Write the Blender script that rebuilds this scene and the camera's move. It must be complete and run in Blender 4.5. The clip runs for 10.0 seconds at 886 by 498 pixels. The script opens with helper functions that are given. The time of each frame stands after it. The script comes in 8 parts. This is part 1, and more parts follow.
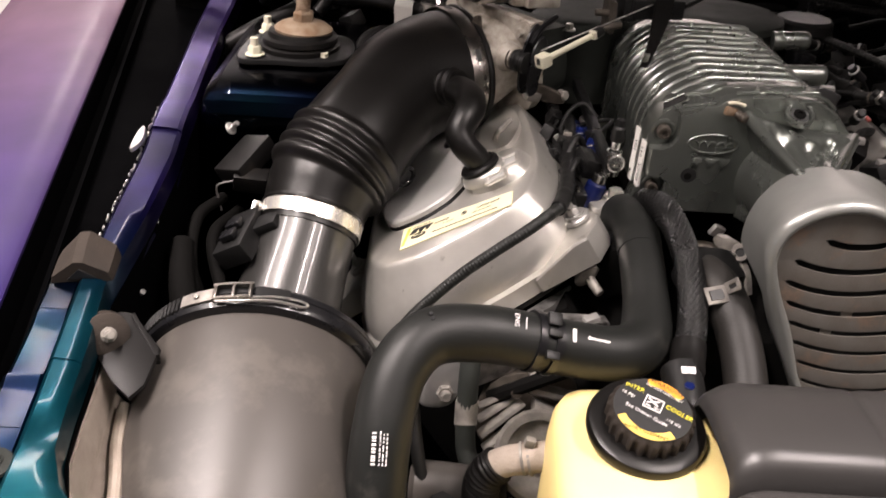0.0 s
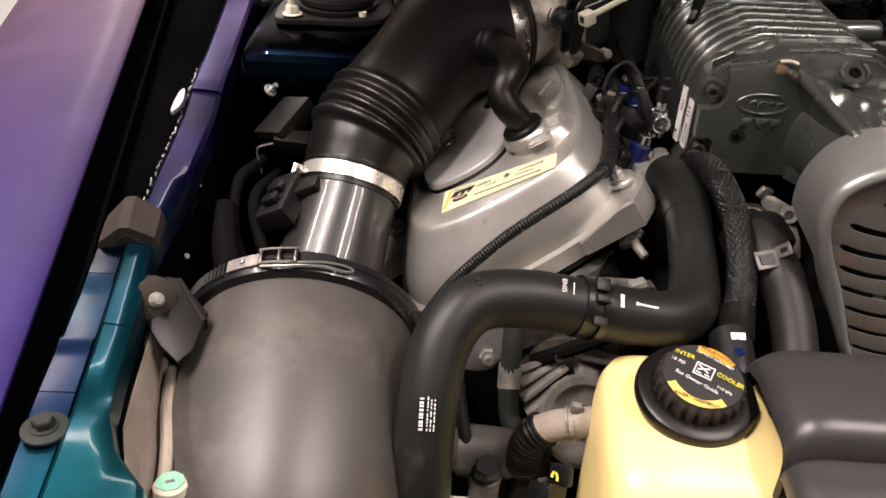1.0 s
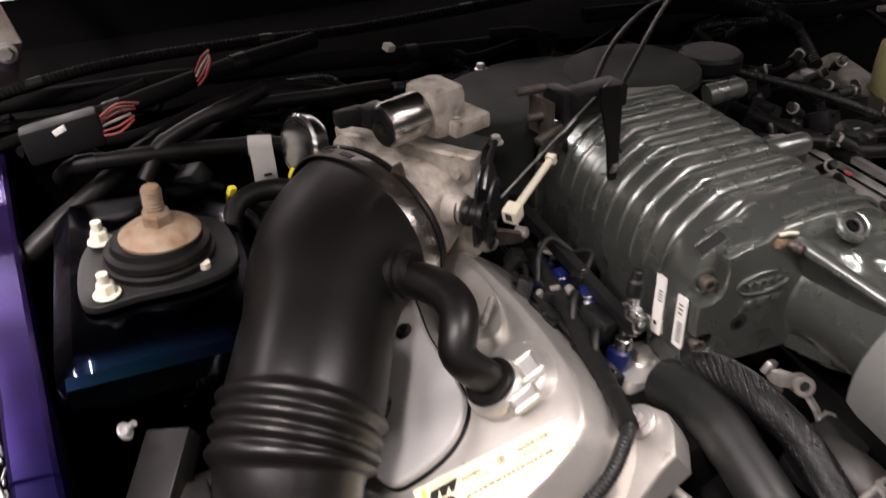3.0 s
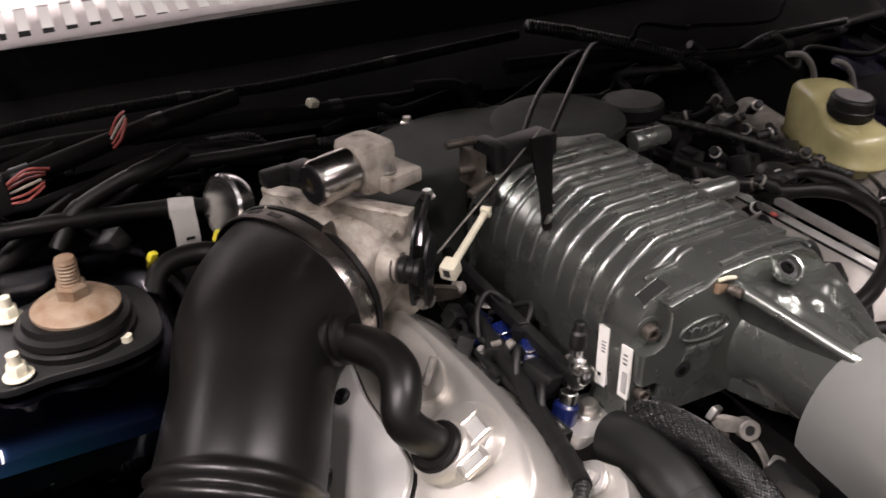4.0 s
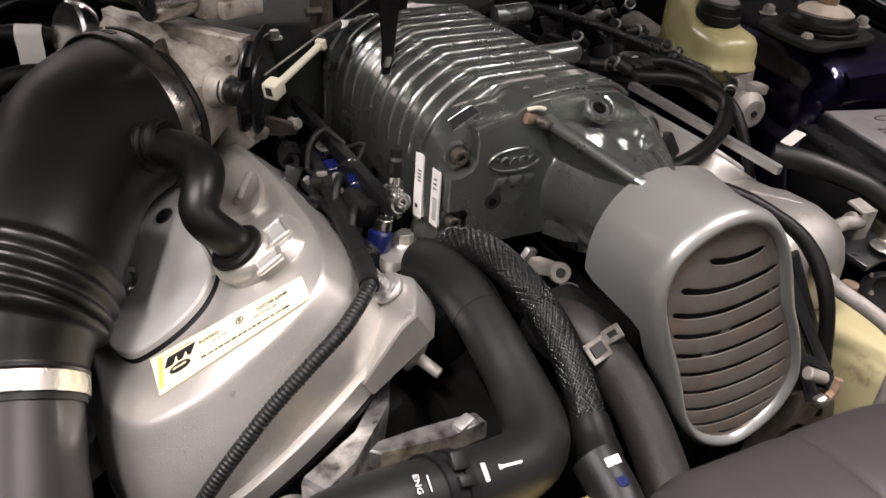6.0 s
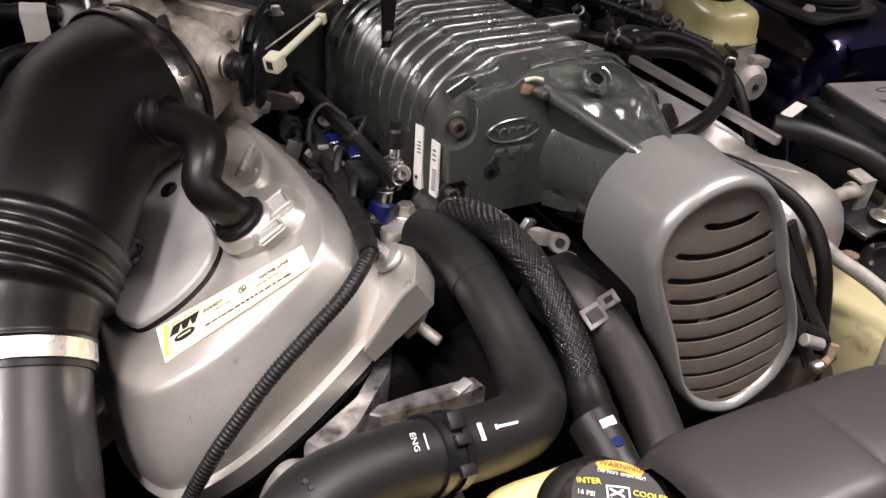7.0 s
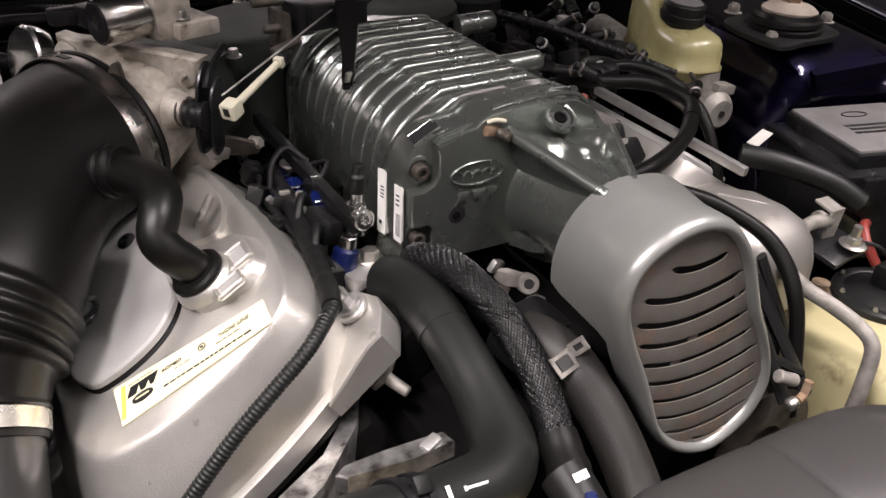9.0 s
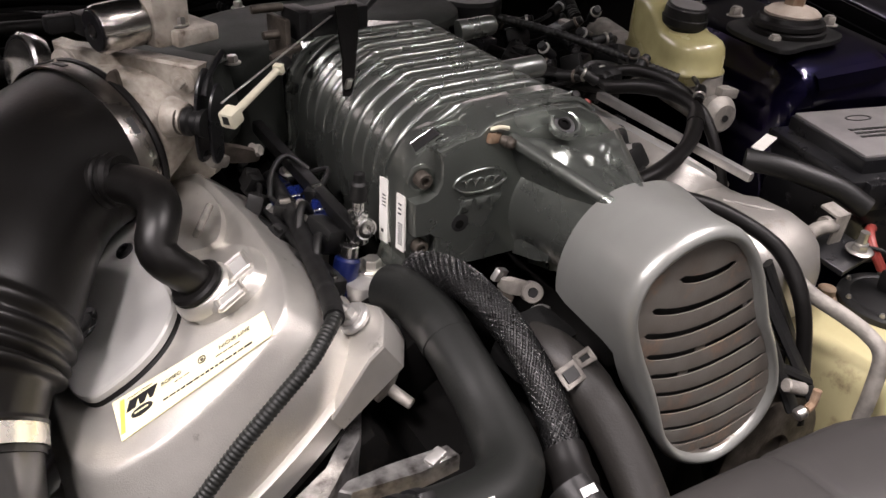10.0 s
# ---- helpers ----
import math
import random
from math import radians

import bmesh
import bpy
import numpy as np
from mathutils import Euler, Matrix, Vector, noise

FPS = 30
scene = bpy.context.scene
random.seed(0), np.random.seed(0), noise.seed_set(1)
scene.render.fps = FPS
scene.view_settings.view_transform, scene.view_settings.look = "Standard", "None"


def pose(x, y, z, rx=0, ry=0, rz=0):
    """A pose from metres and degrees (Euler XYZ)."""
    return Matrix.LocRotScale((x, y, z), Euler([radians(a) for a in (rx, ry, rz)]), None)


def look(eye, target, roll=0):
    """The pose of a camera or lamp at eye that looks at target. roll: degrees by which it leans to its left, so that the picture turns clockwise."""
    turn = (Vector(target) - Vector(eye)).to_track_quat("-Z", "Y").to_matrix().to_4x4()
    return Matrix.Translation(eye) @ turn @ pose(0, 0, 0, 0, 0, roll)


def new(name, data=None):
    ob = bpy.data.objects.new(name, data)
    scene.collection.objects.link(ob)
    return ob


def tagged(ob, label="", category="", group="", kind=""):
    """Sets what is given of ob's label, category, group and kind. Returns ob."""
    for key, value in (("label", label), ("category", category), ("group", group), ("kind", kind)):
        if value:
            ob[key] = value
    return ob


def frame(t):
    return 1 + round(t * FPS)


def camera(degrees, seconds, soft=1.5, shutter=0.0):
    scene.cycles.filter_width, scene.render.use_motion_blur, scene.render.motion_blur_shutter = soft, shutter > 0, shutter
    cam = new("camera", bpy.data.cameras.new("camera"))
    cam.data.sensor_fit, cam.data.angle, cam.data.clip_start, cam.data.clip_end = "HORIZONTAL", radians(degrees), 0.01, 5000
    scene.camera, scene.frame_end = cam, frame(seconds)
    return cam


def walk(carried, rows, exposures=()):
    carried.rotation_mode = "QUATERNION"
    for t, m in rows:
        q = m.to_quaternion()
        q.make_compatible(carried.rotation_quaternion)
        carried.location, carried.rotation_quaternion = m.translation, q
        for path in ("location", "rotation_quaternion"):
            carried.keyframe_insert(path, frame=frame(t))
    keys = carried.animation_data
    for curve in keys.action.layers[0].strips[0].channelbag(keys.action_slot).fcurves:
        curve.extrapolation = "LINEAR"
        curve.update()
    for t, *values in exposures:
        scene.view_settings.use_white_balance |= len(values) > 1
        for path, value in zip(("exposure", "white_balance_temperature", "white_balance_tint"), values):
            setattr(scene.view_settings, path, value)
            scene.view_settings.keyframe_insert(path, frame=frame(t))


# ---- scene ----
cam = camera(54.9, 10.0, soft=1.5, shutter=0.5)
PATH = [
    (0, (0.012, 0.002, 1.204), (0.005, 1.739, 0.212), 3.4),
    (0.5, (0.007, 0.003, 1.205), (-0.045, 1.697, 0.142), 2.6),
    (1, (-0.002, 0.01, 1.205), (-0.068, 1.691, 0.125), 2.3),
    (1.5, (-0.001, 0.056, 1.219), (-0.077, 1.745, 0.152), 2.6),
    (2, (-0.049, 0.152, 1.228), (-0.045, 1.86, 0.188), 0.4),
    (2.5, (-0.125, 0.259, 1.248), (0.294, 1.903, 0.188), -1.7),
    (3, (-0.147, 0.334, 1.287), (0.404, 1.926, 0.208), -2.5),
    (3.2, (-0.136, 0.36, 1.292), (0.424, 1.94, 0.2), -2.5),
    (4.3, (-0.152, 0.356, 1.268), (0.649, 1.918, 0.31), -1.6),
    (4.5, (-0.142, 0.341, 1.254), (0.675, 1.894, 0.296), -1.4),
    (5, (-0.115, 0.311, 1.222), (0.739, 1.819, 0.224), 1.0),
    (5.5, (-0.091, 0.269, 1.194), (0.759, 1.772, 0.186), 3.0),
    (6, (-0.081, 0.243, 1.182), (0.741, 1.754, 0.162), 3.7),
    (7.5, (-0.078, 0.226, 1.177), (0.714, 1.728, 0.119), 2.5),
    (8, (-0.069, 0.234, 1.181), (0.753, 1.732, 0.142), 2.2),
    (8.5, (-0.063, 0.24, 1.187), (0.782, 1.737, 0.165), 2.1),
    (9, (-0.061, 0.244, 1.189), (0.788, 1.744, 0.174), 2.1),
    (9.5, (-0.06, 0.252, 1.188), (0.793, 1.749, 0.174), 2.2),
    (10, (-0.059, 0.255, 1.189), (0.794, 1.755, 0.178), 1.9),
]
walk(cam, [(t, look(eye, target, roll)) for t, eye, target, roll in PATH],
     exposures=[(0, -0.42, 6900, 12), (0.6, -0.7, 7000, 12.5), (1.45, -0.76, 7000, 14), (2.0, -0.54, 6800, 13.5), (3.0, -0.3, 6650, 12.5), (4.6, -0.2, 6600, 13), (5.1, -0.34, 6600, 12), (6.5, -0.3, 6550, 11), (10, -0.29, 6500, 11)])

# ---- light: ceiling strip lamps of the workshop ----
world = bpy.data.worlds.new("world")
world.use_nodes = True
world.node_tree.nodes["Background"].inputs[0].default_value = (0.9, 0.92, 1.0, 1)
world.node_tree.nodes["Background"].inputs[1].default_value = 0.05
scene.world = world


def strip_lamp(x, y, length, width, watts, turn=0.0):
    data = bpy.data.lights.new("strip_lamp", "AREA")
    data.shape, data.size, data.size_y = "RECTANGLE", width, length
    data.energy, data.color = watts, (1.0, 0.912, 0.915)
    ob = new("strip_lamp", data)
    ob.location = (x, y, 3.0)
    ob.rotation_euler = (0, 0, radians(turn))
    return ob


for ly, row in ((-2.2, (12, 18, 14, 7)), (0.2, (105, 180, 120, 75)), (2.5, (26, 14, 10, 12)), (5.0, (120, 60, 20, 20))):
    for lx, watts in zip((-2.0, -0.9, 1.0, 1.9), row):
        strip_lamp(lx, ly, 1.2, 0.08, watts)

# ---- materials ----
def material(name, colour, rough=0.5, metal=0.0, second=None, scale=40.0, mix=0.5, bump=0.05, bump_scale=None, coat=0.0, spot=None, spot_scale=9.0, spot_at=0.62, rough_vary=0.12, spec=0.5):
    """A surface with a coarse change of tone, fine grain in the relief, and optional blotches of wear."""
    m = bpy.data.materials.new(name)
    m.use_nodes = True
    n, l = m.node_tree.nodes, m.node_tree.links
    b = n["Principled BSDF"]
    co = n.new("ShaderNodeTexCoord")
    big = n.new("ShaderNodeTexNoise")
    big.inputs["Scale"].default_value, big.inputs["Detail"].default_value = scale, 6
    l.new(co.outputs["Object"], big.inputs["Vector"])
    ramp = n.new("ShaderNodeMapRange")
    ramp.inputs["From Min"].default_value, ramp.inputs["From Max"].default_value = 0.35, 0.65
    ramp.inputs["To Max"].default_value = mix
    l.new(big.outputs["Fac"], ramp.inputs["Value"])
    col = n.new("ShaderNodeMix")
    col.data_type = "RGBA"
    second = second or tuple(c * 0.6 for c in colour)
    col.inputs[6].default_value, col.inputs[7].default_value = (*colour, 1), (*second, 1)
    l.new(ramp.outputs[0], col.inputs[0])
    last = col.outputs[2]
    if spot:
        sp = n.new("ShaderNodeTexNoise")
        sp.inputs["Scale"].default_value, sp.inputs["Detail"].default_value, sp.inputs["Roughness"].default_value = spot_scale, 8, 0.7
        l.new(co.outputs["Object"], sp.inputs["Vector"])
        edge = n.new("ShaderNodeMapRange")
        edge.inputs["From Min"].default_value, edge.inputs["From Max"].default_value = spot_at, spot_at + 0.1
        l.new(sp.outputs["Fac"], edge.inputs["Value"])
        over = n.new("ShaderNodeMix")
        over.data_type = "RGBA"
        over.inputs[7].default_value = (*spot, 1)
        l.new(edge.outputs[0], over.inputs[0])
        l.new(last, over.inputs[6])
        last = over.outputs[2]
    l.new(last, b.inputs["Base Color"])
    rr = n.new("ShaderNodeMapRange")
    rr.inputs["To Min"].default_value, rr.inputs["To Max"].default_value = max(0.02, rough - rough_vary), min(1, rough + rough_vary)
    l.new(big.outputs["Fac"], rr.inputs["Value"])
    l.new(rr.outputs[0], b.inputs["Roughness"])
    b.inputs["Metallic"].default_value, b.inputs["Specular IOR Level"].default_value = metal, spec
    b.inputs["Coat Weight"].default_value, b.inputs["Coat Roughness"].default_value = coat, 0.06
    if bump:
        fine = n.new("ShaderNodeTexNoise")
        fine.inputs["Scale"].default_value, fine.inputs["Detail"].default_value = bump_scale or scale * 12, 4
        l.new(co.outputs["Object"], fine.inputs["Vector"])
        bp = n.new("ShaderNodeBump")
        bp.inputs["Strength"].default_value, bp.inputs["Distance"].default_value = bump, 0.002
        l.new(fine.outputs["Fac"], bp.inputs["Height"])
        l.new(bp.outputs[0], b.inputs["Normal"])
    return m


def shift_paint(name, stops, lo, hi, rough=0.16, coat_rough=0.06, vary=0.16, metal=0.7, coat=1.0):
    """Colour-shifting car paint: hues that turn with view angle, laid along the car under a clear coat, with metal
    flake in it.
    """
    m = bpy.data.materials.new(name)
    m.use_nodes = True
    n, l = m.node_tree.nodes, m.node_tree.links
    b = n["Principled BSDF"]
    geo = n.new("ShaderNodeNewGeometry")
    xyz = n.new("ShaderNodeSeparateXYZ")
    l.new(geo.outputs["Position"], xyz.inputs[0])
    wob = n.new("ShaderNodeTexNoise")
    wob.inputs["Scale"].default_value = 7
    l.new(geo.outputs["Position"], wob.inputs["Vector"])
    add = n.new("ShaderNodeMath")
    add.operation = "MULTIPLY_ADD"
    add.inputs[1].default_value = vary
    l.new(wob.outputs["Fac"], add.inputs[0])
    l.new(xyz.outputs["Y"], add.inputs[2])
    rng = n.new("ShaderNodeMapRange")
    rng.inputs["From Min"].default_value, rng.inputs["From Max"].default_value = lo + vary / 2, hi + vary / 2
    l.new(add.outputs[0], rng.inputs["Value"])
    ramp = n.new("ShaderNodeValToRGB")
    while len(ramp.color_ramp.elements) < len(stops):
        ramp.color_ramp.elements.new(0.5)
    for e, (at, c) in zip(ramp.color_ramp.elements, stops):
        e.position, e.color = at, (*c, 1)
    l.new(rng.outputs[0], ramp.inputs[0])
    flake = n.new("ShaderNodeTexVoronoi")
    flake.inputs["Scale"].default_value = 2500
    l.new(geo.outputs["Position"], flake.inputs["Vector"])
    fl = n.new("ShaderNodeMix")
    fl.data_type = "RGBA"
    fl.blend_type = "OVERLAY"
    fl.inputs[0].default_value = 0.12
    l.new(ramp.outputs[0], fl.inputs[6])
    l.new(flake.outputs["Color"], fl.inputs[7])
    deep = n.new("ShaderNodeTexNoise")
    deep.inputs["Scale"].default_value, deep.inputs["Detail"].default_value = 16, 3
    l.new(geo.outputs["Position"], deep.inputs["Vector"])
    level = n.new("ShaderNodeMapRange")
    level.inputs["From Min"].default_value, level.inputs["From Max"].default_value = 0.3, 0.7
    level.inputs["To Min"].default_value, level.inputs["To Max"].default_value = 1 - vary, 1 + vary
    l.new(deep.outputs["Fac"], level.inputs["Value"])
    tone = n.new("ShaderNodeVectorMath")
    tone.operation = "SCALE"
    l.new(fl.outputs[2], tone.inputs[0])
    l.new(level.outputs[0], tone.inputs["Scale"])
    l.new(tone.outputs[0], b.inputs["Base Color"])
    b.inputs["Metallic"].default_value, b.inputs["Roughness"].default_value = metal, rough + 0.06
    b.inputs["Coat Weight"].default_value, b.inputs["Coat Roughness"].default_value = coat, coat_rough
    return m


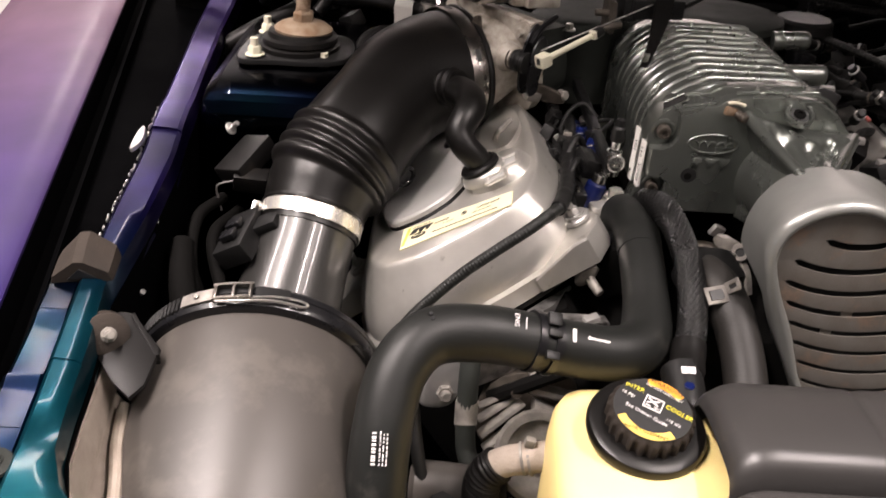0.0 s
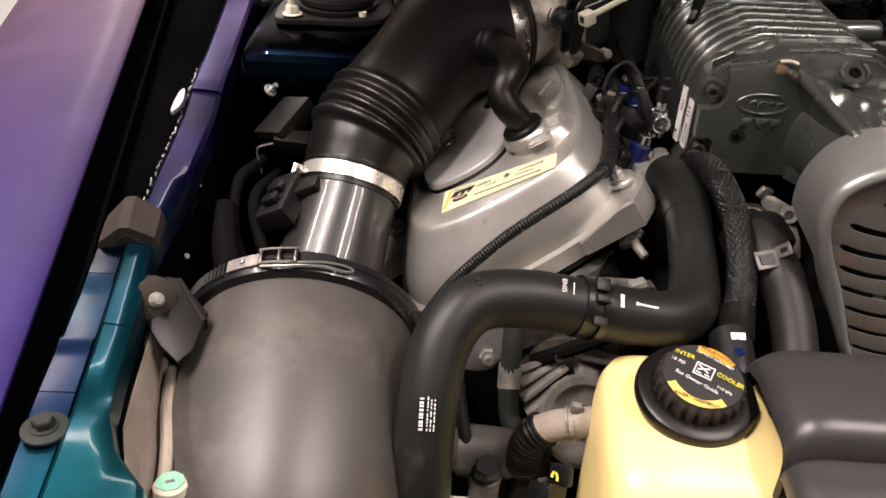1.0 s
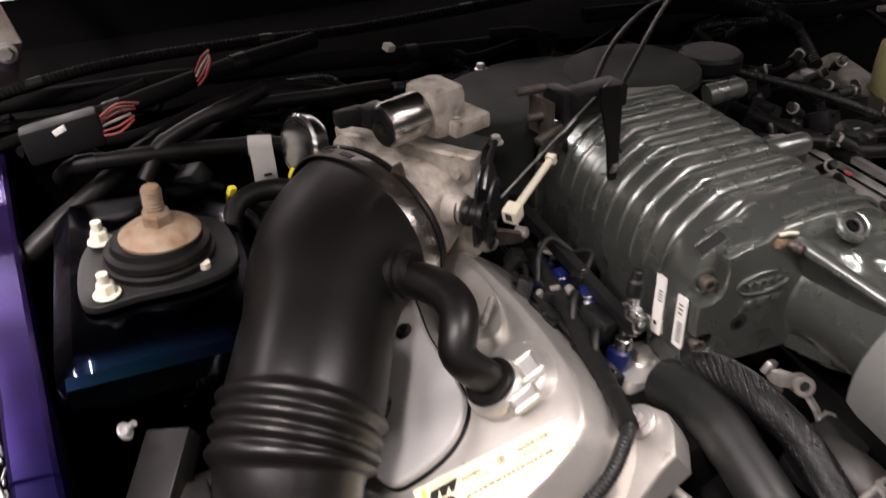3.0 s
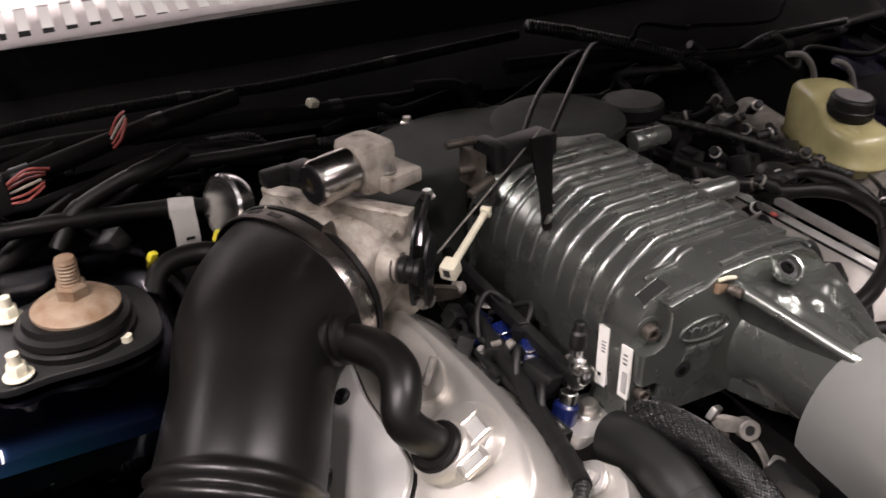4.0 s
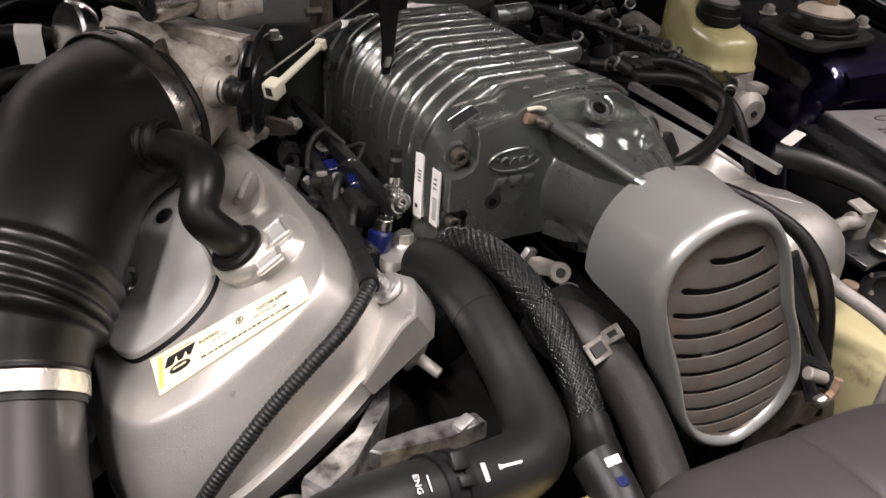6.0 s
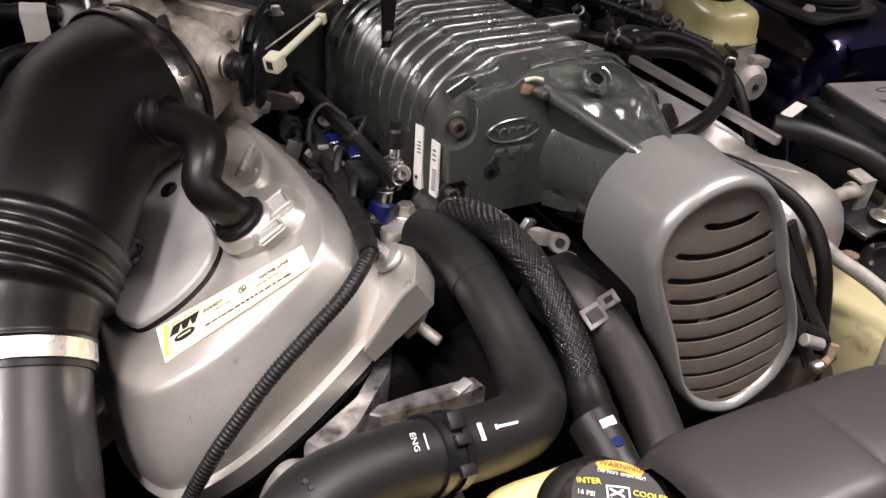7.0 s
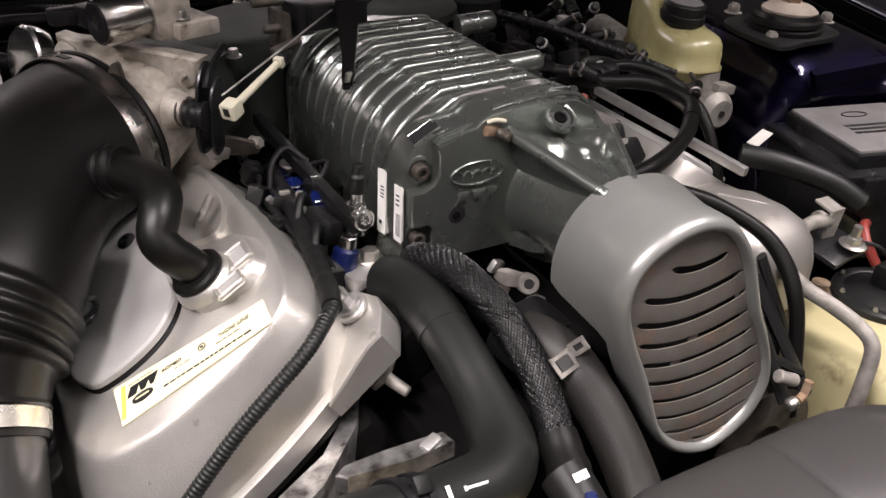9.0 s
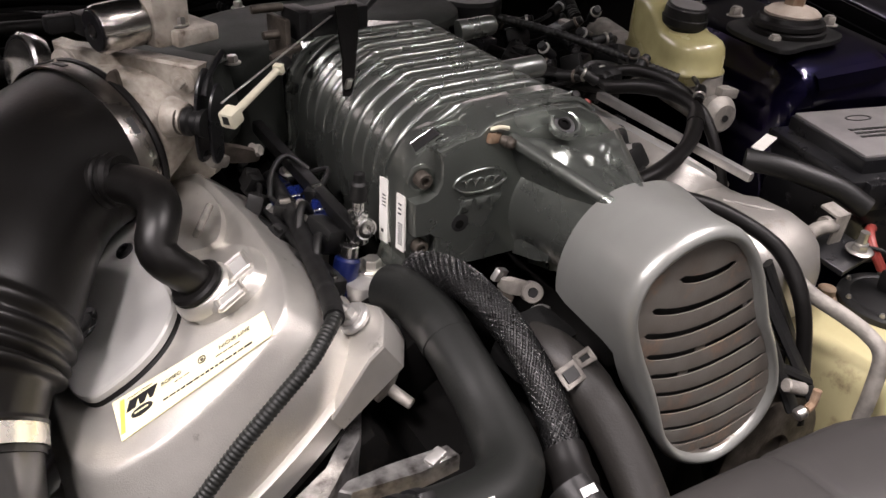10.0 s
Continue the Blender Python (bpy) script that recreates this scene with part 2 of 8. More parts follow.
M = {
    "black_plastic": material("black_plastic", (0.0085, 0.0085, 0.0085), 0.42, spec=0.28, scale=60, bump=0.08, spot=(0.022, 0.02, 0.018), spot_at=0.66),
    "gloss_black": material("gloss_black", (0.008, 0.008, 0.009), 0.3, scale=50, bump=0.03, coat=0.25, spec=0.4),
    "canister": material("canister_plastic", (0.056, 0.05, 0.045), 0.45, scale=9, second=(0.042, 0.0375, 0.034), mix=0.7, bump=0.05, bump_scale=1200, spot=(0.075, 0.067, 0.059), spot_scale=11, spot_at=0.52),
    "rubber": material("rubber", (0.0056, 0.0052, 0.005), 0.42, spec=0.17, scale=14, bump=0.05, spot=(0.016, 0.0135, 0.011), spot_scale=12, spot_at=0.6, rough_vary=0.16),
    "elbow": material("elbow_rubber", (0.0042, 0.0038, 0.0035), 0.38, spec=0.36, scale=11, bump=0.06, bump_scale=260, spot=(0.0095, 0.008, 0.0068), spot_scale=8, spot_at=0.58, rough_vary=0.14),
    "hose": material("hose_rubber", (0.0095, 0.0102, 0.0094), 0.46, spec=0.34, scale=30, bump=0.08, spot=(0.024, 0.0235, 0.021), spot_scale=22, spot_at=0.6),
    "worn_hose": material("worn_hose_rubber", (0.0155, 0.0143, 0.013), 0.5, spec=0.36, scale=30, second=(0.016, 0.0145, 0.013), mix=0.8, bump=0.12, bump_scale=500, spot=(0.042, 0.036, 0.03), spot_scale=24, spot_at=0.58),
    # Near-black; also holds the shade filled in below and behind the engine.
    "dark": material("deep_black", (0.003, 0.0028, 0.0026), 0.8, spec=0.08, scale=20, bump=0.2, spot=(0.009, 0.0075, 0.006), spot_scale=25, spot_at=0.6),
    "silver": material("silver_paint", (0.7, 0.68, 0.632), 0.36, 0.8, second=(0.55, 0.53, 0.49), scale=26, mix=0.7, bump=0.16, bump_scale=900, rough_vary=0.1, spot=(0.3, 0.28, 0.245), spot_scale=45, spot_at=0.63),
    # Darker copy of the silver, the far bank's dimness put into the colour.
    "far_silver": material("dim_silver_paint", (0.36, 0.345, 0.32), 0.42, 0.7, second=(0.26, 0.245, 0.225), scale=22, mix=0.8, bump=0.14, bump_scale=700, spot=(0.17, 0.15, 0.13), spot_scale=30, spot_at=0.6),
    "silver_dull": material("silver_dull", (0.5, 0.49, 0.47), 0.42, 0.75, scale=25, bump=0.12, bump_scale=600),
    "cast": material("cast_aluminium", (0.5, 0.465, 0.41), 0.55, 0.25, second=(0.21, 0.18, 0.145), scale=60, mix=0.85, bump=0.4, bump_scale=260, spot=(0.1, 0.075, 0.055), spot_scale=60, spot_at=0.6),
    "alu": material("aluminium", (0.62, 0.61, 0.59), 0.38, 0.9, scale=60, bump=0.08),
    "blower": material("blower_grey_paint", (0.208, 0.224, 0.206), 0.28, 0.82, second=(0.185, 0.198, 0.182), scale=25, mix=0.8, bump=0.1, bump_scale=420, coat=0.6, rough_vary=0.07, spot=(0.16, 0.155, 0.135), spot_scale=35, spot_at=0.66),
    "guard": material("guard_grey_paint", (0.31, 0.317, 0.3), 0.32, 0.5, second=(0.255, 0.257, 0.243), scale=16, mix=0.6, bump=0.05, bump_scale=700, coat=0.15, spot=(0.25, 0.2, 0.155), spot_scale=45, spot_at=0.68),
    # Guard paint again, browner and darker on the slotted face, with rust blotches.
    "guard_face": material("guard_face_tone", (0.2, 0.188, 0.168), 0.5, 0.4, second=(0.15, 0.128, 0.108), scale=28, mix=0.8, bump=0.1, bump_scale=600, spot=(0.23, 0.17, 0.13), spot_scale=30, spot_at=0.54),
    "plenum": material("plenum_grey", (0.03, 0.033, 0.03), 0.62, 0.1, spec=0.12, scale=25, bump=0.15, bump_scale=420),
    "chrome": material("chrome", (0.72, 0.71, 0.69), 0.2, 1.0, scale=80, mix=0.4, bump=0.03, rough_vary=0.08),
    "steel": material("zinc_steel", (0.6, 0.58, 0.54), 0.32, 0.95, scale=70, bump=0.06),
    "band": material("clamp_steel", (0.9, 0.87, 0.8), 0.27, 0.75, second=(0.7, 0.64, 0.53), scale=55, mix=0.5, bump=0.05),
    "rust": material("rusty_steel", (0.17, 0.1, 0.055), 0.72, 0.2, second=(0.27, 0.21, 0.15), scale=60, mix=0.9, bump=0.3, bump_scale=400),
    "yellowed": material("yellowed_plastic", (0.86, 0.69, 0.3), 0.38, scale=10, second=(0.8, 0.62, 0.26), mix=0.6, bump=0.04, rough_vary=0.06),
    "reservoir": material("reservoir_plastic", (0.36, 0.33, 0.165), 0.27, scale=14, second=(0.2, 0.175, 0.08), mix=0.95, bump=0.03, spot=(0.16, 0.135, 0.07), spot_scale=16, spot_at=0.62),
    "tank": material("tank_plastic", (0.44, 0.4, 0.23), 0.4, scale=10, second=(0.34, 0.3, 0.16), mix=0.8, bump=0.05, spot=(0.2, 0.16, 0.09), spot_scale=16, spot_at=0.6),
    "cream": material("cream_plastic", (0.62, 0.59, 0.46), 0.4, scale=40, bump=0.03),
    "white": material("white_label", (0.85, 0.84, 0.8), 0.5, scale=60, second=(0.7, 0.68, 0.62), mix=0.4, bump=0.02),
    "label": material("cream_label", (0.88, 0.82, 0.55), 0.42, scale=25, second=(0.82, 0.74, 0.45), mix=0.5, bump=0.01),
    "gold": material("label_gold", (0.75, 0.6, 0.12), 0.45, scale=80, bump=0.0),
    # Print ink, and the flat black put in for shade in openings.
    "ink_shade": material("black_ink_shade", (0.012, 0.012, 0.012), 0.5, scale=80, bump=0.0),
    "print_white": material("white_print", (0.85, 0.84, 0.82), 0.55, scale=200, second=(0.45, 0.44, 0.42), mix=0.5, bump=0.0),
    "orange": material("orange_print", (0.85, 0.36, 0.03), 0.5, scale=200, second=(0.7, 0.28, 0.03), mix=0.5, bump=0.0),
    "yellow_print": material("yellow_print", (0.82, 0.72, 0.05), 0.5, scale=200, bump=0.0),
    "amber_print": material("amber_print", (0.85, 0.58, 0.12), 0.5, scale=200, bump=0.0),
    "blue": material("blue_plastic", (0.003, 0.008, 0.06), 0.3, scale=60, bump=0.03, coat=0.3),
    "red": material("red_plastic", (0.22, 0.03, 0.022), 0.5, scale=60, bump=0.03),
    "green": material("green_plastic", (0.25, 0.55, 0.38), 0.4, scale=60, bump=0.03),
    "tan": material("tan_fibre", (0.34, 0.29, 0.24), 0.8, scale=35, second=(0.22, 0.18, 0.15), mix=0.8, bump=0.35, bump_scale=500),
    "stop": material("weathered_rubber", (0.036, 0.029, 0.024), 0.8, spec=0.12, scale=40, second=(0.027, 0.023, 0.02), mix=0.8, bump=0.3, bump_scale=500),
    "lid_grey": material("grey_lid", (0.15, 0.142, 0.14), 0.55, scale=30, bump=0.05),
    "floor": material("workshop_floor", (0.6, 0.59, 0.57), 0.35, scale=1.2, second=(0.54, 0.53, 0.51), mix=0.6, bump=0.05, bump_scale=60),
    "wall": material("wall_paint", (0.14, 0.135, 0.13), 0.85, scale=2, bump=0.05),
    "ceiling": material("ceiling_paint", (0.16, 0.16, 0.155), 0.9, scale=2, bump=0.05),
    "cowl": material("cowl_panel", (0.68, 0.63, 0.62), 0.45, scale=20, bump=0.1),
    # Colour shift, with the ceiling's pale reflection put into the rear stop.
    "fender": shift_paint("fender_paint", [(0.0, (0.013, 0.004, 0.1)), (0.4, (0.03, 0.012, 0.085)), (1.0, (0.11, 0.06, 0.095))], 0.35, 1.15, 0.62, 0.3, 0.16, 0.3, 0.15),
    "rail": shift_paint("rail_paint", [(0.0, (0.001, 0.1, 0.13)), (0.3, (0.002, 0.055, 0.085)), (0.42, (0.003, 0.014, 0.045)), (0.6, (0.005, 0.005, 0.04)), (0.76, (0.03, 0.017, 0.12)), (1.0, (0.05, 0.026, 0.15))], 0.3, 0.95, 0.22, 0.08, 0.35, 0.85, 0.4),
    "flange": shift_paint("flange_paint", [(0.0, (0.001, 0.05, 0.075)), (0.4, (0.002, 0.016, 0.05)), (1.0, (0.008, 0.007, 0.04))], 0.3, 0.65, 0.22, 0.1, 0.8, 1.0, 0.15),
    # Body paint again for towers and far side, their shade put into near-black stops.
    "tower": shift_paint("tower_paint_shaded", [(0.0, (0.0004, 0.0042, 0.005)), (0.5, (0.0004, 0.0016, 0.0034)), (1.0, (0.002, 0.001, 0.007))], 0.7, 1.0, 0.2, 0.04, 0.3, 1.0, 0.2),
    "tower_far": shift_paint("tower_far_paint_shaded", [(0.0, (0.001, 0.004, 0.011)), (0.5, (0.007, 0.0035, 0.022)), (1.0, (0.006, 0.005, 0.012))], 0.7, 1.1, 0.3, 0.08, 0.4, 1.0, 0.6),
    "maf": material("satin_grey_tube", (0.042, 0.041, 0.039), 0.34, 0.5, spec=0.6, scale=30, bump=0.03, coat=0.3),
    "brushed": material("brushed_metal", (0.55, 0.53, 0.5), 0.22, 1.0, scale=80, second=(0.3, 0.28, 0.26), mix=0.6, bump=0.05),
    "scuffed": material("scuffed_aluminium", (0.7, 0.69, 0.67), 0.35, 0.9, second=(0.1, 0.09, 0.085), scale=55, mix=1.0, bump=0.3, bump_scale=250, spot=(0.03, 0.028, 0.025), spot_scale=70, spot_at=0.6),
    "plate_grey": material("plate_grey_paint", (0.4, 0.395, 0.38), 0.4, 0.15, second=(0.33, 0.325, 0.31), scale=14, mix=0.6, bump=0.05, bump_scale=600),
    "paper": material("paper_tag", (0.5, 0.49, 0.46), 0.7, scale=40, second=(0.42, 0.4, 0.37), mix=0.5, bump=0.05),
    "braid": material("braided_nylon", (0.002, 0.002, 0.002), 0.3, spec=0.3, scale=60, bump=0.0),
    # No gloss and almost no albedo: the gap's darkness is held in this colour.
    "jet": material("jet_black", (0.001, 0.001, 0.0012), 0.8, scale=30, bump=0.02, spec=0.01),
    "dark_steel": material("dark_steel", (0.24, 0.22, 0.2), 0.3, 1.0, second=(0.12, 0.11, 0.1), scale=40, mix=0.7, bump=0.08, spot=(0.3, 0.24, 0.18), spot_scale=30, spot_at=0.62),
    "cover_black": material("cover_black", (0.036, 0.034, 0.033), 0.38, scale=10, second=(0.026, 0.0245, 0.024), mix=0.6, bump=0.03, bump_scale=900, spot=(0.055, 0.05, 0.046), spot_scale=30, spot_at=0.64),
    "stained": material("stained_steel", (0.11, 0.095, 0.08), 0.5, 0.6, second=(0.05, 0.042, 0.034), scale=70, mix=0.9, bump=0.2, bump_scale=400),
    "dusty_alu": material("dusty_aluminium", (0.3, 0.28, 0.25), 0.6, 0.35, second=(0.13, 0.12, 0.11), scale=50, mix=0.9, bump=0.3, bump_scale=350, spot=(0.4, 0.36, 0.3), spot_scale=60, spot_at=0.66),
}


# ---- shapes ----
V = Vector
WHERE = {}


def thing(name, loc, label, category, group="", kind=""):
    ob = new(name)
    ob.location = loc
    ob.empty_display_size = 0.02
    WHERE[ob] = V(loc)
    return tagged(ob, label, category, group, kind)


def part(name, bm, mat, parent, label="", sharp=32):
    """Links bm, given in world places, as one mesh under a thing or a part."""
    base = WHERE[parent] if parent else V((0, 0, 0))
    bmesh.ops.remove_doubles(bm, verts=bm.verts, dist=1e-6)
    bmesh.ops.recalc_face_normals(bm, faces=bm.faces)
    limit = radians(sharp)
    for f in bm.faces:
        f.smooth = True
    for e in bm.edges:
        if len(e.link_faces) == 2 and e.calc_face_angle(0) > limit:
            e.smooth = False
    bmesh.ops.translate(bm, verts=bm.verts, vec=-base)
    data = bpy.data.meshes.new(name)
    bm.to_mesh(data)
    bm.free()
    data.materials.append(M[mat])
    ob = new(name, data)
    if parent:
        ob.parent = parent
    WHERE[ob] = base
    if label:
        ob["label"] = label
    return ob


def single(name, bm, mat, label, category, group="", kind="", sharp=32):
    """A thing of one mesh, with its origin at its base."""
    lo = V([min(v.co[i] for v in bm.verts) for i in range(3)])
    hi = V([max(v.co[i] for v in bm.verts) for i in range(3)])
    at = V(((lo.x + hi.x) / 2, (lo.y + hi.y) / 2, lo.z))
    bmesh.ops.translate(bm, verts=bm.verts, vec=-at)
    ob = part(name, bm, mat, None, sharp=sharp)
    ob.location = at
    WHERE[ob] = at
    return tagged(ob, label, category, group, kind)


def axes(d, up=(0, 0, 1)):
    """Two directions across d."""
    d = V(d).normalized()
    u = V(up)
    if abs(d.dot(u)) > 0.95:
        u = V((1, 0, 0))
    a = u.cross(d).normalized()
    return a, d.cross(a)


def spline(pts, step=0.006, closed=False):
    """A smooth run of places through pts."""
    pts = [V(p) for p in pts]
    n, out = len(pts), []
    for i in range(n if closed else n - 1):
        if closed:
            p0, p1, p2, p3 = pts[i - 1], pts[i], pts[(i + 1) % n], pts[(i + 2) % n]
        else:
            p1, p2 = pts[i], pts[i + 1]
            p0 = pts[i - 1] if i else p1 * 2 - p2
            p3 = pts[i + 2] if i + 2 < n else p2 * 2 - p1
        k = max(2, int((p2 - p1).length / step))
        for j in range(k):
            t = j / k
            out.append(0.5 * (2 * p1 + (p2 - p0) * t + (2 * p0 - 5 * p1 + 4 * p2 - p3) * t * t + (3 * p1 - p0 - 3 * p2 + p3) * t ** 3))
    if not closed:
        out.append(pts[-1])
    return out


def skin(bm, rings, caps=(True, True)):
    """Joins rings of places, alike in number, to a closed skin."""
    rows = [[bm.verts.new(p) for p in ring] for ring in rings]
    k = len(rows[0])
    for a, b in zip(rows, rows[1:]):
        for i in range(k):
            bm.faces.new((a[i], a[(i + 1) % k], b[(i + 1) % k], b[i]))
    if caps[0]:
        bm.faces.new(rows[0][::-1])
    if caps[1]:
        bm.faces.new(rows[-1])
    return bm


def tube(bm, pts, r, seg=16, step=0.006, smooth=True, flat=1.0):
    """A pipe along pts. r: a radius, or a rule of the length run and the share run."""
    line = spline(pts, step) if smooth else [V(p) for p in pts]
    total = sum((b - a).length for a, b in zip(line, line[1:]))
    rings, run = [], 0.0
    d = (line[1] - line[0]).normalized()
    a, b = axes(d)
    for i, p in enumerate(line):
        if i:
            run += (p - line[i - 1]).length
        nd = (line[min(i + 1, len(line) - 1)] - line[max(i - 1, 0)]).normalized()
        turn = d.rotation_difference(nd)
        a, b, d = turn @ a, turn @ b, nd
        rr = r(run, run / total) if callable(r) else r
        rings.append([p + a * (rr * math.cos(w)) + b * (rr * flat * math.sin(w)) for w in (2 * math.pi * j / seg for j in range(seg))])
    return skin(bm, rings)


def lathe(bm, at, d, profile, seg=28):
    """Turns a profile of (way along d, radius) round d."""
    at, d = V(at), V(d).normalized()
    a, b = axes(d)
    rings = [[at + d * s + a * (r * math.cos(w)) + b * (r * math.sin(w)) for w in (2 * math.pi * j / seg for j in range(seg))] for s, r in profile]
    return skin(bm, rings)


def rod(bm, p, q, r, r2=None, seg=20, edge=0.0):
    p, q = V(p), V(q)
    h, r2 = (q - p).length, r if r2 is None else r2
    e = edge
    prof = [(0, r), (h, r2)] if not e else [(0, r - e), (e, r), (h - e, r2), (h, r2 - e)]
    return lathe(bm, p, q - p, prof, seg)


def block(bm, c, s, rot=(0, 0, 0), edge=0.002, turn=None, seg=2):
    """A box with rounded edges."""
    made = bmesh.ops.create_cube(bm, size=1.0)
    vs = made["verts"]
    bmesh.ops.scale(bm, vec=s, verts=vs)
    if edge:
        es = list({e for v in vs for e in v.link_edges})
        out = bmesh.ops.bevel(bm, geom=es, offset=edge, segments=seg, affect="EDGES", profile=0.6)
        vs = list({v for f in out["faces"] for v in f.verts} | {v for v in vs if v.is_valid})
    m = turn.to_4x4() if turn else Euler([radians(w) for w in rot]).to_matrix().to_4x4()
    bmesh.ops.transform(bm, matrix=Matrix.Translation(c) @ m, verts=vs)
    return bm


def slab(bm, outline, at, u, v, h, edge=0.002):
    """A plate: a closed outline in the plane of u and v at a place, h thick along u x v, its upper edge rounded."""
    at, u, v = V(at), V(u).normalized(), V(v).normalized()
    n = u.cross(v)
    k = len(outline)
    cx, cy = sum(p[0] for p in outline) / k, sum(p[1] for p in outline) / k
    size = max(max(abs(p[0] - cx), abs(p[1] - cy)) for p in outline)

    def ring(inset, z):
        f = 1 - inset / size
        return [at + u * (cx + (x - cx) * f) + v * (cy + (y - cy) * f) + n * z for x, y in outline]
    rings = [ring(0, 0), ring(0, h - edge), ring(edge * 0.3, h - edge * 0.3), ring(edge, h)] if edge else [ring(0, 0), ring(0, h)]
    return skin(bm, rings)


def loop2(pts, step=0.004):
    """A smooth closed outline in a plane."""
    return [(p.x, p.y) for p in spline([(x, y, 0) for x, y in pts], step, True)]


def hexbolt(bm, at, d, r=0.006, h=0.006, washer=1.5, wh=0.0015):
    at, d = V(at), V(d).normalized()
    if washer:
        lathe(bm, at, d, [(0, r * washer), (wh * 0.7, r * washer), (wh, r * washer * 0.93)], 20)
    a, b = axes(d)
    top = at + d * wh
    rings = []
    for s, rr in ((0, r), (h * 0.8, r), (h, r * 0.86)):
        rings.append([top + d * s + a * (rr * math.cos(w)) + b * (rr * math.sin(w)) for w in (math.pi * j / 3 for j in range(6))])
    skin(bm, rings)
    return bm


def words(text, size):
    """The flat mesh of a text, its middle at the origin."""
    curve = bpy.data.curves.new("text", "FONT")
    curve.body, curve.size, curve.align_x, curve.align_y = text, size, "CENTER", "CENTER"
    curve.extrude, curve.resolution_u = 0.0001, 2
    ob = bpy.data.objects.new("text", curve)
    data = bpy.data.meshes.new_from_object(ob)
    bm = bmesh.new()
    bm.from_mesh(data)
    bpy.data.objects.remove(ob)
    bpy.data.curves.remove(curve)
    bpy.data.meshes.remove(data)
    return bm


def write(name, text, size, at, right, up, mat, parent, lift=0.0006):
    right, up = V(right).normalized(), V(up)
    n = right.cross(up).normalized()
    up = n.cross(right)
    bm = words(text, size)
    m = Matrix((right, up, n)).transposed().to_4x4()
    m.translation = V(at) + n * lift
    bmesh.ops.transform(bm, matrix=m, verts=bm.verts)
    return part(name, bm, mat, parent)


def bars(bm, at, right, up, spec, lift=0.0006, thick=0.0003):
    """Plain bars: each (x, y, width, height) in the plane of right and up."""
    right, up = V(right).normalized(), V(up)
    n = right.cross(up).normalized()
    up = n.cross(right)
    m = Matrix((right, up, n)).transposed()
    for x, y, w, h in spec:
        block(bm, V(at) + right * x + up * y + n * lift, (w, h, thick), turn=m, edge=0)
    return bm


def B():
    return bmesh.new()


def strap(bm, c, d, r, w, thick, a0, a1, k=40):
    """A flat band round the axis d through c, from angle a0 to a1 in degrees."""
    d = V(d).normalized()
    a, b = axes(d)
    rows = []
    for j in range(k + 1):
        q = radians(a0 + (a1 - a0) * j / k)
        e = a * math.cos(q) + b * math.sin(q)
        rows.append([V(c) + e * (r + h) + d * s for s, h in ((-w / 2, 0), (-w / 2, thick), (w / 2, thick), (w / 2, 0))])
    skin(bm, rows)
    return bm


# ---- the room ----
def room():
    def plane_box(name, c, s, mat, label):
        single(name, block(B(), c, s, edge=0), mat, label, name.split("_")[0], kind="structure")
    plane_box("floor", (0.3, 0.5, -0.05), (12, 12, 0.1), "floor", "pale grey painted workshop floor")
    plane_box("ceiling", (0.3, 0.5, 3.25), (12, 12, 0.1), "ceiling", "plain pale workshop ceiling")
    plane_box("wall_north", (0.3, 6.55, 1.6), (12, 0.1, 3.2), "wall", "plain grey workshop wall")
    plane_box("wall_south", (0.3, -5.55, 1.6), (12, 0.1, 3.2), "wall", "plain grey workshop wall")
    plane_box("wall_west", (-5.75, 0.5, 1.6), (0.1, 12, 3.2), "wall", "plain grey workshop wall")
    plane_box("wall_east", (6.35, 0.5, 1.6), (0.1, 12, 3.2), "wall", "plain grey workshop wall")


room()


# ---- the car body round the bay ----
def sheet(bm, rows, thick=0.0015):
    """A panel through rows of places, with thickness."""
    k = len(rows[0])
    top = [[bm.verts.new(V(p)) for p in r] for r in rows]
    for a, b in zip(top, top[1:]):
        for i in range(k - 1):
            bm.faces.new((a[i], a[i + 1], b[i + 1], b[i]))
    bm.normal_update()
    bmesh.ops.solidify(bm, geom=bm.faces[:], thickness=thick)
    return bm


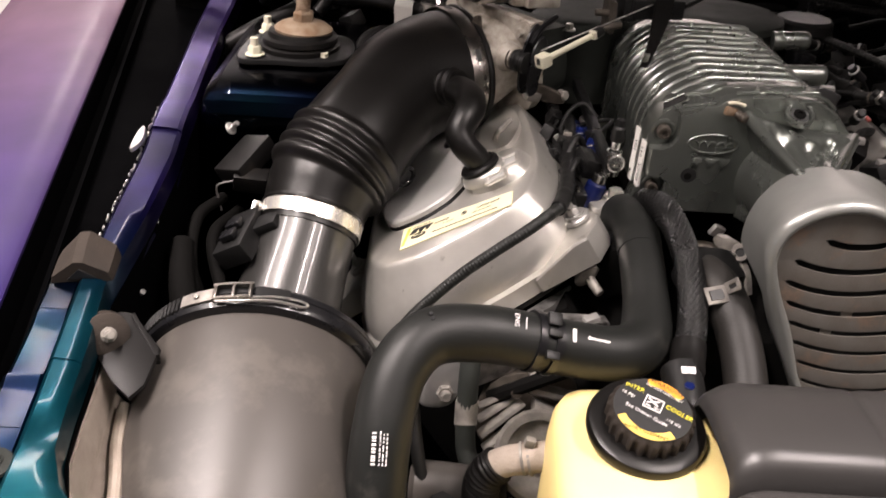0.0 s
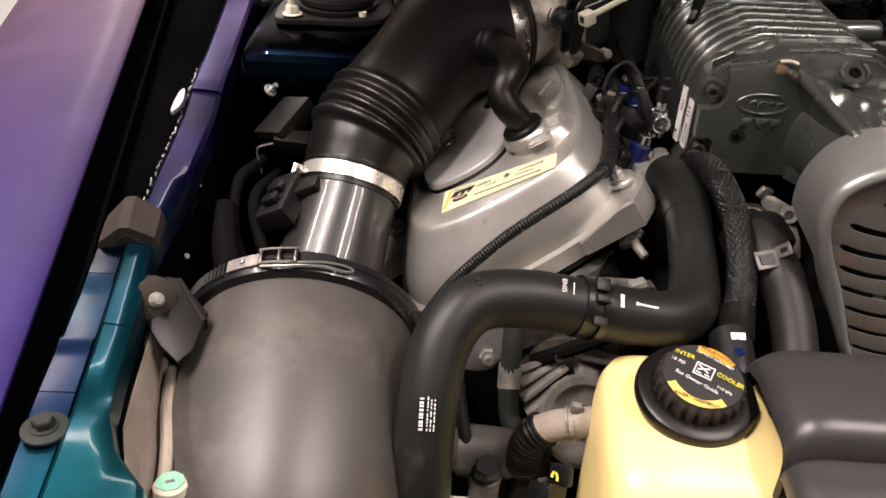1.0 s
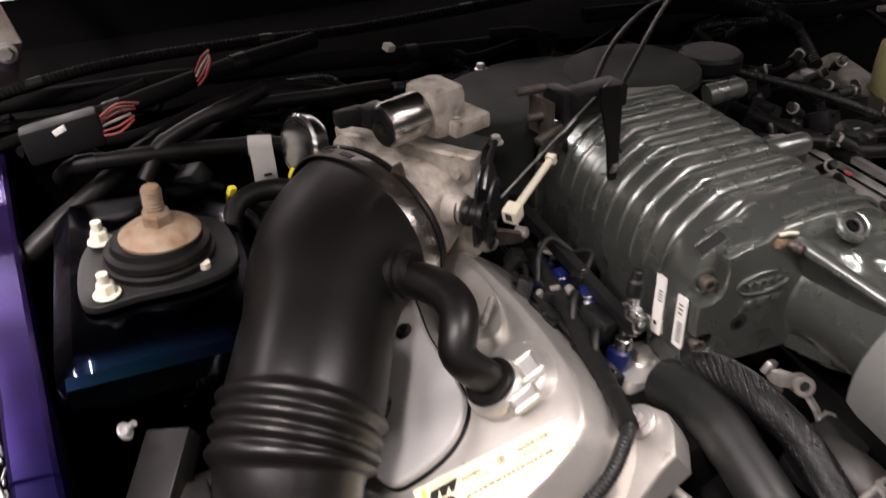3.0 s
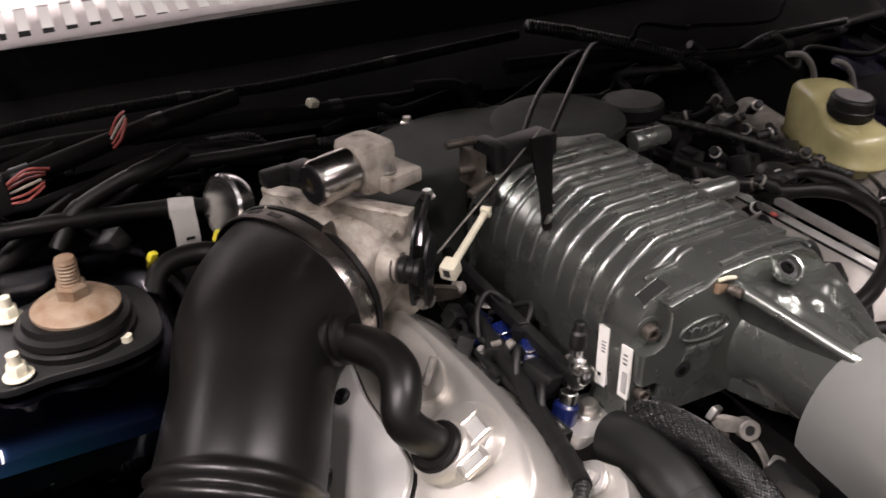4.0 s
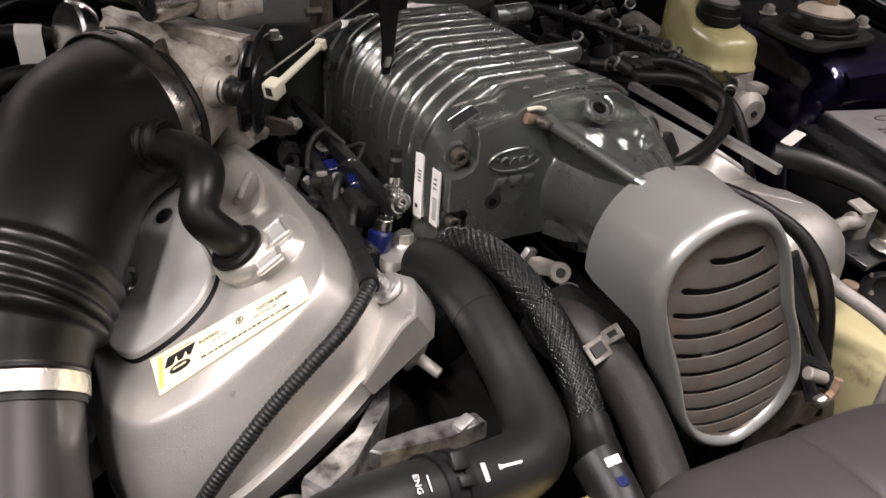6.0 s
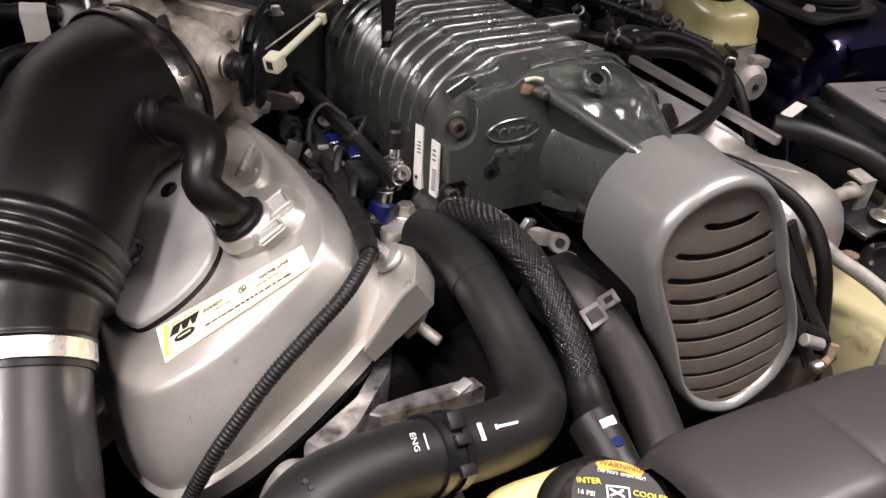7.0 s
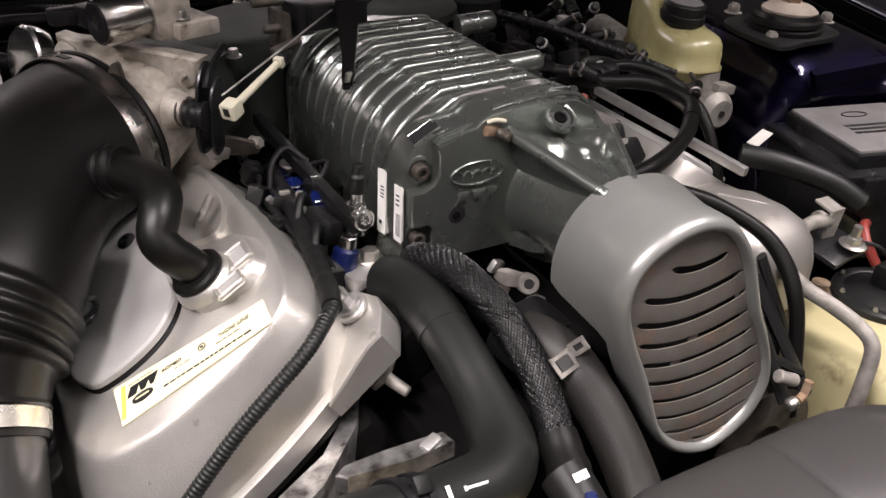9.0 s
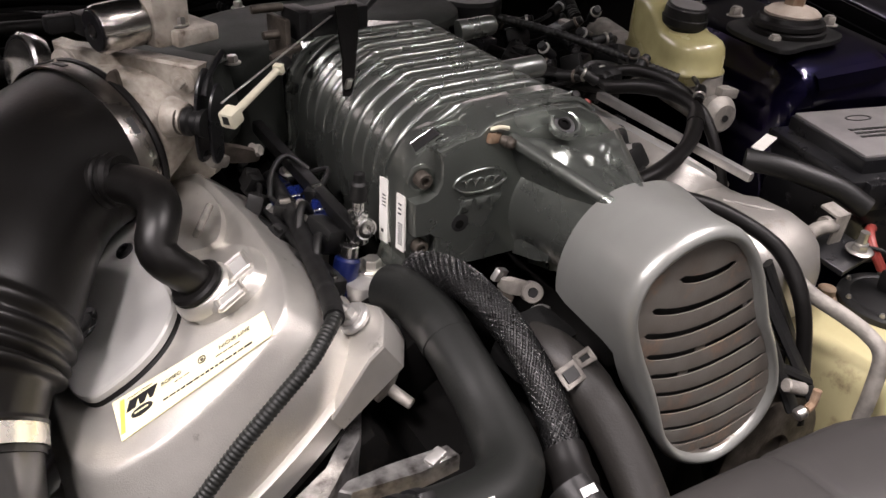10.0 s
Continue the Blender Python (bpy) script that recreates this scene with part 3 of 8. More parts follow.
def fender(side):
    """side -1: the near fender beside the filter; +1: the far one beside the fuse box."""
    cx = 0.33

    def X(x):
        return x if side < 0 else 2 * cx - x

    def edge(y):
        ex = -0.272 - 0.215 * (y - 0.33) if y > 0.33 else -0.272 + 0.25 * (0.33 - y) ** 1.5
        return ex, 0.833 + 0.066 * (y - 0.33) - (0 if y > 0.33 else 0.25 * (0.33 - y) ** 2)
    near = side < 0
    at = thing("fender", (X(-0.4), 0.6, 0.4), "glossy purple colour-shift painted front fender" if near else "glossy front fender in darkened violet body paint", "fender")
    rows, lip = [], []
    for i in range(33):
        y = -0.25 + 1.9 * i / 32
        ex, ez = edge(y)
        prof = [(-0.0005, -0.0035), (0, 0), (-0.003, 0.0025), (-0.03, 0.005), (-0.09, 0.002), (-0.14, -0.010), (-0.18, -0.03), (-0.21, -0.07), (-0.228, -0.13), (-0.238, -0.25), (-0.232, -0.45)]
        rows.append([(X(ex + dx), y, ez + dz) for dx, dz in prof])
        w = 0.036 + 0.064 * max(0.0, min(1.0, (y - 0.58) / 0.1))
        lip.append([(X(ex + dx), y, ez + dz) for dx, dz in ((-0.0025, -0.005), (0.002, -0.012), (0.003, -0.03), (0.014, -0.034), (0.016, -0.022), (0.02, -0.022), (0.022, -0.036), (w * 0.6, -0.045), (w, -0.05))])
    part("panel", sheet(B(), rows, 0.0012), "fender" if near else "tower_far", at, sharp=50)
    part("gutter", sheet(B(), lip, 0.0012), "jet", at, "jet black gutter filling the gap under the fender edge", sharp=50)
    return at


fender(-1)
fender(1)


def along(table, y):
    ys = [r[0] for r in table]
    return [float(np.interp(y, ys, [r[k] for r in table])) for k in range(1, len(table[0]))]


# the near rail in plan: y, outer edge, seam, inner edge, height
RAIL = ((0.25, -0.246, -0.221, -0.150, 0.824), (0.334, -0.262, -0.235, -0.178, 0.827), (0.357, -0.266, -0.238, -0.203, 0.828), (0.39, -0.272, -0.243, -0.220, 0.829), (0.43, -0.278, -0.250, -0.228, 0.83), (0.48, -0.286, -0.259, -0.236, 0.8315), (0.56, -0.298, -0.273, -0.252, 0.836), (0.66, -0.305, -0.280, -0.25, 0.85), (0.75, -0.312, -0.286, -0.254, 0.861), (0.815, -0.318, -0.294, -0.262, 0.87), (0.936, -0.33, -0.308, -0.276, 0.88), (1.1, -0.35, -0.33, -0.295, 0.89), (1.35, -0.38, -0.36, -0.32, 0.9))


def rail_near():
    """The painted apron rail under the fender's edge, in stepped pressings, with bolt, seams and clips."""
    at = thing("inner_fender", (-0.29, 0.6, 0.5), "dark teal to purple painted inner fender rail with seams", "inner fender")
    # outer flange in lapped lengths, ending at the hood stop
    for n, (y0, y1) in enumerate(((0.25, 0.405), (0.405, 0.452), (0.452, 0.53), (0.53, 0.6))):
        rows = []
        for i in range(9):
            y = y0 + (y1 - y0) * i / 8 - (0.003 if i == 0 else 0)
            xo, xs, xi, z = along(RAIL, y)
            up = 0.0022 * (n % 2) + (0.0016 if i >= 7 else 0)
            rows.append([(xo - 0.004, y, z - 0.02), (xo - 0.001, y, z - 0.008 + up), (xo + 0.003, y, z - 0.004 + up), ((xo + xs) / 2, y, z - 0.0035 + up), (xs - 0.002, y, z - 0.003 + up), (xs, y, z - 0.006 + up)])
        part("rail_flange", sheet(B(), rows, 0.0012), "flange", at)
    # inner strip over the whole length, folding down towards the engine
    for n, (y0, y1) in enumerate(((0.25, 0.47), (0.47, 0.58), (0.58, 0.80), (0.80, 0.86), (0.86, 1.35))):
        rows = []
        k = 16
        for i in range(k + 1):
            y = y0 + (y1 - y0) * i / k - (0.003 if i == 0 else 0)
            xo, xs, xi, z = along(RAIL, y)
            up = 0.0025 if n == 3 else (0.0012 * (n % 2))
            dip = 0.004 * math.exp(-((y - 0.40) / 0.012) ** 2) + 0.003 * math.exp(-((y - 0.365) / 0.008) ** 2)
            w = xi - xs
            rows.append([(xs - 0.003, y, z - 0.014), (xs, y, z - 0.001 + up), (xs + 0.003, y, z + 0.0015 + up), (xs + w * 0.5, y, z + 0.001 + up - dip), (xi - 0.005, y, z + up - dip), (xi - 0.0012, y, z - 0.003 + up), (xi, y, z - 0.009), (xi + 0.001, y, z - 0.03)])
        part("rail_strip", sheet(B(), rows, 0.0012), "rail", at)
    rows = []
    for i in range(30):
        y = 0.25 + 1.1 * i / 29
        xo, xs, xi, z = along(RAIL, y)
        rows.append([(xi + 0.001, y, z - 0.022), (xi + 0.001, y, z - 0.06), (xi - 0.012, y, z - 0.2), (xi - 0.02, y, z - 0.42)])
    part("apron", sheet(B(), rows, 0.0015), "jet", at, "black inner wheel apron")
    y = 0.37
    xo, xs, xi, z = along(RAIL, y)
    bm = B()
    p = V(((xo + xs) / 2 + 0.002, y, z - 0.002))
    lathe(bm, p, (0.05, 0, 1), [(0, 0.014), (0.002, 0.014), (0.0032, 0.0115)], 28)
    hexbolt(bm, p + V((0, 0, 0.003)), (0.05, 0, 1), 0.0066, 0.006, 1.3)
    part("fender_bolt", bm, "plenum", at, "dull steel flange bolt on a round washer")
    for x, y, z in ((-0.253, 0.679, 0.828), (-0.214, 0.83, 0.866), (-0.25, 0.62, 0.79), (-0.245, 0.6, 0.76)):
        bm = hexbolt(B(), (x - 0.006, y, z - 0.006), (0.7, -0.3, 0.6), 0.0038, 0.004, 1.8)
        rod(bm, (x - 0.006, y, z - 0.006), (x + 0.002, y - 0.003, z + 0.002), 0.0026)
        part("apron_bolt", bm, "silver_dull", at)
    # uneven bead in the joint beside the strip
    rnd = random.Random(4)
    bm = B()
    y = 0.6
    while y < 0.86:
        xo, xs, xi, z = along(RAIL, y)
        w = rnd.uniform(0.003, 0.012)
        block(bm, (xs - 0.0035 + rnd.uniform(-0.0008, 0.0008), y, z - 0.004), (0.0018, w, 0.003), rot=(rnd.uniform(-15, 15), 0, rnd.uniform(-12, 20)), edge=0.0006, seg=1)
        y += w + rnd.uniform(0.0, 0.006)
    tagged(part("seam_sealer", bm, "steel", at, "shiny uneven bead in the fender joint"), kind="stuff")
    xo, xs, xi, z = along(RAIL, 0.8)
    bm = slab(B(), loop2([(-0.003, -0.024), (0.002, -0.02), (0.005, -0.008), (0.0045, 0.008), (0.001, 0.024), (-0.0025, 0.02), (-0.004, 0.0)], 0.003), (xs - 0.004, 0.775, z - 0.003), (1, 0, 0.1), (-0.1, 1, 0.08), 0.004, 0.0015)
    part("seal_clip", bm, "alu", at, "bright metal clip in the fender gap")
    return at


rail_near()


def hood_stop():
    """A wedge of weathered rubber on the rail."""
    at = thing("hood_stop", (-0.277, 0.57, 0.825), "weathered brown-grey rubber hood stop on the fender rail", "hood stop")
    u, w, up = V((1, 0.12, 0.06)).normalized(), V((-0.12, 1, 0.1)).normalized(), V((0, -0.1, 1)).normalized()
    o = V((-0.272, 0.563, 0.835))
    ridge = [(-0.024, 0.0), (-0.022, 0.009), (-0.004, 0.026), (0.004, 0.026), (0.022, 0.011), (0.024, 0.0)]
    rings = [[o + w * s + u * (x * f) + up * (z * g) for x, z in ridge] for s, f, g in ((-0.002, 0.97, 0.72), (0.0, 1.0, 0.76), (0.02, 1.0, 0.98), (0.03, 0.98, 1.0), (0.032, 0.95, 0.96))]
    part("wedge", skin(B(), rings), "stop", at, sharp=20)
    # Thin black triangle paints the shade of a recess on the wedge.
    rings = [[o + w * s + u * (x * f) + up * (0.004 + z * f) for x, z in ((-0.01, 0.0), (0.0, 0.009), (0.012, 0.0))] for s, f in ((-0.0028, 1.0), (-0.0018, 1.0))]
    part("recess", skin(B(), rings), "ink_shade", at, "black patch for the shade of a triangular recess")


hood_stop()


def strut_tower(side):
    cx = 0.33

    def P(x, y, z):
        return (x if side < 0 else 2 * cx - x, y, z)
    near = side < 0
    at = thing("strut_tower", P(-0.2, 1.0, 0.45), "glossy strut tower in blue-green body paint darkened for shade" if near else "glossy strut tower in violet body paint darkened for shade", "strut tower")
    rows = []
    prof = [(0.845, 0.5), (0.862, 0.8), (0.866, 0.845), (0.872, 0.868), (0.884, 0.882), (0.90, 0.888), (0.93, 0.892), (1.10, 0.9), (1.13, 0.895), (1.15, 0.86), (1.16, 0.5)]
    for i in range(13):
        x = -0.262 + 0.187 * i / 12
        f = max(0, (x + 0.115) / 0.04)
        drop = 0.09 * f * f + (0.012 if i == 0 else 0)
        rows.append([P(x, y + 0.02 * f * f, z - drop if z > 0.6 else z) for y, z in prof])
    rows.append([P(-0.07, y, min(z, 0.72)) for y, z in prof])
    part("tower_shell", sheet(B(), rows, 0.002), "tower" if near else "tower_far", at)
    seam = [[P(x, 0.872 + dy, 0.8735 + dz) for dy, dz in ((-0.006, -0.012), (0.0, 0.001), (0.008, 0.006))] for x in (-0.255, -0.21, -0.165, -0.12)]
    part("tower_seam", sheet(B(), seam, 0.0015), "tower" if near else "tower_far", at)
    c = V(P(-0.173, 0.985, 0.899)) if near else V((0.812, 0.957, 0.899))
    bm = B()
    mount = loop2([(-0.062, -0.05), (-0.02, -0.052), (0.03, -0.05), (0.06, -0.03), (0.058, 0.03), (0.03, 0.055), (-0.04, 0.055), (-0.064, 0.02)], 0.006)
    slab(bm, mount, c, (1, 0, 0), (0, 1, 0.03), 0.006, 0.002)
    mount_at = thing("strut_mount", c, "strut top mount with rusty washer and nuts, on the strut tower" if near else "dull strut top mount with nuts, on the strut tower", "strut mount")
    part("mount_plate", bm, "black_plastic", mount_at)
    bm = B()
    lathe(bm, c + V((0, 0, 0.004)), (0, 0, 1), [(0, 0.046), (0.006, 0.046), (0.008, 0.042), (0.01, 0.044), (0.015, 0.043), (0.017, 0.038), (0.022, 0.036)], 32)
    part("bearing", bm, "rubber", mount_at)
    bm = B()
    lathe(bm, c + V((0.004, 0, 0.024)), (0.04, 0, 1), [(0, 0.026), (0.001, 0.033), (0.004, 0.0335), (0.009, 0.027), (0.012, 0.017), (0.013, 0.012)], 36)
    part("washer", bm, "rust" if near else "tan", mount_at, "rust-stained dished washer" if near else "dusty tan dished washer")
    bm = B()
    hexbolt(bm, c + V((0.004, 0, 0.036)), (0.04, 0, 1), 0.0125, 0.012, 0, 0)
    lathe(bm, c + V((0.004, 0, 0.046)), (0.04, 0, 1), [(0, 0.0085)] + [(0.001 + 0.0015 * j, 0.0085 if j % 2 else 0.0076) for j in range(14)] + [(0.024, 0.007)], 16)
    part("strut_nut", bm, "rust", mount_at, "rusty nut and threaded shaft")
    for x, y, z in ((-0.217, 0.941, 0.902), (-0.140, 0.952, 0.886), (-0.219, 1.022, 0.905)) if near else ((-0.225, 0.955, 0.9), (-0.11, 0.936, 0.894), (-0.14, 1.03, 0.902)):
        p = V(P(x, y, z + 0.004))
        bm = hexbolt(B(), p, (0, 0, 1), 0.0078, 0.009, 1.4)
        rod(bm, p + V((0, 0, 0.008)), p + V((0, 0, 0.019 if near else 0.012)), 0.0045)
        part("mount_nut", bm, "cream" if near else "dusty_alu", mount_at, "pale zinc nut")
    return at


strut_tower(-1)
strut_tower(1)


def far_apron():
    at = thing("inner_fender", (0.95, 0.6, 0.4), "inner fender apron in darkened violet body paint", "inner fender")
    rows = []
    for i in range(16):
        y = 0.2 + 1.1 * i / 15
        x, z = 0.93 + 0.06 * (y - 0.5), 0.835 + 0.08 * (y - 0.5)
        rows.append([(x + 0.05, y, z - 0.012), (x + 0.02, y, z + 0.002), (x, y, z), (x - 0.01, y, z - 0.02), (x - 0.03, y, z - 0.03), (x - 0.035, y, z - 0.3), (x - 0.03, y, z - 0.45)])
    part("rail_side", sheet(B(), rows, 0.0015), "tower_far", at)


far_apron()


def cowl():
    """Firewall, the black cowl lip and the slotted cowl panel below the screen."""
    bm = B()
    rows = []
    for i in range(30):
        x = -0.43 + 1.52 * i / 29
        rows.append([(x, 1.33, 0.3), (x, 1.33, 0.86), (x, 1.31, 0.90), (x, 1.29, 0.915 + 0.004 * math.sin(i)), (x, 1.31, 0.93), (x, 1.40, 0.965), (x, 1.423, 1.018)])
    sheet(bm, rows, 0.003)
    single("firewall", bm, "dark", "near-black firewall with padded insulation", "firewall", kind="structure")
    at = thing("cowl_panel", (0.33, 1.45, 1.0), "pale dusty cowl panel with rows of vent slots", "cowl panel")
    # a frame with slots between bars
    z0, y0 = 1.03, 1.43

    def rise(x):
        return -0.02 * ((x - 0.33) / 0.7) ** 2

    bm = B()
    rows = []
    for i in range(40):
        x = -0.46 + 1.58 * i / 39
        r = rise(x)
        rows.append([(x, y0 - 0.005, z0 - 0.007 + r), (x, y0 - 0.003, z0 - 0.002 + r), (x, y0, z0 + r), (x, y0 + 0.012, z0 + 0.003 + r)])
    part("lip", sheet(bm, rows, 0.002), "cowl", at)
    bm = B()
    rows = [[(x, y0 + 0.085, z0 + 0.02 + rise(x)), (x, y0 + 0.16, z0 + 0.035 + rise(x)), (x, y0 + 0.4, z0 + 0.2)] for x in (-0.46 + 1.58 * i / 39 for i in range(40))]
    part("rear_panel", sheet(bm, rows, 0.002), "cowl", at)
    bm = B()
    rows = [[(x, y0, z0 - 0.03), (x, y0 + 0.12, z0 - 0.025)] for x in (-0.46, 0.33, 1.12)]
    part("trough", sheet(bm, rows, 0.002), "dark", at)
    for i in range(46):
        x = -0.17 + 0.026 * i
        bm = block(B(), (x, y0 + 0.048, z0 + 0.011 + rise(x)), (0.013, 0.078, 0.004), rot=(13, 0, 0), edge=0.001, seg=1)
        part("vent_bar", bm, "cowl", at)
    bm = block(B(), (-0.32, y0 + 0.053, z0 + 0.01 + rise(-0.32)), (0.27, 0.066, 0.004), rot=(13, 0, 0), edge=0)
    part("end_plate", bm, "cowl", at)


cowl()


def undertray():
    # Dark sheet added under the bay; the depth's shade is its colour.
    bm = block(B(), (0.33, 0.55, 0.36), (1.4, 1.7, 0.02), edge=0.004)
    single("undertray", bm, "dark", "near-black undertray added for the shaded depth below the engine", "undertray", kind="structure")
    # Unseen panel added to stop light bouncing in off the floor.
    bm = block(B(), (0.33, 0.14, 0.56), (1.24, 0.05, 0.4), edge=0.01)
    single("front_panel", bm, "dark", "plain black panel added out of view, blocking floor light at the bay's front", "panel", kind="structure")


undertray()


def hood():
    """The raised hood, hinged at the cowl: its dark liner hangs over the rear of the bay."""
    at = thing("hood", (0.33, 1.47, 1.06), "raised car hood with a dark lined underside", "hood")
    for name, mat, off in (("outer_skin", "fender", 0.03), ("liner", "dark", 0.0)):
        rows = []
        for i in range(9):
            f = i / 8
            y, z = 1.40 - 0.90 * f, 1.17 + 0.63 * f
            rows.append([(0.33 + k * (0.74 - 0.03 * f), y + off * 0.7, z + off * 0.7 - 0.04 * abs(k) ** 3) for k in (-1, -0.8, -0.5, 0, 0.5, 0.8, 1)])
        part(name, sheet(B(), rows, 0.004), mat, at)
    arm = part("hinge_arm", skin(B(), [[V(p) + V((a, b, 0)) for a, b in ((-0.012, -0.002), (0.012, -0.002), (0.012, 0.002), (-0.012, 0.002))] for p in ((-0.31, 1.29, 0.93), (-0.285, 1.262, 0.985), (-0.272, 1.25, 1.02), (-0.3, 1.3, 1.1), (-0.34, 1.37, 1.19))]), "stained", at, "dull hinge arm with pivot bolts")
    for p in ((-0.276, 1.248, 1.012), (-0.3, 1.275, 0.95)):
        part("pivot", hexbolt(B(), p, (0, -1, 0.1), 0.007, 0.006, 1.5), "dusty_alu", arm)


hood()


# ---- the engine ----
def engine_block():
    # Dark fill under the visible parts, its shade in the material.
    at = thing("engine_block", (0.29, 0.85, 0.37), "near-black engine block and heads filling the shaded depth of the bay", "engine")
    bm = block(B(), (0.29, 0.92, 0.56), (0.26, 0.55, 0.38), edge=0.02)
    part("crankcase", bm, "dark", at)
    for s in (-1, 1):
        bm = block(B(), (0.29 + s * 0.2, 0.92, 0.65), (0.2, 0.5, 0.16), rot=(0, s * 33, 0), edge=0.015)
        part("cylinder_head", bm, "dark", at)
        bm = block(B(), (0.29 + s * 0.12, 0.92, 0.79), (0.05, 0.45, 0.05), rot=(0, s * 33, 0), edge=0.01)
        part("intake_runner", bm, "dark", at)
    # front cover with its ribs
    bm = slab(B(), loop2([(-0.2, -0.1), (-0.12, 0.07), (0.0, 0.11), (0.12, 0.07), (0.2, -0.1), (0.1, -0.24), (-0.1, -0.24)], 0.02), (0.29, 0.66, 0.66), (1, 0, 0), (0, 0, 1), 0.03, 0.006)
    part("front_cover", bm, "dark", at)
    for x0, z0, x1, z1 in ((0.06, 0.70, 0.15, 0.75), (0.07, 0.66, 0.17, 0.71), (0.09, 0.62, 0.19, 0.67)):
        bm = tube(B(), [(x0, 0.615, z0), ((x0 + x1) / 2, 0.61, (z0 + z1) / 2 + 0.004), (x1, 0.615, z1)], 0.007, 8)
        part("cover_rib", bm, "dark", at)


engine_block()

# Frame of the tilted cam cover: u across it, n out of it
TH = radians(33)
CO = V((0.02, 0.73, 0.822))


class Cover:
    """Places on a cam cover; flip mirrors them over the engine's middle plane."""

    def __init__(self, flip):
        self.s = -1 if flip else 1
        self.back = 0.06 if flip else 0.0

    def __call__(self, u, y, n):
        p = CO + V((math.cos(TH), 0, math.sin(TH))) * u + V((0, y + self.back, 0)) + V((-math.sin(TH), 0, math.cos(TH))) * n
        return V((0.29 + self.s * (p.x - 0.29), p.y, p.z))

    def way(self, u, y, n):
        return self(u, y, n) - self(0, 0, 0)


def cam_cover(flip):
    C = Cover(flip)
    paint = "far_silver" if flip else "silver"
    at = thing("cam_cover", C(0, 0.1, -0.07), "silver painted cast cam cover with a coil cover plate" if not flip else "silver painted cast cam cover beside the fuel rail", "cam cover")
    base = [(-0.15, 0.27), (-0.15, 0.06), (-0.142, 0.0), (-0.12, -0.045), (-0.08, -0.062), (-0.03, -0.0635), (0.03, -0.054), (0.072, -0.039), (0.094, -0.016), (0.102, 0.04), (0.099, 0.15), (0.085, 0.25), (0.05, 0.285), (-0.1, 0.29)]
    top = [(-0.108, 0.25), (-0.106, 0.05), (-0.1, 0.005), (-0.082, -0.022), (-0.05, -0.034), (-0.02, -0.037), (0.03, -0.034), (0.062, -0.025), (0.08, -0.004), (0.09, 0.04), (0.088, 0.14), (0.073, 0.235), (0.04, 0.26), (-0.08, 0.262)]

    def dense(pts):
        out = []
        n = len(pts)
        for i in range(n):
            p0, p1, p2, p3 = (V((*pts[(i + k) % n], 0)) for k in (-1, 0, 1, 2))
            for j in range(8):
                t = j / 8
                q = 0.5 * (2 * p1 + (p2 - p0) * t + (2 * p0 - 5 * p1 + 4 * p2 - p3) * t * t + (3 * p1 - p0 - 3 * p2 + p3) * t ** 3)
                out.append((q.x, q.y))
        return out
    db, dt = dense(base), dense(top)
    rings = []
    for n, f in ((-0.075, 0.0), (-0.06, 0.0), (-0.052, 0.06), (-0.043, 0.18), (-0.034, 0.33), (-0.0255, 0.5), (-0.018, 0.66), (-0.0115, 0.8), (-0.0065, 0.905), (-0.003, 0.985), (-0.001, 1.05), (0.0, 1.12)):
        rings.append([C(b[0] + (t[0] - b[0]) * f, b[1] + (t[1] - b[1]) * f, n) for b, t in zip(db, dt)])
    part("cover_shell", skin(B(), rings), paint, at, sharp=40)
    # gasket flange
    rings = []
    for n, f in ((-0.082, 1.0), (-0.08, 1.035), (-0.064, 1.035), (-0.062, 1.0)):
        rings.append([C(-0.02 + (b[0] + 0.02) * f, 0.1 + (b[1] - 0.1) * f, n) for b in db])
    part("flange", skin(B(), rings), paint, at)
    rings = [[C(-0.02 + (b[0] + 0.02) * f, 0.1 + (b[1] - 0.1) * f, n) for b in db] for n, f in ((-0.086, 1.0), (-0.0858, 1.03), (-0.0822, 1.03), (-0.082, 1.0))]
    part("gasket", skin(B(), rings), "rubber", at, "thin black gasket under the flange")
    # lugs with bolts
    lugs = ((0.104, -0.018), (0.108, 0.13), (-0.155, 0.1)) if not flip else ((0.104, -0.018), (0.108, 0.13))
    for u, y in lugs:
        bm = B()
        outline = [(0.019, 0.001), (0.0165, -0.012), (0.004, -0.032), (-0.01, -0.0335), (-0.055, -0.039), (-0.06, -0.01), (-0.03, 0.03), (-0.004, 0.031), (0.011, 0.0185)]
        rings = [[C(u + (x * f), y + v * f, n - 0.3 * max(0.0, -x - 0.012) * (n > -0.06)) for x, v in outline] for n, f in ((-0.08, 1), (-0.0535, 1), (-0.0515, 0.97), (-0.051, 0.9))]
        part("lug", skin(bm, rings), paint, at, sharp=20)
        bm = B()
        p, d = C(u - 0.0013, y + 0.0085, -0.051), C.way(0, 0, 1)
        lathe(bm, p, d, [(0, 0.0135), (0.003, 0.0135), (0.0045, 0.012), (0.005, 0.0095), (0.007, 0.0095)], 24)
        hexbolt(bm, p + d * 0.006, d, 0.006, 0.007, 0, 0)
        rod(bm, p + d * 0.012, p + d * 0.026, 0.003)
        part("cover_bolt", bm, "silver_dull", at, "dull flanged bolt stud")
    # coil cover plate
    plate = loop2([(-0.085, 0.25), (-0.086, 0.13), (-0.085, 0.075), (-0.074, 0.045), (-0.055, 0.037), (-0.03, 0.036), (-0.008, 0.043), (0.008, 0.06), (0.012, 0.08), (0.01, 0.15), (0.01, 0.25)], 0.004)
    cx, cy = -0.04, 0.15
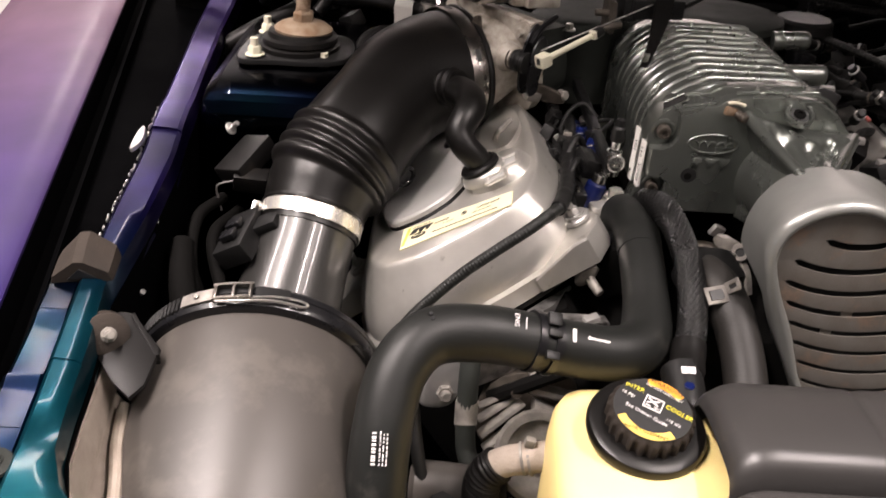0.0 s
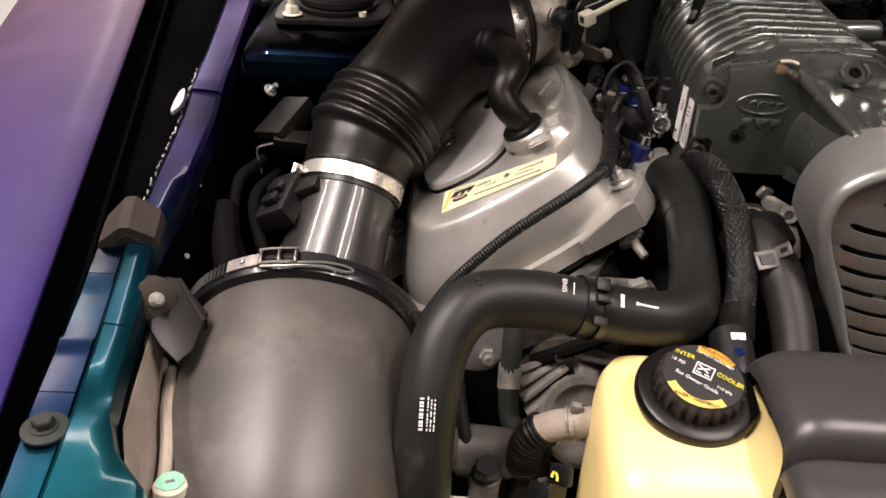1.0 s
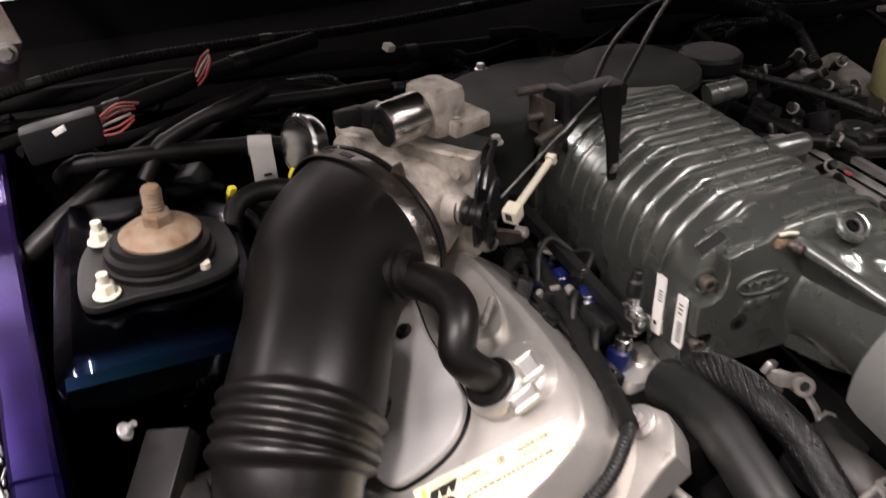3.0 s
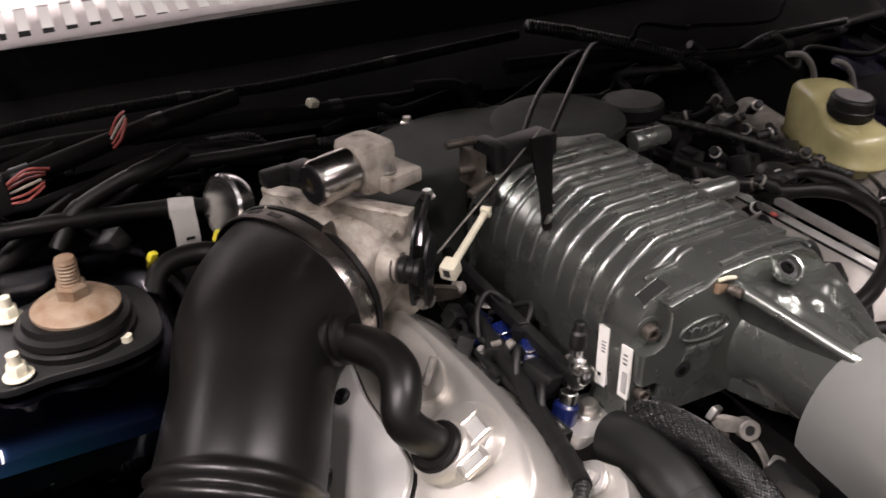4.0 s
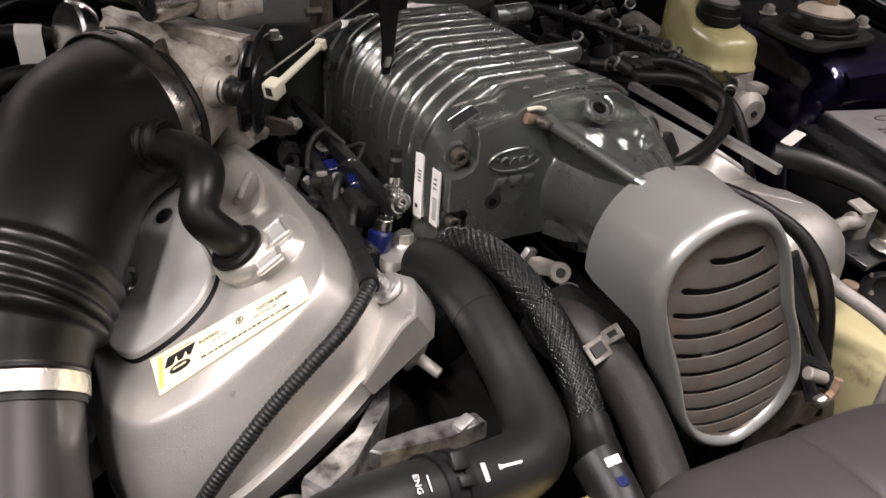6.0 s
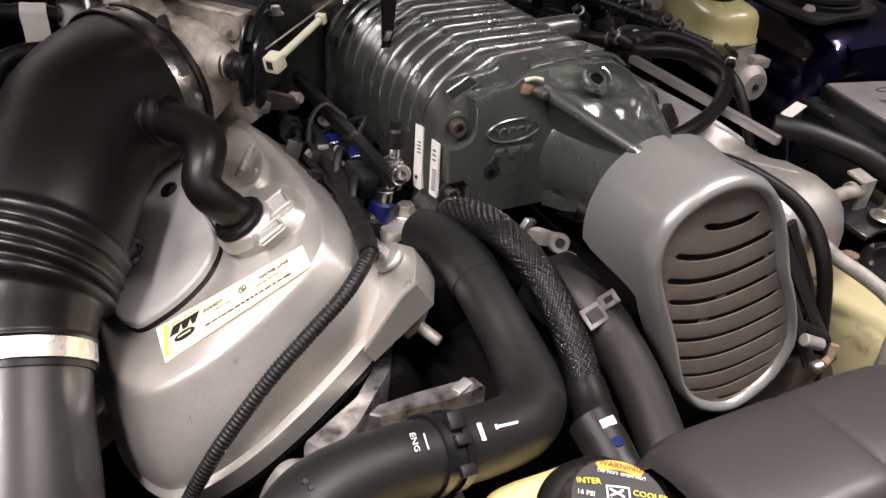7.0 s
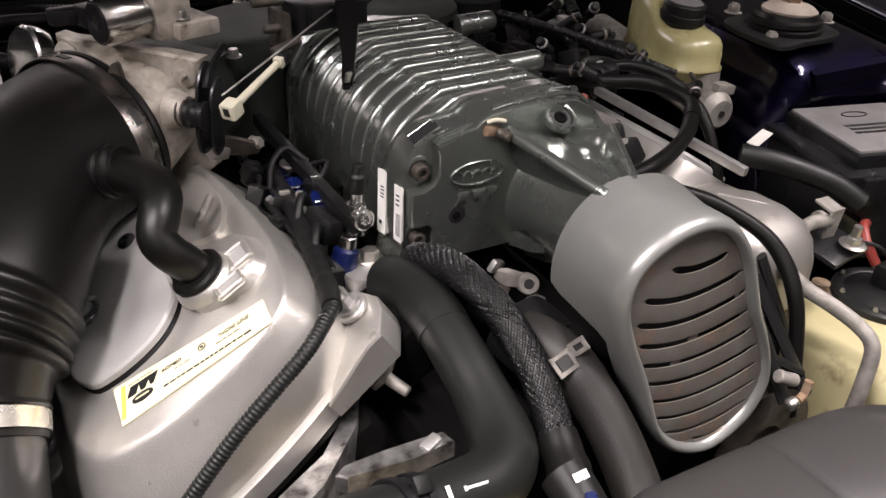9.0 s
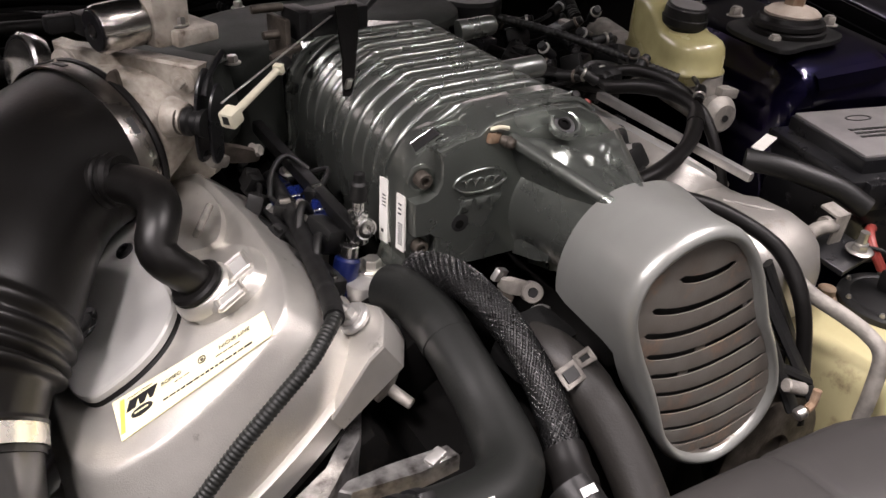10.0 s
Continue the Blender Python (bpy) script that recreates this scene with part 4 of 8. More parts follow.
    for name, mat, lo, hi, f0 in (("coil_gasket", "rubber", 0.0, 0.003, 1.02), ("coil_plate", "plate_grey", 0.003, 0.0105, 1.0)):
        rings = []
        for n, f in ((lo, f0), (hi - 0.003, f0), (hi - 0.001, f0 - 0.015), (hi, f0 - 0.05)):
            rings.append([C(cx + (x - cx) * f, cy + (y - cy) * f, n) for x, y in plate])
        part(name, skin(B(), rings), mat, at, "smooth grey coil cover plate" if name == "coil_plate" else "")
    for u, y in ((-0.068, 0.13), (-0.005, 0.17)):
        bm = B()
        lathe(bm, C(u, y, 0.0105), C.way(0, 0, 1), [(0, 0.008), (0.002, 0.008), (0.004, 0.006), (0.004, 0.003), (0.002, 0.003)], 18)
        part("plate_screw", bm, "gloss_black", at)
    # ribs and pads round the breather boss
    if not flip:
        d = C.way(0, 0, 1)
        bm = B()
        o = loop2([(-0.022, -0.012), (-0.006, -0.026), (0.016, -0.03), (0.034, -0.022), (0.04, 0.004), (0.03, 0.026), (0.004, 0.034), (-0.02, 0.022)], 0.003)
        rings = [[C(0.041 + x * f, 0.052 + y * f, n) for x, y in o] for n, f in ((-0.004, 1.12), (0.004, 1.0), (0.009, 0.94), (0.0105, 0.88))]
        skin(bm, rings)
        boss = part("breather_boss", bm, paint, at)
        part("boss_collar", lathe(B(), C(0.036, 0.052, 0.006), d, [(0, 0.0245), (0.006, 0.0235), (0.009, 0.021), (0.0095, 0.016)], 36), paint, boss)
        # two pockets between thin walls, cast into the boss
        for u, y, w, h in ((0.066, 0.046, 0.016, 0.02), (0.05, 0.024, 0.02, 0.012)):
            for (a0, b0), (a1, b1) in (((-1, -1), (1, -1)), ((1, -1), (1, 1)), ((1, 1), (-1, 1)), ((-1, 1), (-1, -1))):
                p0, p1 = C(u + a0 * w / 2, y + b0 * h / 2, 0.0105), C(u + a1 * w / 2, y + b1 * h / 2, 0.0105)
                part("boss_rib", tube(B(), [p0, p1], 0.0024, 8), paint, boss)
            rings = [[C(u + a * w / 2, y + b * h / 2, n) for a, b in ((-1, -1), (1, -1), (1, 1), (-1, 1))] for n in (0.0106, 0.0111)]
            part("pocket_floor", skin(B(), rings), "plate_grey", boss)
        bm = B()
        rings = [[C(x, y, n) for x, y in loop2([(0.035, 0.12), (0.062, 0.1), (0.078, 0.14), (0.07, 0.2), (0.045, 0.215), (0.03, 0.17)], 0.005)] for n in (-0.002, 0.006)]
        part("rear_pad", skin(bm, rings), paint, at)
        # hose spring clip on the breather
        bm = tube(B(), [C(0.052, 0.115, 0.012), C(0.058, 0.105, 0.02), C(0.075, 0.118, 0.022)], 0.003, 8)
        part("clip_tab", bm, "dusty_alu", at)
    # studs on the front edge
    if not flip:
        d = V((0.5, -0.78, -0.32)).normalized()
        p = V((0.139, 0.703, 0.795))
        bm = B()
        lathe(bm, p, d, [(0, 0.010), (0.012, 0.010), (0.0125, 0.013), (0.0155, 0.013), (0.017, 0.008), (0.018, 0.0048), (0.036, 0.0044), (0.037, 0.0035)], 20)
        part("harness_stud", bm, "dusty_alu", at, "pale zinc stud with flange")
    return C


NC = cam_cover(False)
cam_cover(True)


def badge_plate():
    a, b, c, d = NC(-0.0605, 0.031, 0.001), NC(-0.062, -0.010, 0.001), NC(0.0625, -0.003, 0.001), NC(0.060, -0.029, 0.001)
    at = thing("badge_plate", NC(0, 0, 0), "cream foil plate with black marks on the silver cam cover", "label plate")
    n = NC.way(0, 0, 1)
    mid = (a + b + c + d) / 4
    bm = B()
    rings = [[p + n * h for p in (b, d, c, a)] for h in (0.0, 0.0008)]
    skin(bm, rings)
    part("foil", bm, "label", at)
    right, up = ((c + d) - (a + b)).normalized(), (a - b).normalized()
    right = right - n * right.dot(n)
    up = n.cross(right).normalized()
    # corner field in gold with the blocky mark and the oval badge
    bm = bars(B(), mid, right, up, [(-0.0572, 0.0005, 0.0035, 0.031)], 0.0012)
    part("gold_field", bm, "gold", at)
    for x, o in ((-0.0492, [(-0.005, -0.0048), (0.0025, -0.0048), (0.0055, 0.0048), (-0.002, 0.0048)]), (-0.041, [(-0.0018, -0.0048), (0.0018, -0.0048), (0.0065, 0.0048), (-0.0035, 0.0048)]), (-0.0332, [(-0.0015, -0.0048), (0.0012, -0.0048), (0.0055, 0.0048), (-0.0035, 0.0048)])):
        part("mark", slab(B(), [(a, b * 0.95) for a, b in o], mid + right * x + up * 0.0063 + n * 0.0009, right, up, 0.0004, 0), "ink_shade", at)
    bm = B()
    k = 24
    o = [mid + right * (-0.0415 + 0.0088 * math.cos(2 * math.pi * j / k)) + up * (-0.0042 + 0.0042 * math.sin(2 * math.pi * j / k)) for j in range(k)]
    skin(bm, [[p + n * 0.0009 for p in o], [p + n * 0.0014 for p in o]])
    part("oval", bm, "ink_shade", at)
    bm = bars(B(), mid, right, up, [(-0.0415, -0.0042, 0.011, 0.0012)], 0.0017)
    part("oval_stroke", bm, "label", at)
    write("word", "HAND BUILT WITH PRIDE", 0.0018, mid + right * -0.042 + up * 0.0128 + n * 0.0011, right, up, "ink_shade", at)
    rnd = random.Random(12)
    for x0, x1, v, h in ((-0.024, 0.047, -0.0085, 0.0018), (-0.014, -0.006, 0.0012, 0.0008), (0.02, 0.037, -0.0005, 0.0008)):
        x = x0
        while x < x1:
            w = rnd.uniform(0.0022, 0.006)
            part("print_bar", bars(B(), mid, right, up, [(x + w / 2, v, w, h * rnd.uniform(0.6, 0.9))], 0.0012), "ink_shade", at)
            x += w + 0.0012
    write("word", "ROMEO", 0.0048, mid + right * -0.016 + up * 0.006 + n * 0.0011, right, up, "ink_shade", at)
    write("word", "NICHE LINE", 0.0048, mid + right * 0.036 + up * 0.0052 + n * 0.0011, right, up, "ink_shade", at)
    bm = B()
    for r0, r1 in ((0.0026, 0.0032), (0.0006, 0.0012)):
        ring = []
        for r, h in ((r0, 0.001), (r1, 0.001), (r1, 0.0014), (r0, 0.0014)):
            ring.append([mid + right * (0.009 + r * math.cos(2 * math.pi * j / 20)) + up * (0.0055 + r * math.sin(2 * math.pi * j / 20)) + n * h for j in range(20)])
        skin(bm, ring + ring[:1], (False, False))
    part("seal_ring", bm, "ink_shade", at)


badge_plate()


def cover_loom():
    """Corrugated loom across the cam cover's front slope, its smooth taped end by the flange."""
    pts = [(-0.058, 0.655, 0.68), (-0.0385, 0.6585, 0.7165), (-0.019, 0.6575, 0.7505), (0.0, 0.6595, 0.7735), (0.028, 0.6645, 0.801), (0.055, 0.6695, 0.8225), (0.084, 0.6775, 0.8425), (0.106, 0.695, 0.8525), (0.1135, 0.704, 0.854)]
    at = thing("wire_loom", pts[1], "black corrugated wiring loom lying over the cam cover", "wire loom")
    part("corrugated_tube", tube(B(), pts, lambda s, f: 0.0054 + 0.00042 * math.sin(s * 2 * math.pi / 0.0032), 14, 0.0008), "hose", at, sharp=60)
    pts = [(0.1125, 0.7025, 0.854), NC(0.1, 0.0, -0.03), NC(0.106, 0.05, -0.036), NC(0.116, 0.12, -0.036), NC(0.122, 0.2, -0.04)]
    part("taped_run", tube(B(), pts, lambda s, f: 0.0075 + 0.0006 * math.sin(s * 400), 12), "black_plastic", at)


cover_loom()


# ---- supercharger ----
def case_profile(x0, x1, z0, z1, rl, rr, k=9):
    """Left wall, round left shoulder, flat top, round right shoulder, right wall."""
    out = [(x0, z0)]
    for j in range(k):
        a = math.pi - math.pi / 2 * j / (k - 1)
        out.append((x0 + rl + rl * math.cos(a), z1 - rl + rl * math.sin(a)))
    for j in range(k):
        a = math.pi / 2 - math.pi / 2 * j / (k - 1)
        out.append((x1 - rr + rr * math.cos(a), z1 - rr + rr * math.sin(a)))
    out.append((x1, z0))
    return out


def supercharger():
    at = thing("supercharger", (0.29, 0.9, 0.79), "grey painted ribbed supercharger on top of the engine", "supercharger")
    bm = B()
    prof = case_profile(0.203, 0.384, 0.826, 0.944, 0.062, 0.045)
    skin(bm, [[V((x, y, z)) for x, z in prof] for y in (0.775, 1.035)])
    part("case", bm, "blower", at)
    # Near-black block stands in for the shaded void under the case.
    part("plinth", block(B(), (0.293, 0.935, 0.808), (0.17, 0.2, 0.035), edge=0.004), "dark", at, "near-black base for the shaded void under the case")
    # cooling ribs: round over the near shoulder and straight across the top
    wide = case_profile(0.203, 0.384, 0.80, 0.9435, 0.062, 0.045, 14)
    for i in range(11):
        y = 0.806 + 0.0217 * i
        pts = []
        for x, z in wide:
            if (x < 0.24 and z < 0.876 - 0.001 * i) or (x > 0.372 and z < 0.91):
                continue
            pts.append(V((x, y + 0.07 * max(0, x - 0.265) - 0.22 * max(0, 0.265 - x), z + 0.0042 * math.exp(-((x - 0.268) / 0.02) ** 2) + 0.0038 * math.exp(-((x - 0.346) / 0.02) ** 2) - 0.0026)))

        def fat(s, f):
            return 0.0052 * min(1, 0.12 + 4.2 * f) * min(1, 0.15 + 7 * (1 - f))
        part("rib", tube(B(), spline(pts, 0.005), fat, 14, smooth=False), "blower", at, sharp=60)
    # flange round the rear and end housing
    bm = skin(B(), [[V((x, y, z)) for x, z in case_profile(0.2 - g, 0.387 + g, 0.79, 0.946 + g, 0.062, 0.045)] for y, g in ((1.03, 0.0), (1.032, 0.002), (1.05, 0.002), (1.052, 0.0))])
    part("rear_flange", bm, "blower", at)
    for x, y, z in ((0.398, 0.885, 0.934), (0.424, 1.013, 0.936)):
        bm = lathe(B(), (x - 0.04, y + 0.004, z), (1, -0.1, 0.1), [(0, 0.0115), (0.037, 0.0105), (0.04, 0.0095), (0.042, 0.0075), (0.042, 0.004), (0.037, 0.004)], 20)
        part("side_boss", bm, "blower", at, "bright worn casting boss")
    # front plate: a full base and a proud face, notched at the two bolts
    outer = [(0.199, 0.832), (0.196, 0.86), (0.196, 0.906), (0.2, 0.917), (0.2075, 0.9275), (0.218, 0.9365), (0.236, 0.9405), (0.253, 0.943), (0.2595, 0.9485), (0.268, 0.952), (0.303, 0.955), (0.346, 0.952), (0.365, 0.941), (0.382, 0.923), (0.392, 0.895), (0.392, 0.845), (0.375, 0.832)]
    proud = [(0.204, 0.833), (0.2035, 0.8405), (0.2135, 0.8405), (0.2185, 0.846), (0.2185, 0.862), (0.213, 0.868), (0.2, 0.868), (0.199, 0.88), (0.1995, 0.8965), (0.209, 0.8965), (0.218, 0.901), (0.2225, 0.909), (0.2225, 0.925), (0.2195, 0.9355), (0.236, 0.94), (0.253, 0.9425), (0.26, 0.948), (0.268, 0.9515), (0.303, 0.9545), (0.346, 0.9515), (0.365, 0.9405), (0.381, 0.9225), (0.391, 0.895), (0.391, 0.845), (0.374, 0.833)]
    c = (0.29, 0.888)

    def ring(o, y, f):
        return [V((c[0] + (x - c[0]) * f, y, c[1] + (z - c[1]) * f)) for x, z in o]
    part("front_plate", skin(B(), [ring(outer, y, f) for y, f in ((0.803, 0.975), (0.797, 0.995), (0.793, 1.0), (0.771, 1.0), (0.7675, 0.993), (0.767, 0.98))]), "blower", at, sharp=28)
    part("plate_face", skin(B(), [ring(proud, y, f) for y, f in ((0.768, 1.0), (0.7585, 1.0), (0.7562, 0.994), (0.755, 0.982))]), "blower", at, sharp=28)
    # lip along the top of the plate, broken at the step
    for pts in ([(0.2235, 0.79, 0.9385), (0.24, 0.791, 0.9415), (0.2525, 0.7915, 0.9435), (0.2585, 0.7915, 0.9495), (0.268, 0.7905, 0.953)], [(0.27, 0.762, 0.9535), (0.303, 0.763, 0.9565), (0.346, 0.764, 0.9535), (0.364, 0.764, 0.9425)], [(0.222, 0.761, 0.9375), (0.236, 0.76, 0.941), (0.252, 0.76, 0.9435)]):
        part("plate_lip", tube(B(), pts, 0.0021, 8, 0.003), "blower", at)
    # window in the shoulder of the plate: a black patch for its shade, and a rim
    u, w = V((0.85, 0.0, 0.52)), V((-0.2, 1, 0.0))
    part("window", slab(B(), [(-0.0105, -0.0052), (0.012, -0.0068), (0.0135, 0.004), (-0.006, 0.0056)], (0.217, 0.777, 0.9357), u, w, 0.0008, 0.0), "ink_shade", at, "flat black patch for the shade of a window in the plate's shoulder")
    o = V((0.217, 0.777, 0.9357))
    part("window_rim", tube(B(), [o + u.normalized() * x + w.normalized() * y for x, y in ((-0.0118, -0.0064), (0.013, -0.008), (0.0148, 0.005), (-0.0065, 0.0068), (-0.0118, -0.0064))], 0.0009, 8, smooth=False), "blower", at)
    # raised pad behind the plate's top
    bm = slab(B(), [(-0.046, -0.013), (0.036, -0.015), (0.03, 0.009), (0.012, 0.011), (0.006, 0.006), (-0.03, 0.007)], (0.318, 0.794, 0.9475), (1, 0.03, 0), (-0.03, 1, 0), 0.0055, 0.002)
    part("cast_pad", bm, "blower", at, sharp=25)
    bm = slab(B(), [(-0.02, -0.006), (0.02, -0.007), (0.018, 0.005), (-0.018, 0.006)], (0.322, 0.7935, 0.953), (1, 0.03, 0), (-0.03, 1, 0), 0.0028, 0.0014)
    part("cast_pad", bm, "blower", at, sharp=25)
    # corner side fin that carries the stickers
    bm = skin(B(), [[V(p) for p in ((0.19, y, 0.812), (0.204, y, 0.812), (0.204, y, 0.85), (0.2, y, 0.848))] for y in (0.77, 0.775, 0.80, 0.81)])
    part("side_web", bm, "blower", at)
    # mounting foot
    bm = slab(B(), loop2([(-0.02, -0.02), (0.01, -0.022), (0.03, -0.006), (0.028, 0.02), (0.0, 0.024), (-0.022, 0.01)], 0.004), (0.178, 0.79, 0.80), (1, 0, 0), (0, 1, 0), 0.0248, 0.003)
    part("mount_foot", bm, "silver_dull", at, "bare aluminium mounting foot")
    bm = hexbolt(B(), (0.181, 0.792, 0.8245), (0, 0, 1), 0.0078, 0.008, 1.45, 0.003)
    part("foot_bolt", bm, "steel", at)
    # socket bolts standing in the notches and in the deck's cup
    for p, d, r in (((0.2105, 0.767, 0.9115), (0, -1, 0), 0.0066), ((0.2085, 0.767, 0.8545), (0, -1, 0), 0.0062)):
        p, d = V(p), V(d)
        part("bolt_cup", lathe(B(), p, d, [(0, r * 1.75), (0.0015, r * 1.7), (0.002, r * 1.35), (0.0008, r * 1.3)], 24), "blower", at)
        part("cap_bolt", lathe(B(), p, d, [(0, r), (0.0075, r), (0.009, r * 0.86), (0.009, r * 0.5), (0.0055, r * 0.46)], 20), "stained", at, "stained socket bolt")
    bm = block(B(), (0.266, 0.755, 0.9385), (0.013, 0.007, 0.009), rot=(0, 10, 15), edge=0.003)
    part("rusty_fitting", bm, "rust", at, "small rusty fitting")
    bm = rod(B(), (0.272, 0.754, 0.9365), (0.278, 0.744, 0.9345), 0.0042, edge=0.001)
    rod(bm, (0.275, 0.75, 0.9355), (0.276, 0.748, 0.935), 0.0052, edge=0.0005)
    part("fitting_plug", bm, "stained", at, "stained threaded plug")
    bm = tube(B(), [(0.262, 0.754, 0.946), (0.269, 0.752, 0.9475), (0.277, 0.7525, 0.945)], 0.0018, 8)
    part("paint_dab", bm, "cream", at, "dab of pale paint on the fitting")
    # Black disc on the face gives the dark of a hole.
    part("hole_shade", lathe(B(), (0.2395, 0.755, 0.872), (0, -1, 0), [(-0.002, 0.0074), (0.0006, 0.0074)], 24), "ink_shade", at, "flat black disc for the shade in a round hole")
    part("hole_plug", lathe(B(), (0.2388, 0.755, 0.8712), (0, -1, 0), [(0, 0.0036), (0.0012, 0.0036), (0.0014, 0.002)], 16), "dark", at)
    # oval badge, cast proud, with a flowing stroke in it and three slanted blocks below
    k = 40

    def oval(w, h, y):
        return [V((0.2565 + w * math.cos(2 * math.pi * j / k), y, 0.905 + h * math.sin(2 * math.pi * j / k))) for j in range(k)]
    part("oval_badge", skin(B(), [oval(0.0245, 0.0104, 0.7556), oval(0.0245, 0.0104, 0.7542), oval(0.0238, 0.0098, 0.7535), oval(0.0228, 0.0089, 0.7535), oval(0.0223, 0.0085, 0.7545), oval(0.0222, 0.0084, 0.7553)]), "blower", at)
    run = [(0.2395 + 0.034 * f + 0.0016 * math.sin(f * 26), 0.7545, 0.9045 + 0.0036 * math.cos(f * 26) * (1 - 0.45 * f)) for f in (j / 60 for j in range(61))]
    part("badge_stroke", tube(B(), run, 0.0009, 6, smooth=False), "blower", at)
    for x0, o in ((0.243, [(-0.0055, -0.005), (0.003, -0.005), (0.0068, 0.005), (-0.001, 0.005)]), (0.256, [(-0.0012, -0.005), (0.002, -0.005), (0.0085, 0.005), (-0.0035, 0.005)]), (0.2695, [(-0.002, -0.005), (0.0015, -0.005), (0.0075, 0.005), (-0.0035, 0.005)])):
        part("block_mark", slab(B(), o, (x0, 0.7555, 0.8855), (1, 0, 0), (0, 0, 1), 0.0016, 0.0006), "blower", at)
    # snout that carries the drive
    bm = lathe(B(), (0.333, 0.757, 0.872), (-0.02, -1, 0.06), [(0, 0.051), (0.003, 0.0485), (0.01, 0.0468), (0.03, 0.0455), (0.06, 0.0445), (0.11, 0.0435)], 44)
    part("snout", bm, "blower", at)

    # cast deck over the snout: a ridge on both sides, knobs in front of the plate, valleys running out to the drive
    def deck(y, q):
        t = (0.757 - y) / 0.102
        x = (0.282 + 0.024 * t) * (1 - q) + (0.386 - 0.058 * t) * q
        z = (0.934 - 0.016 * t) * (1 - q) + (0.92 + 0.004 * t) * q
        z -= 0.004 * math.sin(math.pi * q) * (1 - 0.35 * t)
        # three troughs with round heads, two ribs left standing between them
        for qk, tk, w, depth in ((0.2, 0.16, 0.13, 0.0125), (0.52, 0.3, 0.11, 0.0135), (0.8, 0.22, 0.1, 0.0125)):
            e = ((q - qk) / w) ** 2
            g = max(0.0, min(1.0, (t - tk - 0.09 * e) / 0.2))
            z -= depth * g * g * (3 - 2 * g) * math.exp(-e * e) * (1 - 0.3 * t)
        for kx, ky, a, r in ((0.3165, 0.7335, 0.0042, 0.0062), (0.331, 0.7235, 0.003, 0.005), (0.352, 0.7335, 0.0048, 0.0062), (0.366, 0.737, 0.004, 0.0052), (0.3015, 0.7435, 0.003, 0.0055)):
            z += a * math.exp(-((x - kx) ** 2 + (y - ky) ** 2) / (r * r))
        z -= 0.1 * max(0.0, t - 0.97)
        return V((x, y, z))
    rows = [[deck(0.757 - 0.115 * i / 60, q / 48) for q in range(49)] for i in range(61)]
    part("snout_deck", sheet(B(), rows, 0.003), "blower", at, sharp=60)
    for q, r, dx in ((0.0, 0.005, 0.012), (1.0, 0.003, -0.014)):
        line = [deck(0.757 - 0.115 * i / 12, q) + V((0, 0, 0.0003)) for i in range(13)]
        part("deck_ridge", tube(B(), line, lambda s, f: r * (1.15 - 0.25 * f), 16, smooth=False), "blower", at, sharp=60)
        wall = [[p + V((-0.25 * dx, 0, -0.001)), p + V((0.05 * dx, 0, -0.008)), p + V((0.35 * dx, 0, -0.02)), p + V((dx, 0, -0.034)), p + V((dx * 1.2, 0, -0.055))] for p in line]
        part("deck_wall", sheet(B(), wall, 0.003), "blower", at, sharp=60)
    part("deck_cup", lathe(B(), (0.327, 0.7515, 0.9385), (0, -0.55, 0.84), [(0, 0.0135), (0.0045, 0.0132), (0.0062, 0.0118), (0.0058, 0.0102), (0.001, 0.0095)], 28), "blower", at)
    # Cup's depth shade is coloured in: black disc, near-black bolt.
    part("cup_shade", lathe(B(), (0.327, 0.7505, 0.9395), (0, -0.55, 0.84), [(0, 0.0088), (0.0016, 0.0088)], 24), "ink_shade", at, "black disc for the shade in the bolt cup")
    part("cap_bolt", lathe(B(), (0.327, 0.7502, 0.9405), (0, -0.55, 0.84), [(0, 0.0055), (0.0015, 0.0055), (0.0022, 0.0045), (0.0022, 0.0026), (0.0006, 0.0024)], 18), "dark", at)
    # gussets under the snout
    for x, z in ((0.296, 0.842), (0.313, 0.828)):
        bm = skin(B(), [[V((x - 0.003, y, z + 0.016)), V((x + 0.003, y, z + 0.016)), V((x + 0.0035, y, z - e)), V((x - 0.0035, y, z - e))] for y, e in ((0.757, 0.012), (0.745, 0.008), (0.725, 0.002), (0.708, -0.006))])
        part("gusset", bm, "blower", at)
    # stickers on the near side, close to the corner
    bm = bars(B(), V((0.1945, 0.796, 0.874)), (0.22, -0.97, 0), (0.02, 0.0, 1), [(0, 0, 0.0105, 0.056)], 0.001)
    block(bm, (0.1955, 0.796, 0.874), (0.0018, 0.0095, 0.054), rot=(0, 0, 13), edge=0)
    part("sticker", bm, "white", at, "white part sticker with dark print")
    for x, y, w, h in [(0.001, 0.014 - 0.003 * j, 0.004, 0.001) for j in range(4)] + [(-0.001, -0.018, 0.003, 0.003)]:
        part("print_bar", bars(B(), V((0.1937, 0.796, 0.874)), (0.22, -0.97, 0), (0.02, 0.0, 1), [(x, y, w, h)], 0.0006), "ink_shade", at)
    bm = bars(B(), V((0.1955, 0.7685, 0.876)), (0.16, -0.98, 0), (0.02, 0, 1), [(0, 0, 0.0105, 0.048)], 0.001)
    block(bm, (0.1963, 0.7685, 0.876), (0.0015, 0.0095, 0.046), edge=0)
    part("sticker", bm, "white", at, "white bar code sticker")
